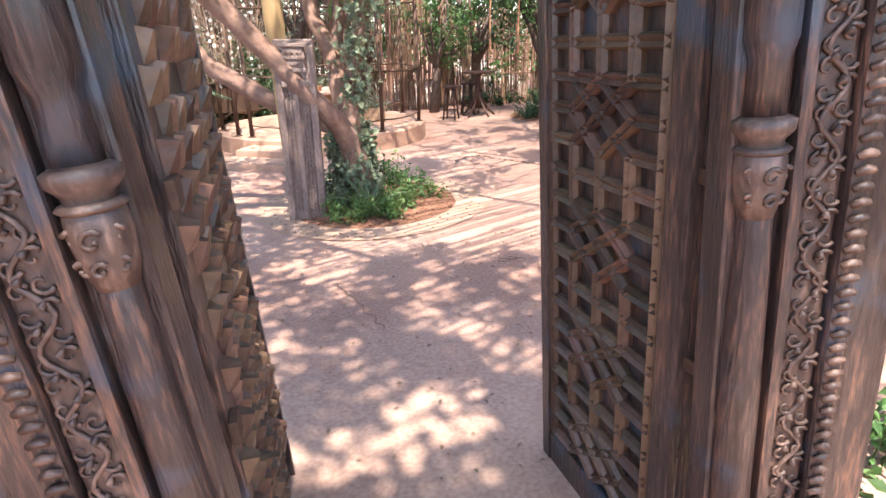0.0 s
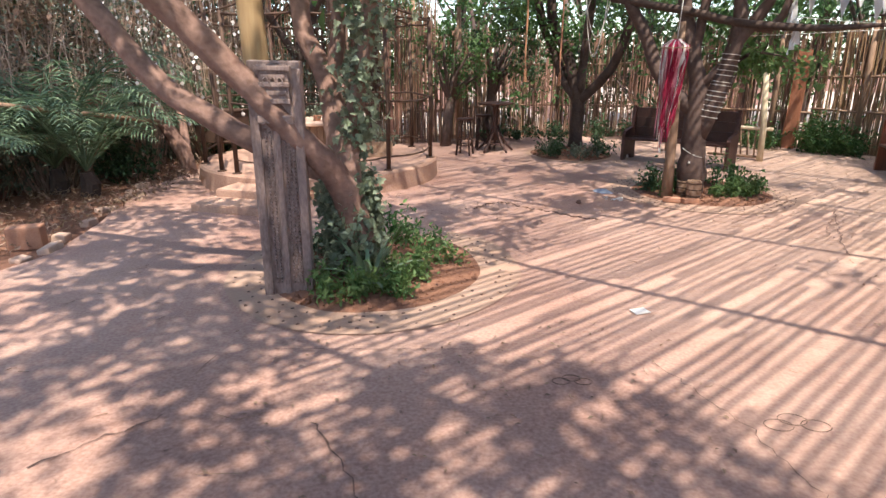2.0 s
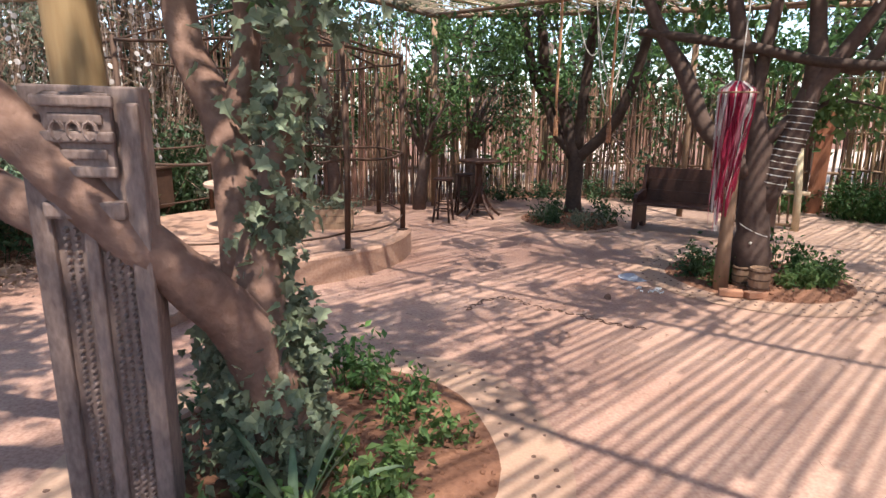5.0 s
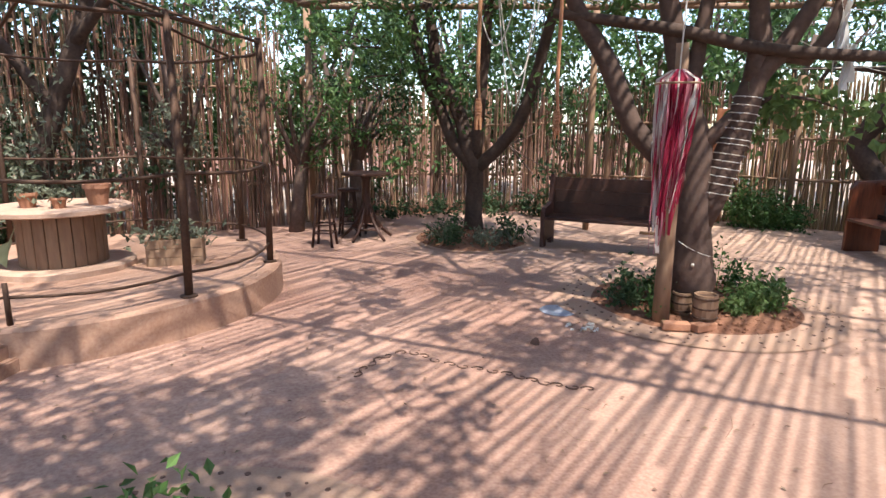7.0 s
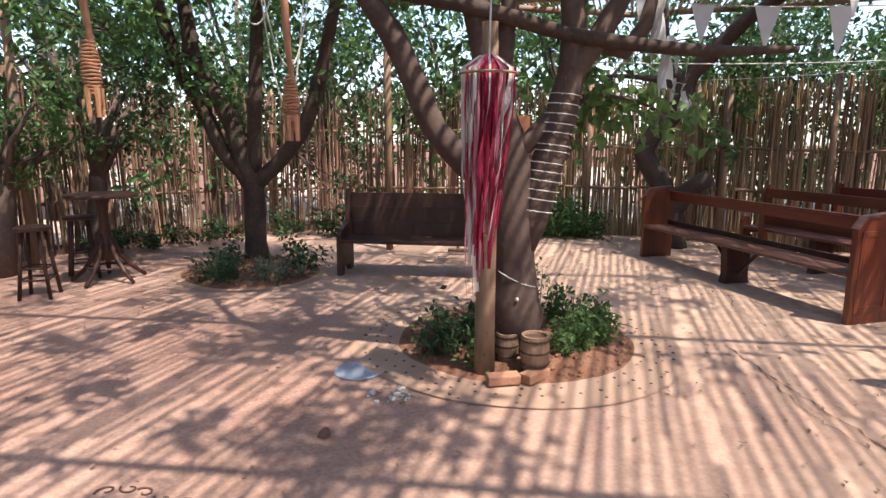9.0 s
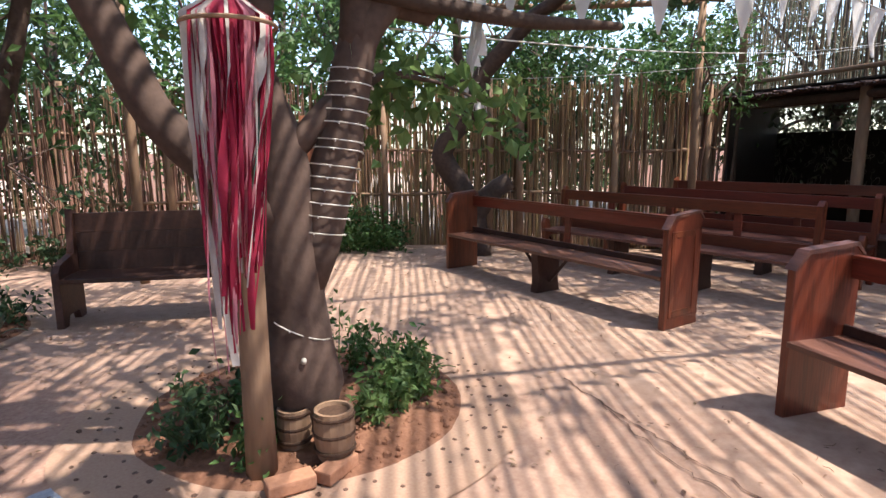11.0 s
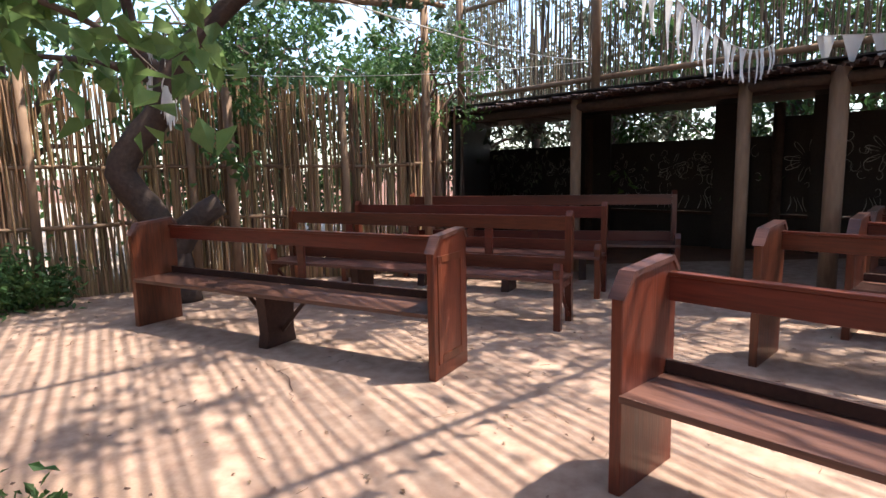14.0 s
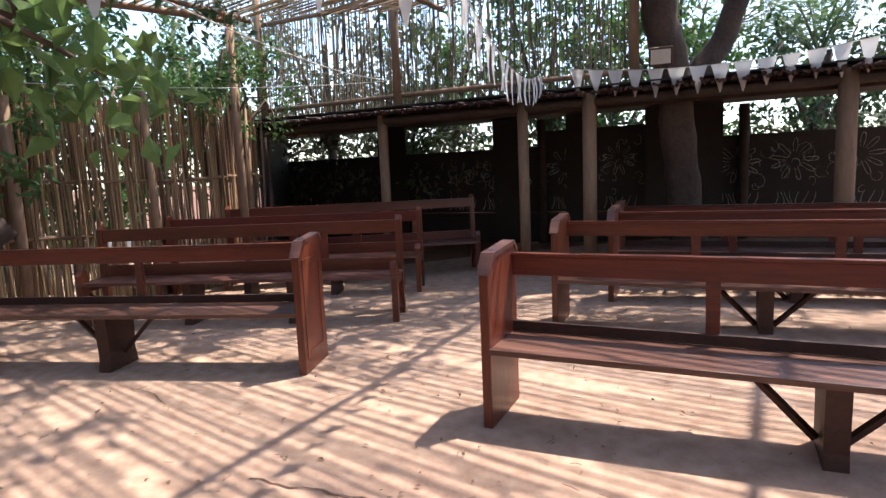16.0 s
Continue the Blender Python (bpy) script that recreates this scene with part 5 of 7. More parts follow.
# ---- gate ----
def gate_frame(name, at, turn, mirror, label):
    """A carved door jamb: stepped mouldings, scroll strip, beaded strip and a half column."""
    ob = thing(name, at, label, "gate", "carved gate", turn=turn)
    s = -1 if mirror else 1
    rng = np.random.default_rng(70 + mirror)

    def strip(nm, x0, x1, d, bev=0.01, z1=2.75, mat=GATEWOOD, lab=""):
        a, b = sorted((s * x0, s * x1))
        return part(nm, boxed((a, -d, -0.02), (b, 0.10, z1), None, bev), mat, ob, lab, world=False)
    strip("inner_post", 0.0, 0.12, 0.0)
    if mirror:
        part("reveal", boxed((-0.10, 0.101, -0.02), (-0.02, 0.14, 2.75), None, 0.01), GATEWOOD, ob, "dark inner face of the jamb", world=False)
    strip("fillet", 0.122, 0.15, 0.03)
    strip("carved_strip", 0.152, 0.235, 0.015, mat=CARVED)
    strip("beaded_strip", 0.237, 0.285, 0.04, 0.014)
    strip("outer_post", 0.287, 0.40, 0.02)
    col = part("half_column", lathed([(0.05, 0.0), (0.046, 0.9), (0.036, 1.34), (0.028, 1.37)], (s * 0.06, -0.012, 0), 14), GATEWOOD, ob, "half column with blue paint worn away", world=False, smooth=True)
    part("capital", lathed([(0.032, 1.33), (0.046, 1.38), (0.053, 1.44), (0.05, 1.475), (0.042, 1.485), (0.042, 1.505), (0.06, 1.525), (0.062, 1.545), (0.042, 1.555)], (s * 0.06, -0.012, 0), 14), CARVED, ob, "carved leaf capital", world=False, smooth=True)
    part("upper_column", lathed([(0.042, 1.555), (0.038, 1.66), (0.05, 1.7), (0.046, 2.7)], (s * 0.06, -0.012, 0), 12), GATEWOOD, ob, world=False, smooth=True)
    for e in (-1, 0, 1):
        for zz, rr0 in ((1.435, 0.021), (1.385, 0.016)):
            pts = []
            for q in range(12):
                w = 0.6 + q * 0.55
                r = rr0 * (1 - q / 14)
                pts.append((s * 0.06 + e * 0.031 + r * math.cos(w) * (1 if e >= 0 else -1), -0.064 + 0.02 * abs(e), zz + r * math.sin(w), 0.0055))
            part("curl", tubed(pts, 5), CARVED, ob, world=False, smooth=True)
    part("collar", lathed([(0.05, 1.478), (0.058, 1.486), (0.05, 1.494)], (s * 0.06, -0.012, 0), 14), CARVED, ob, world=False, smooth=True)
    xc = s * 0.193
    for k in range(108):
        z = 0.3 + (k // 2) * 0.046
        way = 1 if (k + k // 2) % 2 else -1
        pts = []
        for q in range(11):
            w = way * (0.5 + q * 0.56) + rng.normal() * 0.05
            r = 0.021 * (1 - q / 13)
            pts.append((xc + (0.02 if k % 2 else -0.02) + r * math.cos(w), -0.021, z + (0.012 if k % 2 else 0) + r * math.sin(w), 0.0055 - 0.0003 * q))
        part("scroll", tubed(pts, 5), CARVED, ob, world=False, smooth=True)
    vine = [(xc + 0.024 * math.sin(k * math.pi / 4.0), -0.021, 0.27 + k * 0.018, 0.006) for k in range(136)]
    part("vine", tubed(vine, 5), CARVED, ob, world=False, smooth=True)
    for k in range(54):
        z = 0.29 + k * 0.046
        c = xc + 0.012 * (-1) ** k
        part("leaflet", tubed([(c - 0.008, -0.018, z + 0.02, 0.003), (c, -0.03, z + 0.03, 0.009), (c + 0.006, -0.018, z + 0.04, 0.002)], 5), CARVED, ob, world=False, smooth=True)
    xb = s * 0.261
    for k in range(70):
        z = 0.3 + k * 0.034
        part("bead", tubed([(xb - 0.019, -0.043, z, 0.008), (xb, -0.048, z + 0.008, 0.010), (xb + 0.019, -0.043, z + 0.003, 0.008)], 5), CARVED, ob, world=False, smooth=True)
    return ob


jamb_right = gate_frame("gate_jamb", (0.985, 0.53, 0.14), 4.0, False, "carved and painted wooden gate jamb with scrollwork")
jamb_left = gate_frame("gate_jamb", (-0.105, 0.24, 0.14), 12.0, True, "carved weathered wooden gate jamb with scrollwork")


def leaf_studs(ob, width, height, seed, sgn, material):
    """Rows of faceted wooden blocks on a gate leaf."""
    rng = np.random.default_rng(seed)
    row = 0
    z = 0.3
    while z < height - 0.1:
        x = 0.05 + (0.047 if row % 2 else 0) + rng.normal() * 0.006
        while x < width - 0.07:
            if rng.random() > 0.14:
                bm = bmesh.new()
                w, h, d = 0.03 * rng.uniform(0.8, 1.1), 0.042 * rng.uniform(0.8, 1.1), 0.04 * rng.uniform(0.7, 1.15)
                vs = [bm.verts.new(q) for q in ((-w, 0, -h), (w, 0, -h), (w, 0, h), (-w, 0, h), (-w * 0.75, sgn * d, h * 0.75), (w * 0.7, sgn * d * 0.9, h * 0.6), (rng.normal() * 0.006, sgn * d * 0.55, -h * 0.85))]
                for q in ((0, 1, 6), (3, 2, 5, 4), (0, 6, 4, 3), (1, 2, 5, 6), (6, 5, 4), (0, 3, 2, 1)):
                    bm.faces.new([vs[i] for i in q])
                bmesh.ops.recalc_face_normals(bm, faces=bm.faces)
                bm.transform(Matrix.Translation((x + rng.normal() * 0.004, 0.0, z + rng.normal() * 0.005)) @ Matrix.Rotation(rng.normal() * 0.09, 4, "Y"))
                part("stud", bm, material, ob, world=False)
            x += 0.094
        z += 0.074
        row += 1


left_leaf = thing("gate_leaf", (-0.135, 0.40, 0.16), "open gate leaf studded with faceted wooden blocks", "gate", "carved gate", turn=107.5)
part("board", boxed((0.0, 0.0, 0.0), (0.92, 0.045, 2.35), None, 0.006), GATEWOOD, left_leaf, world=False)
for x in (0.88,):
    part("stile", boxed((x, -0.022, 0.0), (x + 0.04, 0.0, 2.35), None, 0.006), GATEWOOD, left_leaf, world=False)
leaf_studs(left_leaf, 0.93, 2.35, 5, -1, GATEBLOCK)
for k in range(4):
    part("hinge", boxed((-0.03, -0.02, 0.3 + k * 0.55), (0.04, 0.0, 0.36 + k * 0.55), None, 0.004), IRON, left_leaf, world=False)

right_leaf = thing("gate_leaf", (1.005, 0.66, 0.17), "open gate leaf with raised star-shaped wooden lattice", "gate", "carved gate", turn=110.0)
RW, RH = 0.80, 2.35
part("board", boxed((0.025, -0.045, 0.0), (RW, 0.0, RH), None, 0.006), GATEWOOD, right_leaf, "dark panelled leaf", world=False)
for x, w in ((0.025, 0.09), (RW - 0.06, 0.06)):
    part("stile", boxed((x, 0.0, 0.0), (x + w, 0.035, RH), None, 0.008), GATEWOOD, right_leaf, "worn blue-black stile", world=False)
part("bottom_rail", boxed((0.10, 0.0, 0.0), (RW - 0.06, 0.03, 0.14), None, 0.008), GATEWOOD, right_leaf, world=False)


def ridge(a, b, w=0.021, d=0.032):
    """A moulded lattice bar with a raised ridge, from a to b on the leaf."""
    bm = bmesh.new()
    A, B = Vector((a[0], 0, a[1])), Vector((b[0], 0, b[1]))
    t = (B - A).normalized()
    s = Vector((-t.z, 0, t.x))
    sect = ((-w, 0.0), (-w, d * 0.5), (-w * 0.62, d), (0, d * 0.62), (w * 0.62, d), (w, d * 0.5), (w, 0.0))
    R = [[bm.verts.new(p + s * u + Vector((0, v, 0))) for u, v in sect] for p in (A, B)]
    for i in range(6):
        bm.faces.new((R[0][i], R[0][i + 1], R[1][i + 1], R[1][i]))
    bm.faces.new(R[0])
    bm.faces.new(R[1][::-1])
    bmesh.ops.recalc_face_normals(bm, faces=bm.faces)
    part("lattice_bar", bm, GATEBLOCK, right_leaf, world=False)


X = [0.14, 0.28, 0.43, 0.58, 0.715]
for z0 in np.arange(0.17, 2.2, 0.4):
    h = 0.2
    for k, (z, on) in enumerate(((z0, 1), (z0 + h, 0))):
        ridge((X[0], z), (X[1], z))
        ridge((X[3], z), (X[4], z))
        ridge((X[0], z + h * 0.5), (X[1] - 0.02, z + h * 0.5))
        ridge((X[3] + 0.02, z + h * 0.5), (X[4], z + h * 0.5))
        if on:
            ridge((X[1], z), (X[3], z + h))
            ridge((X[3], z), (X[1], z + h))
            ridge((X[2], z - 0.02), (X[1] - 0.01, z + h * 0.5))
            ridge((X[2], z - 0.02), (X[3] + 0.01, z + h * 0.5))
            ridge((X[1] - 0.01, z + h * 0.5), (X[2], z + h))
            ridge((X[3] + 0.01, z + h * 0.5), (X[2], z + h))
        else:
            for x in X[1:4]:
                ridge((x, z), (x, z + h))
            ridge((X[1], z), (X[3], z))
            ridge((X[1], z + h * 0.5), (X[3], z + h * 0.5))
ridge((X[0], 0.15), (X[0], RH))
ridge((X[4], 0.15), (X[4], RH))
for k in range(4):
    part("hinge", boxed((-0.05, 0.0, 0.35 + k * 0.5), (0.02, 0.02, 0.39 + k * 0.5), None, 0.004), IRON, right_leaf, world=False)
for k in range(9):
    part("edge_knob", lathed([(0.012, 0.0), (0.018, 0.02), (0.012, 0.04)], (RW + 0.008, 0.0, 0.9 + k * 0.05 + (0.25 if k > 4 else 0)), 8), GATEWOOD, right_leaf, world=False, smooth=True)


# the old gate leans: its head stands out to the west
for ob, deg in ((jamb_left, 5.0), (left_leaf, 4.0), (jamb_right, 4.0), (right_leaf, 2.5)):
    hub = Matrix.Translation(ob.matrix_basis.translation + Vector((0, 0, 1.4)))
    ob.matrix_basis = hub @ Matrix.Rotation(radians(-deg), 4, "Y") @ hub.inverted() @ ob.matrix_basis


# ---- platform with its rail ----
PC, PR, PH = Vector((-2.27, 10.74)), 1.95, 0.3
bm = bmesh.new()
ringv = []
for r, z in ((PR + 0.02, -0.02), (PR + 0.01, PH - 0.03), (PR - 0.02, PH), (PR * 0.6, PH + 0.004), (0.02, PH + 0.004)):
    ringv.append([bm.verts.new((PC.x + r * (1 + 0.006 * noise.noise(Vector((math.cos(w) * 3, math.sin(w) * 3, 1)))) * math.cos(w), PC.y + r * math.sin(w), z)) for w in np.linspace(0, 2 * math.pi, 73)[:-1]])
for A, B in zip(ringv, ringv[1:]):
    for j in range(72):
        bm.faces.new((A[j], A[(j + 1) % 72], B[(j + 1) % 72], B[j]))
platform = solid("platform", bm, PLATFORM, "round raised platform of stained ochre plaster", "platform", kind="structure", smooth=False, at=(PC.x, PC.y, 0))
sd = Vector((-0.26, -0.966))
st = Vector((0.966, -0.26))
for k, (w0, w1, q1) in enumerate(((-0.36, 0.82, 2.88), (-0.31, 0.77, 2.43))):
    q0 = PR - 0.35
    bm = bmesh.new()
    outline = [PC + sd * q0 + st * w0, PC + sd * q0 + st * w1, PC + sd * q1 + st * w1, PC + sd * q1 + st * w0]
    lo = [bm.verts.new((p.x, p.y, -0.02)) for p in outline]
    hi = [bm.verts.new((p.x, p.y, 0.1 * (k + 1))) for p in outline]
    bm.faces.new(hi[::-1])
    for i in range(4):
        bm.faces.new((lo[i], hi[i], hi[(i + 1) % 4], lo[(i + 1) % 4]))
    bmesh.ops.recalc_face_normals(bm, faces=bm.faces)
    bmesh.ops.bevel(bm, geom=list(bm.edges), offset=0.012, segments=2, affect="EDGES")
    solid("step", bm, PLATFORM, "shallow dusty plaster step up to the platform", "step", "platform steps", "structure", at=(outline[3].x, outline[3].y, 0))

rail = thing("railing", (PC.x, PC.y, PH), "rusty pole railing and open frame round the platform", "railing")
angs = [-117, -82, -45, -3, 40, 85, 130, 172, 205, 232]
tops = []
for a in angs:
    w = radians(a)
    x, y = PC.x + 1.86 * math.cos(w), PC.y + 1.86 * math.sin(w)
    hgt = 2.2
    tops.append((x, y))
    if a == -82:
        part("stake", tubed([(x, y, PH, 0.02), (x, y, PH + 0.3, 0.018)], 8, 0.1), IRON, rail, smooth=True)
        continue
    part("post", tubed([(x, y, PH - 0.01, 0.034), (x + 0.015, y, 1.2, 0.031), (x, y, PH + hgt, 0.028)], 8, 0.15), IRON, rail, "rusty brown upright", smooth=True)
    part("foot", lathed([(0.07, 0), (0.07, 0.012), (0.03, 0.02)], (x, y, PH + 0.002), 10), IRON, rail)
for h, r in ((0.2, 0.012), (1.0, 0.016), (2.16, 0.017)):
    for i in range(1, len(angs)):
        if h != 2.16 and angs[i] == 232:
            continue
        a, b = radians(angs[i - 1]), radians(angs[i])
        pts = [(PC.x + 1.86 * math.cos(a + (b - a) * u), PC.y + 1.86 * math.sin(a + (b - a) * u), PH + h - 0.03 * math.sin(math.pi * u), r) for u in np.linspace(0, 1, 6)]
        part("bar", tubed(pts, 6, 0.1), IRON, rail, smooth=True)
for a in (-45, -3, 40, 130, 205):
    w = radians(a)
    part("top_spoke", tubed([(PC.x + 1.86 * math.cos(w), PC.y + 1.86 * math.sin(w), PH + 2.16, 0.016), (PC.x, PC.y, PH + 2.75, 0.016)], 6, 0.1), IRON, rail, smooth=True)

# cable-drum table
SP = (-2.35, 10.75)
spool = thing("drum_table", (*SP, PH), "large wooden cable drum used as a table", "table")
part("top", lathed([(0.60, 0.56), (0.62, 0.57), (0.62, 0.605), (0.6, 0.615)], (*SP, PH), 36), STONE, spool, "sun-bleached round top")
part("base", lathed([(0.62, 0.0), (0.62, 0.055), (0.58, 0.06)], (*SP, PH), 36), STONE, spool)
for k in range(22):
    w = 2 * math.pi * k / 22
    m = Matrix.Translation((SP[0] + 0.36 * math.cos(w), SP[1] + 0.36 * math.sin(w), PH)) @ Matrix.Rotation(w, 4, "Z")
    part("stave", boxed((-0.012, -0.049, 0.058), (0.014, 0.049, 0.562), m, 0.004), POLE, spool)


def flowerpot(x, y, z, r, h, label, plant=None, seed=0, n=120):
    ob = thing("plant_pot", (x, y, z), label, "plant pot", "potted plants")
    part("pot", lathed([(r * 0.68, 0), (r * 0.92, h * 0.8), (r * 1.05, h * 0.8), (r * 1.05, h), (r * 0.9, h), (r * 0.85, h * 0.85)], (x, y, z), 18), CLAY, ob, smooth=False)
    if plant is not None:
        rng = np.random.default_rng(seed)
        P = np.array((x, y, z + h * 1.1)) + rng.normal(size=(n, 3)) * (r * 0.7, r * 0.7, r * 0.5)
        attach("leaves", leaf_mesh("leaves", P, 0.07, plant, rng, 0.5), ob)
    return ob


flowerpot(-2.55, 10.6, PH + 0.615, 0.09, 0.14, "terracotta pot with a grey-leaved plant", SAGE, 1)
flowerpot(-2.25, 10.5, PH + 0.615, 0.07, 0.1, "small pale terracotta pot", SAGE, 2, 60)
flowerpot(-2.0, 10.75, PH + 0.615, 0.12, 0.2, "brown clay pot on the drum", None, 3)
planter = thing("planter_box", (-1.33, 10.75, PH), "weathered wooden planter box with trailing plants", "planter", turn=5)
for y0 in (-0.15, 0.13):
    for k in range(3):
        part("board", boxed((-0.26, y0, 0.0 + 0.09 * k), (0.26, y0 + 0.02, 0.085 + 0.09 * k), None, 0.003), POLE, planter, world=False)
for x0 in (-0.26, 0.24):
    part("end_board", boxed((x0, -0.13, 0.0), (x0 + 0.02, 0.13, 0.265), None, 0.003), POLE, planter, world=False)
part("soil", boxed((-0.24, -0.13, 0.0), (0.24, 0.13, 0.22)), EARTH, planter, world=False)
rng = np.random.default_rng(77)
attach("leaves", leaf_mesh("leaves", np.array((-1.33, 10.75, PH + 0.3)) + rng.normal(size=(240, 3)) * (0.2, 0.1, 0.06), 0.08, SAGE, rng), planter)


# ---- bar table and stools ----
def splay_legs(ob, x, y, spread_top, spread_foot, h, r, n=4, turn=0.4, z=0.0):
    for k in range(n):
        w = turn + 2 * math.pi * k / n
        part("leg", tubed([(x + spread_foot * math.cos(w), y + spread_foot * math.sin(w), z, r), (x + spread_top * math.cos(w), y + spread_top * math.sin(w), z + h, r)], 8, 0.08), DARKWOOD, ob, smooth=True)


def stool(x, y, turn, label):
    ob = thing("bar_stool", (x, y, 0), label, "stool", "bar stools")
    part("seat", lathed([(0.15, 0.0), (0.17, 0.01), (0.17, 0.035), (0.155, 0.045)], (x, y, 0.70), 20), DARKWOOD, ob)
    splay_legs(ob, x, y, 0.11, 0.2, 0.71, 0.019, 4, turn)
    for h, q in ((0.2, 0.178), (0.32, 0.165)):
        for k in range(4):
            a, b = turn + math.pi / 2 * k, turn + math.pi / 2 * (k + 1)
            part("rung", tubed([(x + q * math.cos(a), y + q * math.sin(a), h, 0.011), (x + q * math.cos(b), y + q * math.sin(b), h, 0.011)], 6), DARKWOOD, ob, smooth=True)
    return ob


stool(0.16, 12.95, 0.5, "dark wooden bar stool with round seat")
stool(0.55, 13.75, 0.9, "dark wooden bar stool beside the tall table")
BT = (0.80, 13.4)
bar_table = thing("bar_table", (*BT, 0), "tall dark round pedestal table with splayed feet", "table")
part("tabletop", lathed([(0.36, 0.0), (0.375, 0.01), (0.375, 0.03), (0.36, 0.04)], (*BT, 0.98), 28), DARKWOOD, bar_table)
part("column", lathed([(0.07, 0.25), (0.055, 0.4), (0.075, 0.5), (0.05, 0.7), (0.06, 0.9), (0.1, 0.98)], (*BT, 0), 14), DARKWOOD, bar_table, smooth=True)
for k in range(5):
    w = 0.3 + 2 * math.pi * k / 5
    c, s = math.cos(w), math.sin(w)
    part("foot", tubed(curve_pts([(BT[0] + 0.05 * c, BT[1] + 0.05 * s, 0.55, 0.024), (BT[0] + 0.14 * c, BT[1] + 0.14 * s, 0.3, 0.028), (BT[0] + 0.26 * c, BT[1] + 0.26 * s, 0.14, 0.026), (BT[0] + 0.4 * c, BT[1] + 0.4 * s, 0.02, 0.022)]), 8), DARKWOOD, bar_table, smooth=True)
for k in range(5):
    a, b = 0.3 + 2 * math.pi * k / 5, 0.3 + 2 * math.pi * (k + 1) / 5
    part("stretcher", tubed([(BT[0] + 0.24 * math.cos(a), BT[1] + 0.24 * math.sin(a), 0.17, 0.014), (BT[0] + 0.24 * math.cos(b), BT[1] + 0.24 * math.sin(b), 0.17, 0.014)], 6), DARKWOOD, bar_table, smooth=True)


# ---- ribbon pole, pots, small things round the ribbon tree ----
rp = solid("pole", tubed([(2.98, 8.88, 0.0, 0.08), (2.96, 8.85, 0.5, 0.07), (2.93, 8.8, 1.0, 0.066), (2.9, 8.74, 1.6, 0.055), (2.86, 8.7, 2.3, 0.045)], 10, 0.18), POLE, "rough grey stump-like pole among herbs", "pole", smooth=True, at=(2.98, 8.88, 0))
RC = Vector((2.80, 8.62, 2.06))
ribbons = thing("ribbon_hanging", RC, "hanging bunch of red, pink and white cloth ribbons", "ribbons")
part("hoop", tubed([(RC.x + 0.17 * math.cos(w), RC.y + 0.17 * math.sin(w), RC.z - 0.07, 0.008) for w in np.linspace(0, 6.283, 22)], 6), POLE, ribbons)
part("cord", tubed([(RC.x, RC.y, RC.z, 0.006), (RC.x + 0.05, RC.y + 0.05, 2.85, 0.006)], 5), WIRE, ribbons)
COLS = {"red": (0.42, 0.03, 0.075), "crimson": (0.30, 0.015, 0.05), "pink": (0.66, 0.25, 0.31), "white": (0.72, 0.66, 0.62), "cream": (0.6, 0.48, 0.4), "brown": (0.2, 0.09, 0.06), "green": (0.05, 0.12, 0.1)}
RIB = {c: surface(c + "_ribbon", tuple(q * 0.7 for q in v), v, 8, 120, 0.8, 0.2, trans=0.25) for c, v in COLS.items()}
rng = np.random.default_rng(91)
pick = ["red", "crimson", "pink", "white", "red", "cream", "pink", "brown", "white", "pink", "cream", "crimson"]
for k in range(230):
    w = rng.uniform(0, 2 * math.pi)
    r = 0.155 * math.sqrt(rng.random())
    core = math.cos(w + 1.9)
    col = pick[rng.integers(len(pick))]
    if core > 0.1 and rng.random() < 0.6:
        col = ("red", "crimson", "pink", "red")[rng.integers(4)]
    west = math.cos(w - 2.6) > 0.6 and r > 0.1
    col = "white" if west and rng.random() < 0.45 else "green" if k in (5, 60) else col
    wd = rng.uniform(0.003, 0.015) * (1.9 if col in ("white", "pink", "red") and rng.random() < 0.18 else 1)
    tail = max(0.0, math.cos(w - 3.6))
    length = rng.uniform(0.35, 0.95) + 0.45 * tail * rng.random() + (0.25 if rng.random() < 0.12 else 0)
    bm = bmesh.new()
    tw, prev = rng.uniform(0, 3), None
    curl, sway = rng.uniform(0.004, 0.03), rng.normal() * 0.02
    for i in range(13):
        u = i / 12
        z = RC.z + 0.035 - (0.11 * min(1, u * 10) + length * max(0, u - 0.1) / 0.9) + 0.035 * math.sin(math.pi * min(1, u * 10)) * (r / 0.155)
        rr = r * min(1.0, 0.25 + u * 9) * (1 - 0.45 * u * u)
        x = RC.x + rr * math.cos(w) + curl * math.sin(7 * u + k) * u + sway * u - 0.035 * u
        y = RC.y + rr * math.sin(w) + curl * math.cos(6 * u + k) * u
        a = tw + 1.6 * math.sin(5 * u + k)
        q3 = Vector((math.cos(a), math.sin(a), 0)) * wd * (1 - 0.35 * u)
        now = (bm.verts.new(Vector((x, y, z)) - q3), bm.verts.new(Vector((x, y, z)) + Vector((-q3.y, q3.x, 0)) * 0.4), bm.verts.new(Vector((x, y, z)) + q3))
        if prev:
            bm.faces.new((prev[0], prev[1], now[1], now[0]))
            bm.faces.new((prev[1], prev[2], now[2], now[1]))
        prev = now
    part("ribbon", bm, RIB[col], ribbons, col + " cloth ribbon", smooth=True)

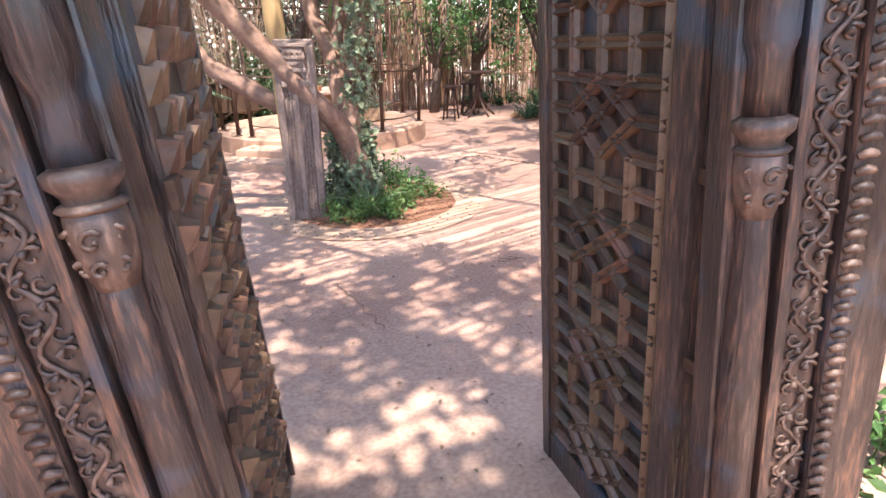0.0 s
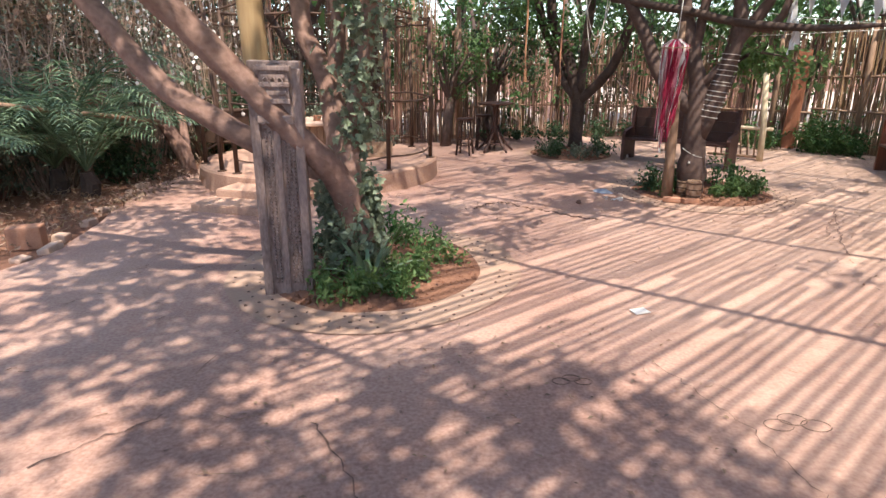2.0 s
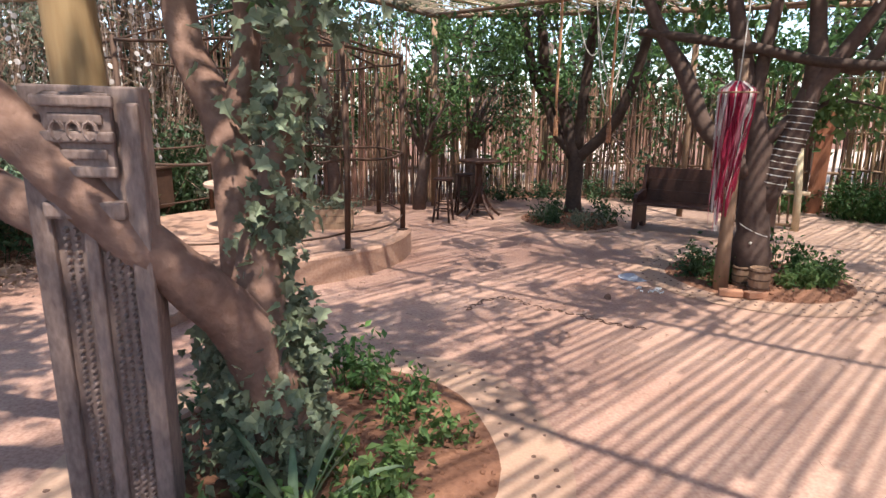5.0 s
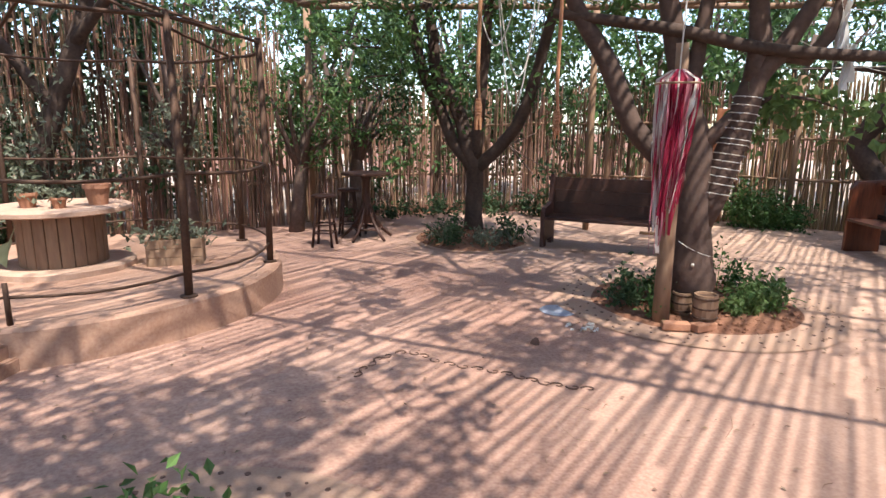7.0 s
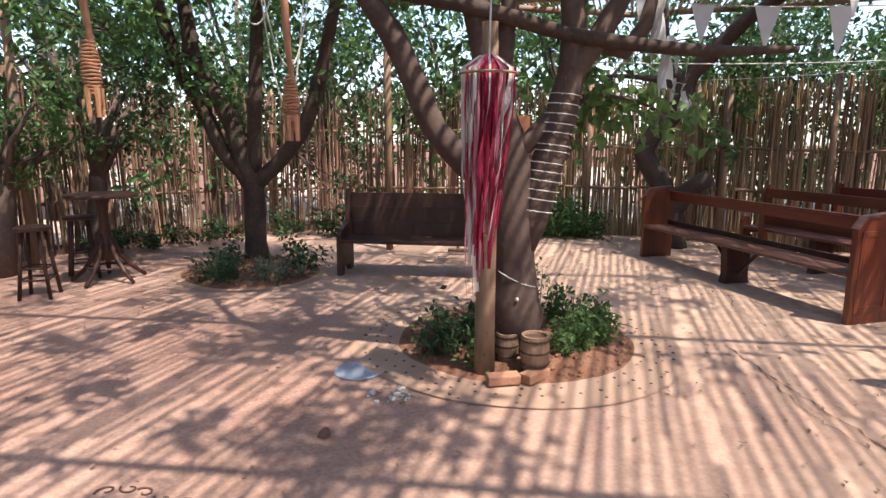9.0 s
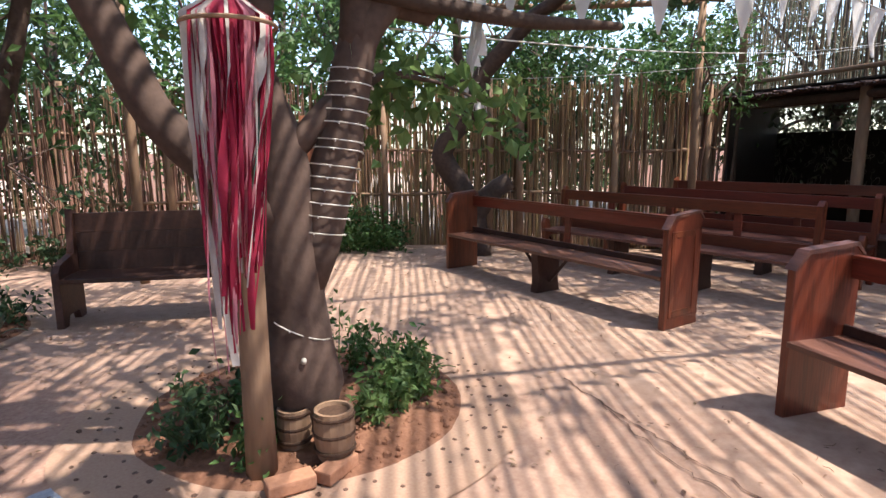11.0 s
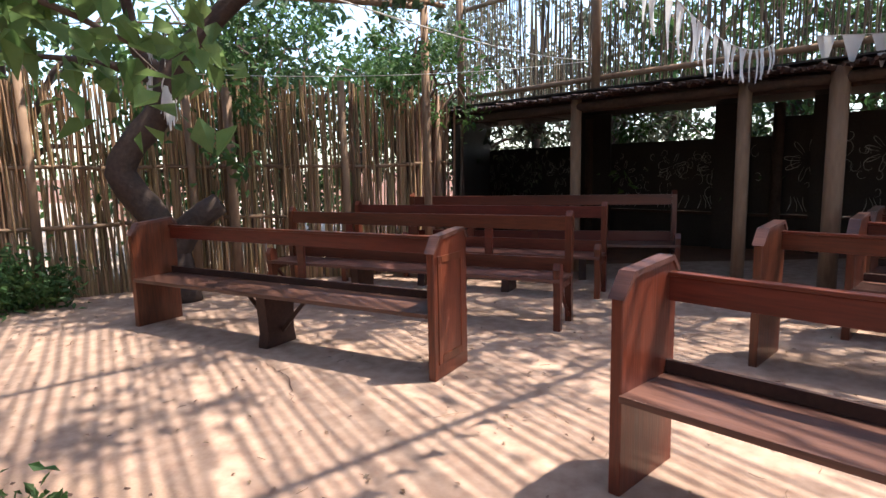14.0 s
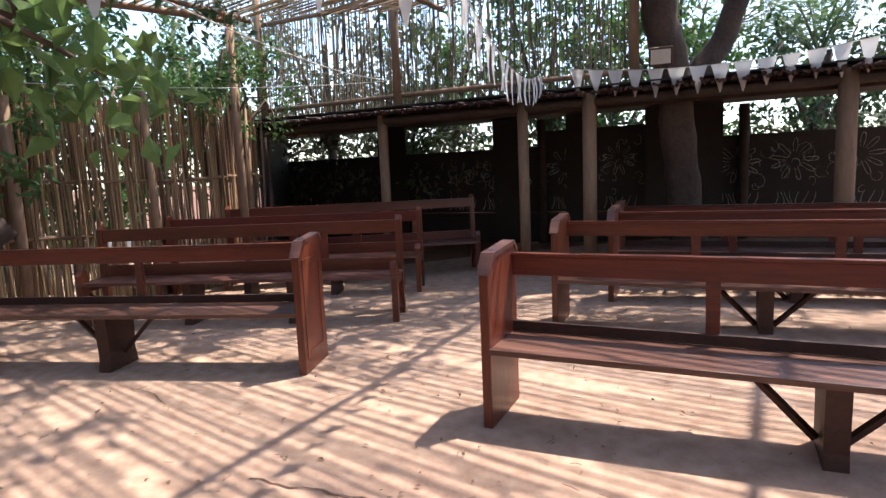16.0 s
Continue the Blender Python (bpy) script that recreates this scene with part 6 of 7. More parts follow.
for x, y, r, h, n, lab in ((3.26, 8.68, 0.1, 0.24, 3, "small staved clay-brown barrel pot on a brick"), (3.2, 8.92, 0.085, 0.2, 2, "small dark barrel pot")):
    ob = thing("barrel_pot", (x, y, 0.06), lab, "pot", "barrel pots")
    part("body", lathed([(r * 0.85, 0), (r * 1.02, h * 0.45), (r * 0.95, h), (r * 0.8, h), (r * 0.75, h * 0.8)], (x, y, 0.065), 18), POLE, ob, smooth=False)
    for q in (0.15, 0.5, 0.85):
        part("hoop", lathed([(r * 1.03, 0), (r * 1.05, 0.008), (r * 1.03, 0.016)], (x, y, 0.065 + h * q), 18), IRON, ob)
tap = thing("garden_tap", (3.27, 8.86, 0.1), "bent metal water pipe with a tap", "tap")
part("pipe", tubed(curve_pts([(3.27, 8.9, 0.05, 0.014), (3.28, 8.9, 0.45, 0.014), (3.25, 8.86, 0.55, 0.014), (3.2, 8.82, 0.52, 0.014)], 0.04), 8), WIRE, tap, smooth=True)
part("handle", boxed((3.22, 8.85, 0.56), (3.27, 8.89, 0.575)), IRON, tap)
for x, y, a in ((3.2, 8.6, 12), (2.98, 8.66, -20)):
    solid("brick", boxed((-0.11, -0.05, 0), (0.11, 0.05, 0.065), pose(x, y, 0.02, 0, 0, a), 0.01), CLAY, "loose weathered brick edging the bed", "brick", "loose bricks", at=(x, y, 0.02))

# ---- limbs and lines overhead ----
hang = solid("branch_beam", tubed(curve_pts([nearer(q) for q in ((2.6, 10.85, 3.0, 0.055), (3.39, 10.25, 2.81, 0.066), (3.9, 9.95, 2.68, 0.07), (4.46, 9.62, 2.51, 0.066), (5.4, 9.1, 2.4, 0.055), (6.2, 8.7, 2.42, 0.03))]), 10, 0.12), BARK_DARK, "dark horizontal branch laid across the tree's forks", "branch", smooth=True, at=nearer((4.46, 9.62, 2.51)))


def bunting(a, b, sag, n, size, label, seed, long_until=0.0, first=0.0):
    rng = np.random.default_rng(seed)
    a, b = Vector(a), Vector(b)

    def at(u):
        p = a.lerp(b, u)
        p.z -= sag * 4 * u * (1 - u)
        return p
    ob = thing("bunting", at(0.5), label, "bunting", "white bunting")
    part("string", tubed([(*at(u), 0.004) for u in np.linspace(0, 1, 24)], 5), WIRE, ob, smooth=True)
    for k in range(n):
        u = first + (1 - first) * (k + 0.5) / n
        p, d = at(u), (at(min(1, u + 0.01)) - at(max(0, u - 0.01))).normalized()
        side = Vector((-d.y, d.x, 0))
        w, h = size * rng.uniform(0.9, 1.1), size * rng.uniform(1.7, 2.1)
        bm = bmesh.new()
        rows = []
        curl = rng.uniform(-0.5, 0.5)
        for i in range(5):
            v = i / 4
            ww = w * 0.5 * (1 - v) + 0.006
            q = p - Vector((0, 0, h * v)) + side * (0.05 * curl * math.sin(3 * v))
            rows.append([bm.verts.new(q + d * ww * e + side * 0.02 * curl * e * e * (1 + v)) for e in (-1, -0.33, 0.33, 1)])
        for A, B in zip(rows, rows[1:]):
            for j in range(3):
                bm.faces.new((A[j], A[j + 1], B[j + 1], B[j]))
        part("pennant", bm, CLOTH, ob, "white triangular cloth pennant", smooth=True)
    return ob


bunting((4.55, 9.3, 2.75), (5.3, 7.25, 2.42), 0.05, 5, 0.15, "string of white cloth pennants tied to the tree", 1)
bunting((3.4, 8.0, 2.95), (9.5, 5.35, 2.6), 0.5, 30, 0.14, "long sagging string of white cloth pennants", 2)
bunting((9.2, 5.1, 2.6), (6.95, 1.75, 2.75), 0.2, 18, 0.165, "string of white triangular pennants along the shelter", 3)
strings = thing("light_string", (7, 9, 2.6), "thin pale cables strung between tree and shelter", "cable")
for a, b, sg in (((3.66, 8.75, 2.13), (10.6, 7.2, 2.75), 0.12), ((8.4, 11.6, 2.5), (10.75, 7.15, 2.75), 0.1), ((3.7, 8.7, 2.42), (8.4, 11.6, 2.45), 0.08)):
    pts = [(*(Vector(a).lerp(Vector(b), u) - Vector((0, 0, sg * 4 * u * (1 - u)))), 0.0045) for u in np.linspace(0, 1, 16)]
    part("cable", tubed(pts, 5), WIRE, strings, smooth=True)
for i, (x, y, zt, zb) in enumerate(((4.05, 8.5, 2.62, 2.1), (8.28, 11.7, 2.9, 2.0), (4.1, 8.46, 2.3, 1.9))):
    rng = np.random.default_rng(50 + i)
    ob = thing("cloth_streamer", (x, y, zb), "white cloth strip hanging from a branch", "cloth", "hanging cloths")
    for k in range(3):
        bm, prev = bmesh.new(), None
        for j in range(9):
            u = j / 8
            z = zt + (zb - zt) * u * (1 - 0.15 * k)
            a = 0.5 + 0.9 * math.sin(3 * u + k)
            wd = 0.04 * (0.7 + 0.5 * math.sin(math.pi * u))
            s = Vector((math.cos(a), math.sin(a), 0)) * wd
            c = Vector((x + 0.02 * math.sin(5 * u + k) + 0.03 * k, y, z))
            now = (bm.verts.new(c - s), bm.verts.new(c + s))
            if prev:
                bm.faces.new((prev[0], prev[1], now[1], now[0]))
            prev = now
        part("strip", bm, CLOTH, ob, smooth=True)

# floodlight on the shelter
FL = Vector((8.55, 4.25, 2.62))
flood = thing("floodlight", FL, "flat grey floodlight on a bracket above the shelter", "lamp")
fm = Matrix.Translation(FL) @ Matrix.Rotation(radians(62), 4, "Z") @ Matrix.Rotation(radians(-18), 4, "X")
part("housing", boxed((-0.13, 0.0, -0.1), (0.13, 0.07, 0.1), fm, 0.01), IRON, flood)
part("lens", boxed((-0.105, 0.071, -0.078), (0.105, 0.078, 0.078), fm, 0.003), WIRE, flood, "pale frosted lens")
part("bracket", tubed([(FL.x + 0.02, FL.y, FL.z - 0.08, 0.02), (FL.x + 0.2, FL.y - 0.1, FL.z - 0.2, 0.02)], 6), IRON, flood)


# ---- greenery beyond and round the court ----
def far_tree(x, y, h, r, n, size, material, bark, seed, label, low=0.35, name="tree"):
    rng = np.random.default_rng(seed)
    ob = thing(name, (x, y, 0), label, "tree", "trees beyond the fence")
    lean = rng.normal(size=2) * 0.3
    part("trunk", tubed(curve_pts([(x, y, -0.1, 0.13), (x + lean[0] * 0.4, y + lean[1] * 0.4, h * 0.35, 0.1), (x + lean[0], y + lean[1], h * 0.75, 0.05)], 0.4), 8, 0.12), bark, ob, smooth=True)
    cs = []
    for k in range(9):
        w, q = rng.uniform(0, 6.3), r * rng.uniform(0.3, 0.9)
        c = (x + lean[0] * 0.7 + q * math.cos(w), y + lean[1] * 0.7 + q * math.sin(w), h * rng.uniform(low, 0.95))
        cs.append(c)
        part("limb", tubed([(x + lean[0] * 0.4, y + lean[1] * 0.4, h * 0.33, 0.06), ((x + c[0]) / 2, (y + c[1]) / 2, (h * 0.4 + c[2]) / 2, 0.04), (*c, 0.015)], 6, 0.1), bark, ob, smooth=True)
    crown(ob, rng, cs, n, r * 0.36, size, material, bark=bark)
    return ob


FAR = [(-1.2, 16.8, 4.2, 1.8), (0.6, 18.2, 4.6, 2.0), (2.9, 18.6, 4.8, 2.1), (5.0, 18.0, 4.6, 2.0), (7.2, 16.2, 4.4, 1.9), (9.0, 14.8, 4.6, 1.9), (10.6, 12.9, 3.7, 1.7), (12.0, 12.0, 3.7, 1.7), (14.2, 12.0, 4.2, 1.8), (4.0, 20.5, 6.5, 2.8), (9.5, 18, 6.5, 2.8), (13.5, 13.8, 6.0, 2.6), (0.0, 20.5, 6, 2.6)]
for i, (x, y, h, r) in enumerate(FAR):
    far_tree(x, y, h, r, 2300 if i in (5, 6, 7) else 4800 if i in (2, 3, 4) else 3300 if i < 9 else 2400, 0.15 if i < 9 else 0.24, (LEAF, LEAF_DARK, LEAF, LEAF_DARK)[i % 4], BARK_GREY, 500 + i, "leafy green tree rising behind the cane fence", 0.24)
for i, (x, y, h, r) in enumerate([(16.5, 6.5, 4.6, 2.2), (15.0, 2.0, 4.8, 2.2), (13.0, -1.5, 4.6, 2.0), (17.5, 10.0, 5.0, 2.2), (15.9, 5.4, 6.0, 1.9), (14.6, 3.6, 5.8, 1.8), (16.6, 8.2, 6.0, 1.9), (13.4, 1.2, 5.8, 1.8)]):
    far_tree(x, y, h, r, 3200, 0.17, (SAGE, LEAF, LEAF_DARK)[i % 3], BARK_GREY, 540 + i, "thin-leaved tree behind the shelter")

# leafy growth inside the fence by the platform
for i, (x, y, h, r, n) in enumerate([(-0.3, 14.3, 2.9, 0.9, 1500), (0.7, 15.2, 3.0, 0.8, 1000), (-1.8, 13.9, 3.4, 1.0, 1300)]):
    far_tree(x, y, h, r, n, 0.09, (LEAF, LEAF_DARK, SAGE)[i], BARK_GREY, 560 + i, "slender leafy tree in front of the cane fence", 0.4)
for i, (x, y, h, r, n) in enumerate([(10.5, 11.9, 3.6, 1.0, 2600), (11.5, 10.0, 3.6, 1.0, 2600)]):
    far_tree(x, y, h, r, n, 0.1, LEAF, BARK_GREY, 570 + i, "leafy tree hanging over the cane fence", 0.66)


# dry thicket and palm on the west side
def thicket(x, y, r, h, n, seed, label, leaves=SAGE, m=260):
    rng = np.random.default_rng(seed)
    ob = thing("thicket", (x, y, 0), label, "bush", "dry bushes", "stuff")
    bm = bmesh.new()
    tips = []
    for k in range(n):
        w, q = rng.uniform(0, 6.3), r * math.sqrt(rng.random())
        a = np.array((x + 0.5 * q * math.cos(w), y + 0.5 * q * math.sin(w), -0.05))
        b = np.array((x + 1.2 * q * math.cos(w), y + 1.2 * q * math.sin(w), h * rng.uniform(0.4, 1.0)))
        mid = (a + b) / 2 + rng.normal(size=3) * 0.15
        tube(bm, [(*a, 0.014), (*mid, 0.01), (*b, 0.004)], 4)
        for s in range(3):
            c = mid + (b - mid) * rng.random()
            e = c + rng.normal(size=3) * 0.28
            tube(bm, [(*c, 0.006), (*e, 0.002)], 3)
            tips.append(e)
        tips.append(b)
    part("branches", bm, STRAW, ob, "bare grey-brown twigs")
    P = clump_points(rng, tips, m, 0.14)
    P[:, 2] = np.maximum(P[:, 2], 0.05)
    attach("leaves", leaf_mesh("leaves", P, 0.075, leaves, rng, 0.5), ob)
    return ob


for i, (x, y, r, h, n, lv, m) in enumerate([
    (-6.3, 9.6, 1.0, 2.6, 60, SAGE, 900), (-7.5, 8.0, 1.2, 3.0, 60, DRYLEAF, 700), (-5.8, 11.2, 1.0, 2.6, 60, SAGE, 900),
    (-8.5, 10.0, 1.4, 3.4, 60, DRYLEAF, 600), (-9.5, 7.0, 1.5, 3.2, 50, SAGE, 700), (-7.0, 12.4, 1.2, 3.0, 50, LEAF_DARK, 900),
    (-4.9, 12.6, 0.9, 2.2, 50, LEAF_DARK, 900), (-10.5, 12.0, 1.6, 4.0, 50, SAGE, 700), (-8.0, 5.0, 1.2, 2.2, 50, LEAF_DARK, 900), (-6.0, 6.2, 0.6, 0.7, 40, DRYLEAF, 300),
    (-3.8, 14.0, 0.9, 2.0, 40, LEAF_DARK, 700), (-6.4, 13.9, 1.2, 3.2, 50, SAGE, 700), (-7.0, 11.4, 1.6, 4.2, 260, DRYLEAF, 1500), (-5.2, 12.9, 1.3, 3.8, 220, DRYLEAF, 1200), (-8.8, 9.4, 1.6, 4.0, 240, DRYLEAF, 1500), (-9.0, 12.6, 1.8, 4.8, 240, SAGE, 1500)]):
    thicket(x, y, r, h, n, 600 + i, "dry tangled bush with dusty leaves", lv, m)


def frond_palm(x, y, seed, n, length, label, high=0.0):
    rng = np.random.default_rng(seed)
    ob = thing("palm", (x, y, 0), label, "palm")
    part("stump", tubed([(x, y, -0.05, 0.13), (x + 0.03, y, 0.16 + high / 2, 0.12), (x, y, 0.33 + high, 0.09)], 10, 0.3), BARK_DARK, ob)
    for k in range(n):
        a, L = 2.4 * k + rng.normal() * 0.2, length * rng.uniform(0.75, 1.1)
        rise = rng.uniform(0.9, 2.1)
        C = [np.array((x + L * u * math.cos(a) * 0.9, y + L * u * math.sin(a) * 0.9, 0.35 + high + L * (rise * u - rise * 0.75 * u * u))) for u in np.linspace(0, 1, 14)]
        bm = bmesh.new()
        tube(bm, [(*c, 0.014 * (1.1 - i / 14)) for i, c in enumerate(C)], 5)
        side = np.array((-math.sin(a), math.cos(a), 0))
        for i in range(2, 14):
            for sg in (-1, 1):
                for j in (0, 0.5):
                    c = C[i] if j == 0 else (C[i] + C[i - 1]) / 2
                    t = (C[i] - C[i - 1]) / np.linalg.norm(C[i] - C[i - 1])
                    l = 0.34 * math.sin(math.pi * min(1, (i - j + 1) / 14)) + 0.08
                    e = c + (sg * side * 0.75 + t * 0.6 + np.array((0, 0, -0.25 + 0.1 * rng.normal()))) * l
                    m = (c + e) / 2 + np.array((0, 0, 0.02))
                    o = t * 0.016
                    vs = [bm.verts.new(q) for q in (c, m - o, e, m + o)]
                    bm.faces.new(vs)
        part("frond", bm, PALM, ob)
    return ob


frond_palm(12.2, -0.9, 12, 26, 2.6, "tall palm with dusty grey-green fronds beyond the shelter", 2.9)
frond_palm(-5.9, 9.2, 7, 28, 2.4, "low feathery palm with dusty green fronds")
frond_palm(-5.3, 9.0, 9, 26, 2.0, "low feathery palm with dusty green fronds")
frond_palm(-6.5, 10.0, 10, 26, 2.5, "low feathery palm with dusty green fronds")
frond_palm(-6.2, 7.6, 8, 20, 1.7, "low feathery palm with dusty green fronds")

leaning = tree("tree", (-4.62, 10.75, 0), "slanting reddish tree stem at the edge of the path", [
    [(-4.62, 10.75, -0.03, 0.15), (-4.66, 10.73, 0.3, 0.13), (-4.95, 10.7, 0.9, 0.12), (-5.35, 10.65, 1.75, 0.11), (-5.8, 10.6, 2.7, 0.09), (-6.2, 10.5, 3.8, 0.05)],
    [(-4.64, 10.74, 0.2, 0.09), (-4.7, 10.9, 0.7, 0.07), (-4.9, 11.2, 1.3, 0.05), (-5.2, 11.6, 2.2, 0.03)],
], BARK)
rng = np.random.default_rng(66)
crown(leaning, rng, [(-6.2, 10.5, 3.8), (-5.8, 10.7, 3.3), (-5.2, 11.6, 2.4), (-6.6, 10.3, 3.4)], 2200, 0.5, 0.09, SAGE, bark=BARK)
solid("pole", tubed([(-4.2, 9.4, 1.0, 0.03), (-5.6, 8.0, 1.35, 0.035), (-7.4, 6.2, 1.9, 0.035)], 8, 0.15), POLE, "fallen pale branch slanting through the palms", "branch", smooth=True, at=(-5.6, 8.0, 1.3))

# kerb stones and litter along the path's west edge
rng = np.random.default_rng(12)
for k in range(20):
    y = 4.2 + k * 0.36
    x = left_edge(y) - 0.14 + rng.normal() * 0.03
    if rng.random() < 0.25:
        continue
    l, w, h = rng.uniform(0.08, 0.15), rng.uniform(0.04, 0.07), rng.uniform(0.05, 0.1)
    m = pose(x, y, gz(y) - 0.04, rng.normal() * 4, rng.normal() * 4, 90 + rng.normal() * 12)
    solid("kerb_stone", boxed((-l, -w, 0), (l, w, h), m, 0.02), STONE, "rough ochre kerb stone half sunk in earth", "stone", "kerb stones", at=(x, y, gz(y)))
solid("brick_block", boxed((-0.16, -0.1, 0), (0.16, 0.1, 0.24), pose(-4.35, 6.45, 0.0, 0, 0, 20), 0.02), CLAY, "square ochre block beside the path", "block", at=(-4.35, 6.45, 0.0))
bm = bmesh.new()
for k in range(1500):
    x, y = -4.3 - abs(rng.normal()) * 1.3, rng.uniform(1, 13)
    a, L = rng.uniform(0, 6.3), rng.uniform(0.04, 0.16)
    z = gz(y) + rng.uniform(0.0, 0.04)
    tube(bm, [(x, y, z, 0.004), (x + L * math.cos(a), y + L * math.sin(a), z + rng.uniform(0, 0.05), 0.002)], 3)
solid("litter", bm, STRAW, "dry twigs and leaf litter on the earth", "litter", kind="stuff")
P = np.stack([-4.2 - np.abs(rng.normal(size=2600)) * 1.4, rng.uniform(1, 13, 2600), rng.uniform(0.05, 0.11, 2600)], 1)
tagged(new("leaf_litter", leaf_mesh("leaf_litter", P, 0.06, DRYLEAF, rng, 0.6)), "dry fallen leaves on the earth", "leaves", kind="stuff")

# twigs, bits and cracks on the paving
bm = bmesh.new()
for k in range(420):
    x, y = rng.uniform(-3.5, 8.5), rng.uniform(1.5, 12.5)
    a, L, z = rng.uniform(0, 6.3), rng.uniform(0.01, 0.05) * (3 if rng.random() < 0.06 else 1), 0.012
    b = a + rng.normal() * 0.6
    tube(bm, [(x, y, gz(y) + z, 0.0022), (x + L * math.cos(a), y + L * math.sin(a), gz(y) + z, 0.002), (x + L * (math.cos(a) + math.cos(b)), y + L * (math.sin(a) + math.sin(b)), gz(y) + z, 0.0014)], 3)
solid("twig_litter", bm, POLE, "scattered twigs and bits on the paving", "twigs", kind="stuff")
rng = np.random.default_rng(18)


def crack(pts, w, wobble=0.03):
    bm = bmesh.new()
    P = []
    for a, b in zip(pts, pts[1:]):
        n = max(2, int(math.hypot(b[0] - a[0], b[1] - a[1]) / 0.05))
        P += [(a[0] + (b[0] - a[0]) * i / n + rng.normal() * wobble * 0.4, a[1] + (b[1] - a[1]) * i / n + rng.normal() * wobble * 0.4) for i in range(n)]
    prev = None
    for i, (x, y) in enumerate(P[:-1]):
        t = Vector((P[i + 1][0] - x, P[i + 1][1] - y)).normalized()
        ww = w * rng.uniform(0.3, 1.2)
        z = gz(y) + 0.0085
        now = (bm.verts.new((x - t.y * ww, y + t.x * ww, z)), bm.verts.new((x + t.y * ww, y - t.x * ww, z)))
        if prev:
            bm.faces.new((prev[0], prev[1], now[1], now[0]))
        prev = now
    solid("crack", bm, PEBBLE, "thin dark crack in the concrete paving", "crack", "paving cracks", "structure")


crack([(4.95, 8.35), (4.7, 7.9), (4.45, 7.4), (4.2, 6.95), (3.9, 6.3)], 0.006)
crack([(4.75, 8.0), (4.3, 7.4), (4.1, 6.9)], 0.004)
crack([(-0.55, 3.3), (-0.2, 2.75), (0.0, 2.4)], 0.005)
crack([(-1.7, 2.9), (-1.25, 3.4)], 0.006)
crack([(-1.0, 4.1), (0.4, 4.15), (0.55, 4.1)], 0.003, 0.01)
crack([(1.35, 4.0), (1.6, 3.3), (1.7, 2.6)], 0.003)
chain = thing("scroll_inlay", (1.2, 8.15, 0.0), "chain of thin dark scrolls set in the paving", "inlay")
trail = curve_pts([(0.3, 8.25, 0, 1), (0.52, 8.55, 0, 1), (0.74, 8.62, 0, 1), (0.95, 8.36, 0, 1), (1.3, 8.12, 0, 1), (1.56, 7.88, 0, 1), (1.82, 7.74, 0, 1)], 0.085)
for k, (p, q) in enumerate(zip(trail, trail[1:])):
    t = Vector((q[0] - p[0], q[1] - p[1])).normalized()
    sg = 1 if k % 2 else -1
    pts = []
    for j in range(12):
        w = j * 0.5
        rr = 0.05 * (1 - j / 15)
        u, v0 = 0.05 - rr * math.cos(w), sg * rr * math.sin(w) * 0.8
        x, y = p[0] + t.x * u - t.y * v0, p[1] + t.y * u + t.x * v0
        pts.append((x, y, gz(y) + 0.007, 0.0062 - 0.0003 * j))
    part("scroll", tubed(pts, 5), PEBBLE, chain)
crack([(6.6, 9.6), (6.3, 9.2), (5.8, 8.9)], 0.004)

# inlays and small things on the paving
solid("inlay_disc", lathed([(0.175, 0.0), (0.175, 0.004)], (2.25, 9.38, 0.006), 28), surface("blue_grey_disc", (0.2, 0.22, 0.27), (0.42, 0.44, 0.5), 5, 60, 0.6, 0.2), "blue-grey round disc set in the paving", "inlay", at=(2.25, 9.38, 0))
inl = thing("pebble_inlay", (2.27, 8.91, 0.0), "round inlay of pale broken pebbles in the paving", "inlay")
for k in range(34):
    w, q = rng.uniform(0, 6.3), 0.14 * math.sqrt(rng.random())
    x, y, s = 2.27 + q * math.cos(w), 8.91 + q * math.sin(w), rng.uniform(0.012, 0.026)
    part("pebble", tubed([(x, y, 0.004, s), (x, y, 0.013, s * 0.8)], 6, 0.5), CLOTH if k % 3 else STONE, inl)
solid("paper_scrap", boxed((-0.06, -0.045, 0), (0.06, 0.045, 0.006), pose(1.49, 4.82, gz(4.82) + 0.01, 0, 0, 20)), CLOTH, "small white card lying on the paving", "paper", at=(1.49, 4.82, 0.07))
solid("stone", tubed([(1.72, 8.6, 0.0, 0.035), (1.73, 8.6, 0.03, 0.03), (1.74, 8.61, 0.05, 0.012)], 8, 0.4), PEBBLE, "small dark stone on the paving", "stone", at=(1.72, 8.6, 0))
for i, (x, y, r) in enumerate(((1.75, 3.35, 0.1), (0.75, 3.75, 0.07))):
    bm = bmesh.new()
    for q in range(3):
        tube(bm, [(x + q * r * 0.9 + r * 0.7 * math.cos(w), y + r * 0.5 * (q % 2) + r * 0.5 * math.sin(w), gz(y) + 0.009, 0.0018) for w in np.linspace(0, 6.0, 14)], 4)
    solid("wire_loop", bm, IRON, "loose loop of dark wire on the paving", "wire", at=(x, y, gz(y)))

# aloe and herbs beside the gate
spiky(1.75, 0.95, 0.32, 13, 0.02, LEAF_LIGHT, 45, "bright green aloe-like plant beside the gate", z=0.14)
for i, (x, y) in enumerate(((2.1, 1.4), (2.4, 0.6), (2.0, 2.3))):
    herb(x, y, 0.35, 0.5, 420, 0.08, LEAF, 395 + i, "green shrub beside the gate", "shrub", z=0.12)

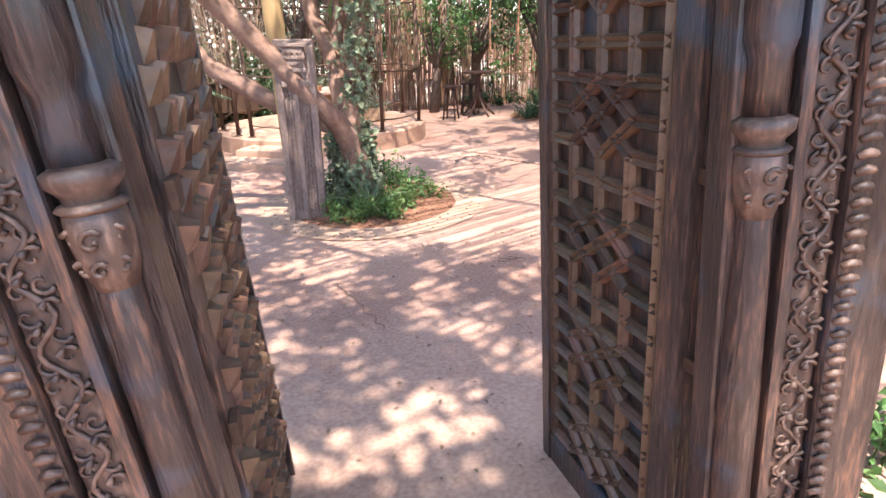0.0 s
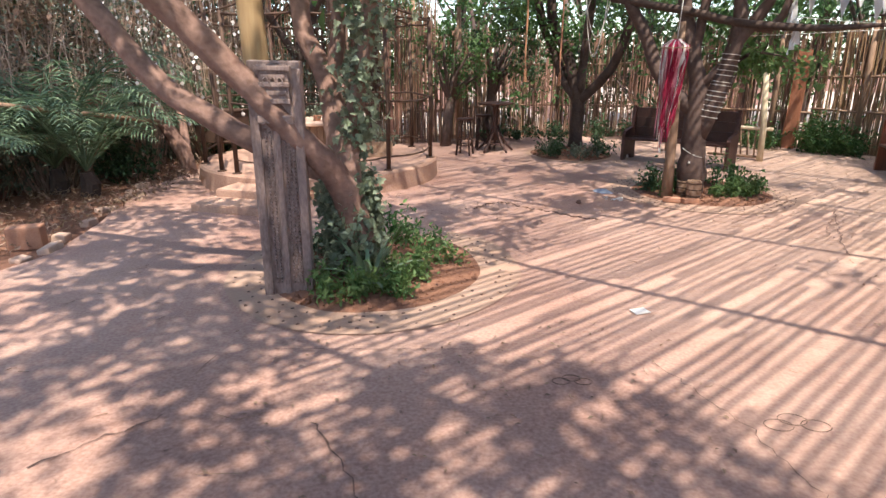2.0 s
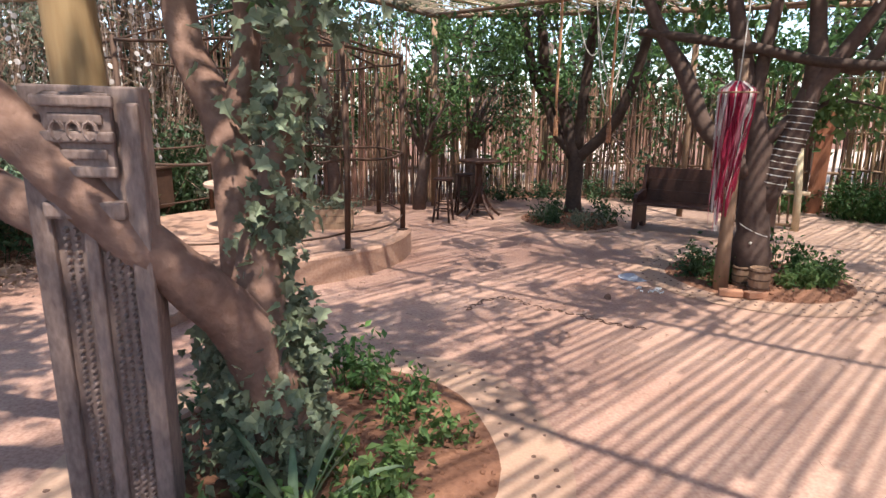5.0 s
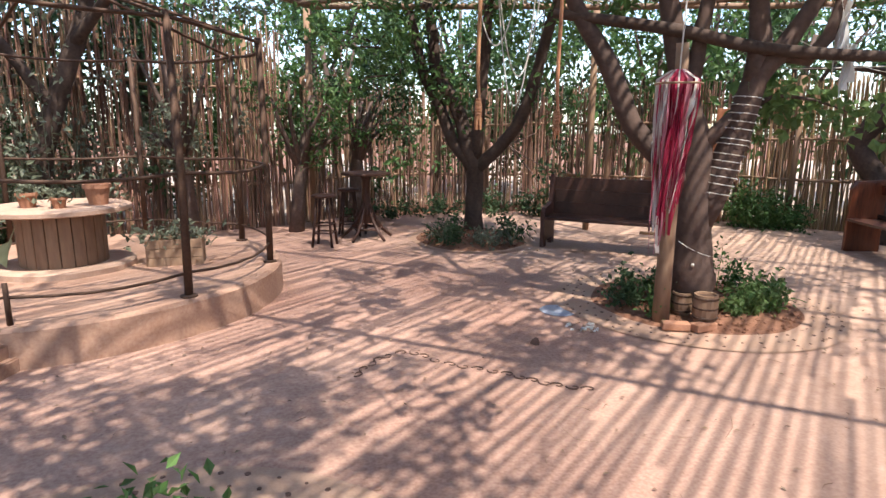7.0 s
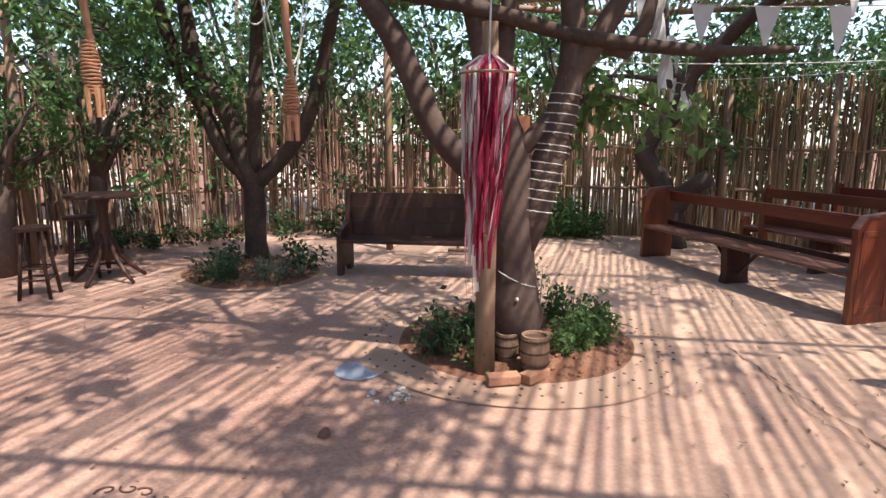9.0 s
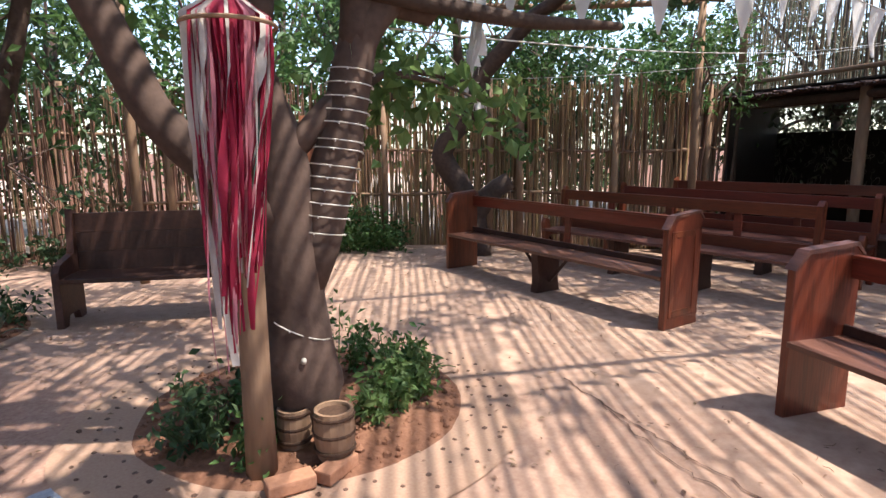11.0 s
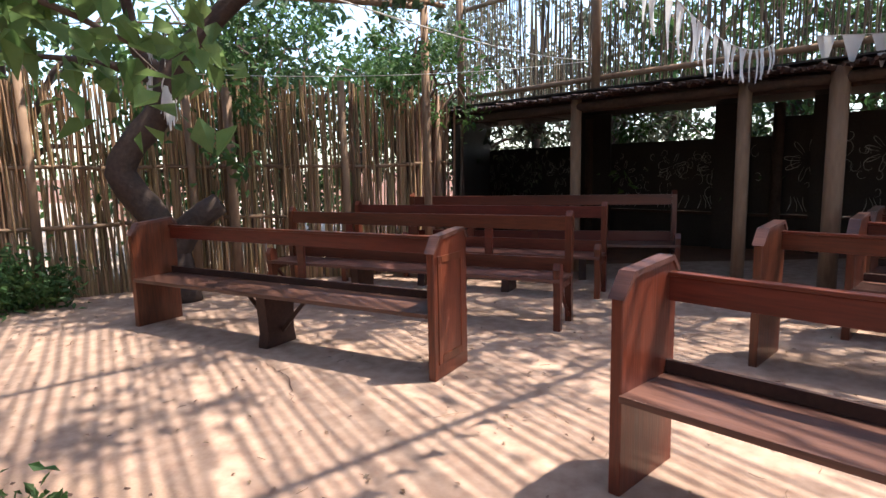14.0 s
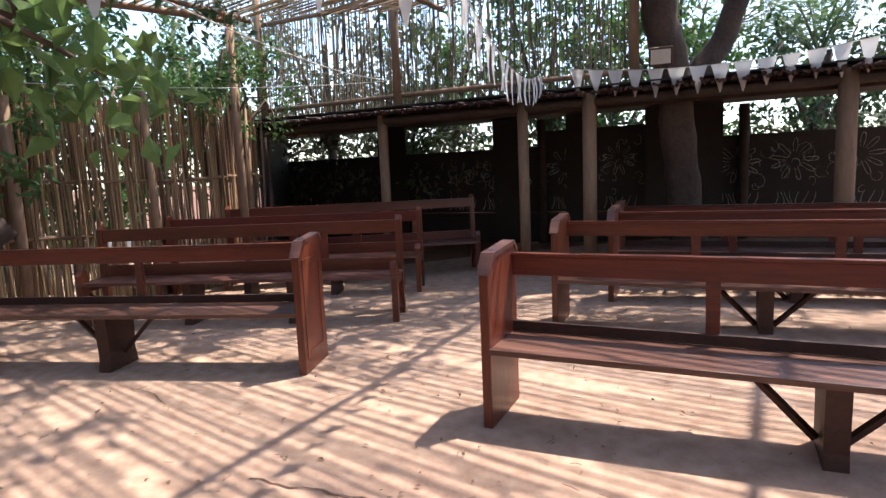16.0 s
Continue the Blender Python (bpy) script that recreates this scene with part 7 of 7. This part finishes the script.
# long pods hanging by the slim tree
POD = surface("orange_brown_pod", (0.28, 0.12, 0.06), (0.5, 0.27, 0.15), 6, 40, 0.7, 0.5, vary=0.2)
for i, (x, y, z0, z1, r) in enumerate(((1.12, 6.9, 3.1, 1.62, 0.011), (0.78, 6.92, 3.0, 1.66, 0.012))):
    ob = thing("woven_streamer", (x, y, z1), "long orange-brown woven fibre hanging", "hanging ornament", "hanging ornaments")
    part("fibre", tubed(curve_pts([(x, y, z0, r * 0.8), (x + 0.004, y, (z0 + z1) / 2, r), (x - 0.004, y, z1 + 0.25, r * 0.9), (x + 0.004, y, z1 + 0.1, r * 0.6), (x + 0.008, y, z1, r * 0.75)], 0.03), 10, 0.2, flat=0.7), POD, ob, smooth=True)
    for q in range(15):
        u = q / 14
        rb = 0.006 + 0.008 * math.sin(math.pi * min(1.0, 0.12 + 0.8 * u)) ** 0.8
        part("woven_ring", tubed([(x + rb * math.cos(w), y + rb * math.sin(w), z1 + 0.02 + 0.085 * u + 0.001 * math.sin(3 * w + q), 0.0028) for w in np.linspace(0, 6.283, 13)], 5), POD, ob, smooth=True)
    for q in range(5):
        w = 1.3 * q
        part("frayed_end", tubed([(x + 0.012 * math.cos(w), y + 0.012 * math.sin(w), z1 + 0.03, 0.005), (x + 0.012 * math.cos(w), y + 0.016 * math.sin(w), z1 - 0.02, 0.003)], 5), POD, ob)
    part("cord", tubed([(x, y, z0, 0.005), (x, y, ROOF_Z, 0.005)], 5), WIRE, ob)
loops = thing("rope_loops", (2.2, 10.6, 2.4), "pale ropes hanging in loops from the roof", "rope")
for k, (a, b, s) in enumerate((((1.9, 10.5, 3.4), (2.5, 10.7, 3.4), 1.2), ((2.0, 10.8, 3.4), (2.4, 10.6, 3.4), 1.5), ((1.7, 10.7, 3.4), (2.2, 10.5, 3.4), 0.9))):
    pts = [(*(Vector(a).lerp(Vector(b), u) - Vector((0, 0, s * (1 - (2 * u - 1) ** 2)))), 0.007) for u in np.linspace(0, 1, 18)]
    part("rope", tubed(pts, 5), WIRE, loops, smooth=True)

for i, (s, o) in enumerate(((-4.0, 4.6), (-1.6, 4.8), (0.6, 4.6), (2.8, 4.8), (5.2, 4.6), (7.4, 4.8))):
    q = along(s, o)
    herb(q.x, q.y, 1.2, 2.9, 2400, 0.11, (LEAF_DARK, SAGE)[i % 2], 900 + i, "dense dusty shrub behind the shelter", "shrub", z=0.0)
# feather ornament on the crooked tree
plume = thing("feather_ornament", (8.3, 11.55, 2.1), "hanging hoop with a fan of white feathers", "hanging ornament")
rng = np.random.default_rng(93)
hoop = [(8.3 + 0.05 * math.cos(w), 11.52 - 0.02 * math.sin(w), 2.36 + 0.08 * math.sin(w), 0.008) for w in np.linspace(0, 6.3, 16)]
part("hoop", tubed(hoop, 5), CLOTH, plume, smooth=True)
part("cord", tubed([(8.3, 11.52, 2.43, 0.004), (8.33, 11.5, 2.9, 0.004)], 5), WIRE, plume)
for k in range(7):
    u = (k - 3) / 3
    bm, prev = bmesh.new(), None
    for j in range(7):
        v = j / 6
        c = Vector((8.3 + u * (0.07 + 0.09 * v), 11.5 - 0.02 * abs(u), 2.34 - (0.46 - 0.16 * abs(u)) * v))
        s = Vector((0.03 * math.sin(math.pi * min(1, 0.15 + v * 0.85)) + 0.003, 0.008 * math.cos(k), 0.0))
        row = (bm.verts.new(c - s), bm.verts.new(c + Vector((0, -0.006, 0))), bm.verts.new(c + s))
        if prev:
            bm.faces.new((prev[0], prev[1], row[1], row[0]))
            bm.faces.new((prev[1], prev[2], row[2], row[1]))
        prev = row
    part("feather", bm, CLOTH, plume, smooth=True)

# brazier and strings of shells at the edge of the thicket
brazier = thing("brazier", (-4.35, 11.7, 0), "dark rusty metal fire box on bent legs", "brazier", turn=-15)
part("box", boxed((-0.42, -0.25, 0.42), (0.42, 0.25, 0.98), None, 0.015), IRON, brazier, world=False)
part("lid_edge", boxed((-0.45, -0.28, 0.985), (0.45, 0.28, 1.02), None, 0.008), IRON, brazier, world=False)
for x in (-0.36, 0.36):
    for y in (-0.2, 0.2):
        part("leg", tubed(curve_pts([(x, y, 0.42, 0.014), (x * 0.75, y, 0.25, 0.014), (x * 1.15, y, 0.0, 0.014)], 0.05), 6), IRON, brazier, world=False, smooth=True)
SHELL = surface("pale_shell", (0.42, 0.36, 0.32), (0.66, 0.6, 0.55), 12, 60, 0.6, 0.2)
shells = thing("shell_curtain", (-4.2, 9.9, 2.9), "hanging strings of small pale discs and shells", "ornament")
rng = np.random.default_rng(88)
bar((-5.4, 9.9, 2.9), (-2.9, 9.6, 2.95), 0.02, POLE, shells, "rod")
for k in range(16):
    x = -5.3 + 2.3 * k / 15
    y = 9.9 - 0.12 * (x + 5.4) + rng.normal() * 0.06
    bm = bmesh.new()
    z1 = rng.uniform(0.9, 1.5)
    tube(bm, [(x, y, 2.92, 0.002), (x, y, z1, 0.002)], 3)
    z = z1
    while z < 2.85:
        a = rng.uniform(0, 3.1)
        r = rng.uniform(0.02, 0.035)
        o = Vector((math.cos(a), math.sin(a), rng.normal() * 0.5)).normalized() * 0.004
        c = Vector((x + rng.normal() * 0.01, y, z))
        tube(bm, [(*(c - o), r), (*(c + o), r * 0.8)], 7)
        z += rng.uniform(0.09, 0.17)
    part("shell_string", bm, SHELL, shells, "string of pale discs")
# green and dry growth closing the west and north-west
for i, (x, y, h, r, lv) in enumerate([(-8.0, 14.5, 5.5, 2.2, LEAF_DARK), (-5.0, 15.5, 5.8, 2.2, LEAF_DARK), (-2.8, 16.4, 5.2, 1.9, LEAF_DARK), (-11, 9.0, 5.0, 2.2, DRYLEAF), (-10.5, 5.0, 4.2, 2.0, LEAF_DARK), (-10.0, 13.0, 5.6, 2.4, LEAF_DARK), (-7.6, 10.9, 3.8, 1.4, DRYLEAF), (-6.4, 15.0, 4.6, 2.0, DRYLEAF), (-11.5, 11.2, 5.4, 2.4, LEAF_DARK)]):
    far_tree(x, y, h, r, 6500, 0.15, lv, BARK_GREY, 700 + i, "dusty tree in the thicket beyond the path", 0.15)

for i, (x, y, r, h, n, lv) in enumerate([(-6.9, 8.9, 1.1, 2.3, 2400, SAGE), (-7.4, 11.2, 1.3, 2.6, 2400, LEAF_DARK), (-5.9, 12.3, 1.1, 2.4, 2200, SAGE), (-8.4, 7.2, 1.2, 2.2, 2200, LEAF_DARK), (-4.6, 13.3, 1.0, 2.0, 1800, LEAF_DARK), (-9.6, 9.6, 1.5, 3.2, 2200, SAGE), (-7.2, 5.6, 0.9, 1.3, 1500, LEAF_DARK), (-5.4, 10.2, 0.6, 1.1, 900, LEAF_DARK), (-4.4, 12.3, 0.8, 2.4, 1800, LEAF_DARK), (-3.4, 13.2, 0.9, 2.6, 1800, SAGE), (-6.6, 12.9, 1.2, 3.4, 2600, LEAF_DARK), (-8.6, 12.2, 1.6, 4.2, 2800, LEAF_DARK)]):
    herb(x, y, r, h, n, 0.10, lv, 800 + i, "dense dusty bush in the thicket", "shrub", z=0.0)

# fallen leaves and bits lying on the paving
rng = np.random.default_rng(321)
for x0, x1, y0, y1, n in ((3.0, 9.0, 4.0, 12.5, 520), (-1.0, 1.6, 1.2, 4.6, 260), (-2.4, 5.0, 6.5, 13.0, 420)):
    litter = thing("leaf_litter", ((x0 + x1) / 2, (y0 + y1) / 2, 0.02), "scattered dry leaf bits on dusty concrete", "leaf litter", kind="stuff")
    X, Y = rng.uniform(x0, x1, n), rng.uniform(y0, y1, n)
    P = np.stack([X, Y, np.array([gz(v) for v in Y]) + 0.014], 1)
    W = rng.normal(size=(n, 3))
    W[:, 2] *= 0.05
    attach("dry_leaf", leaf_mesh("dry_leaf", P, 0.034, DRYLEAF, rng, 0.55, 0.0, up=2.5, ways=W), litter)["kind"] = "stuff"
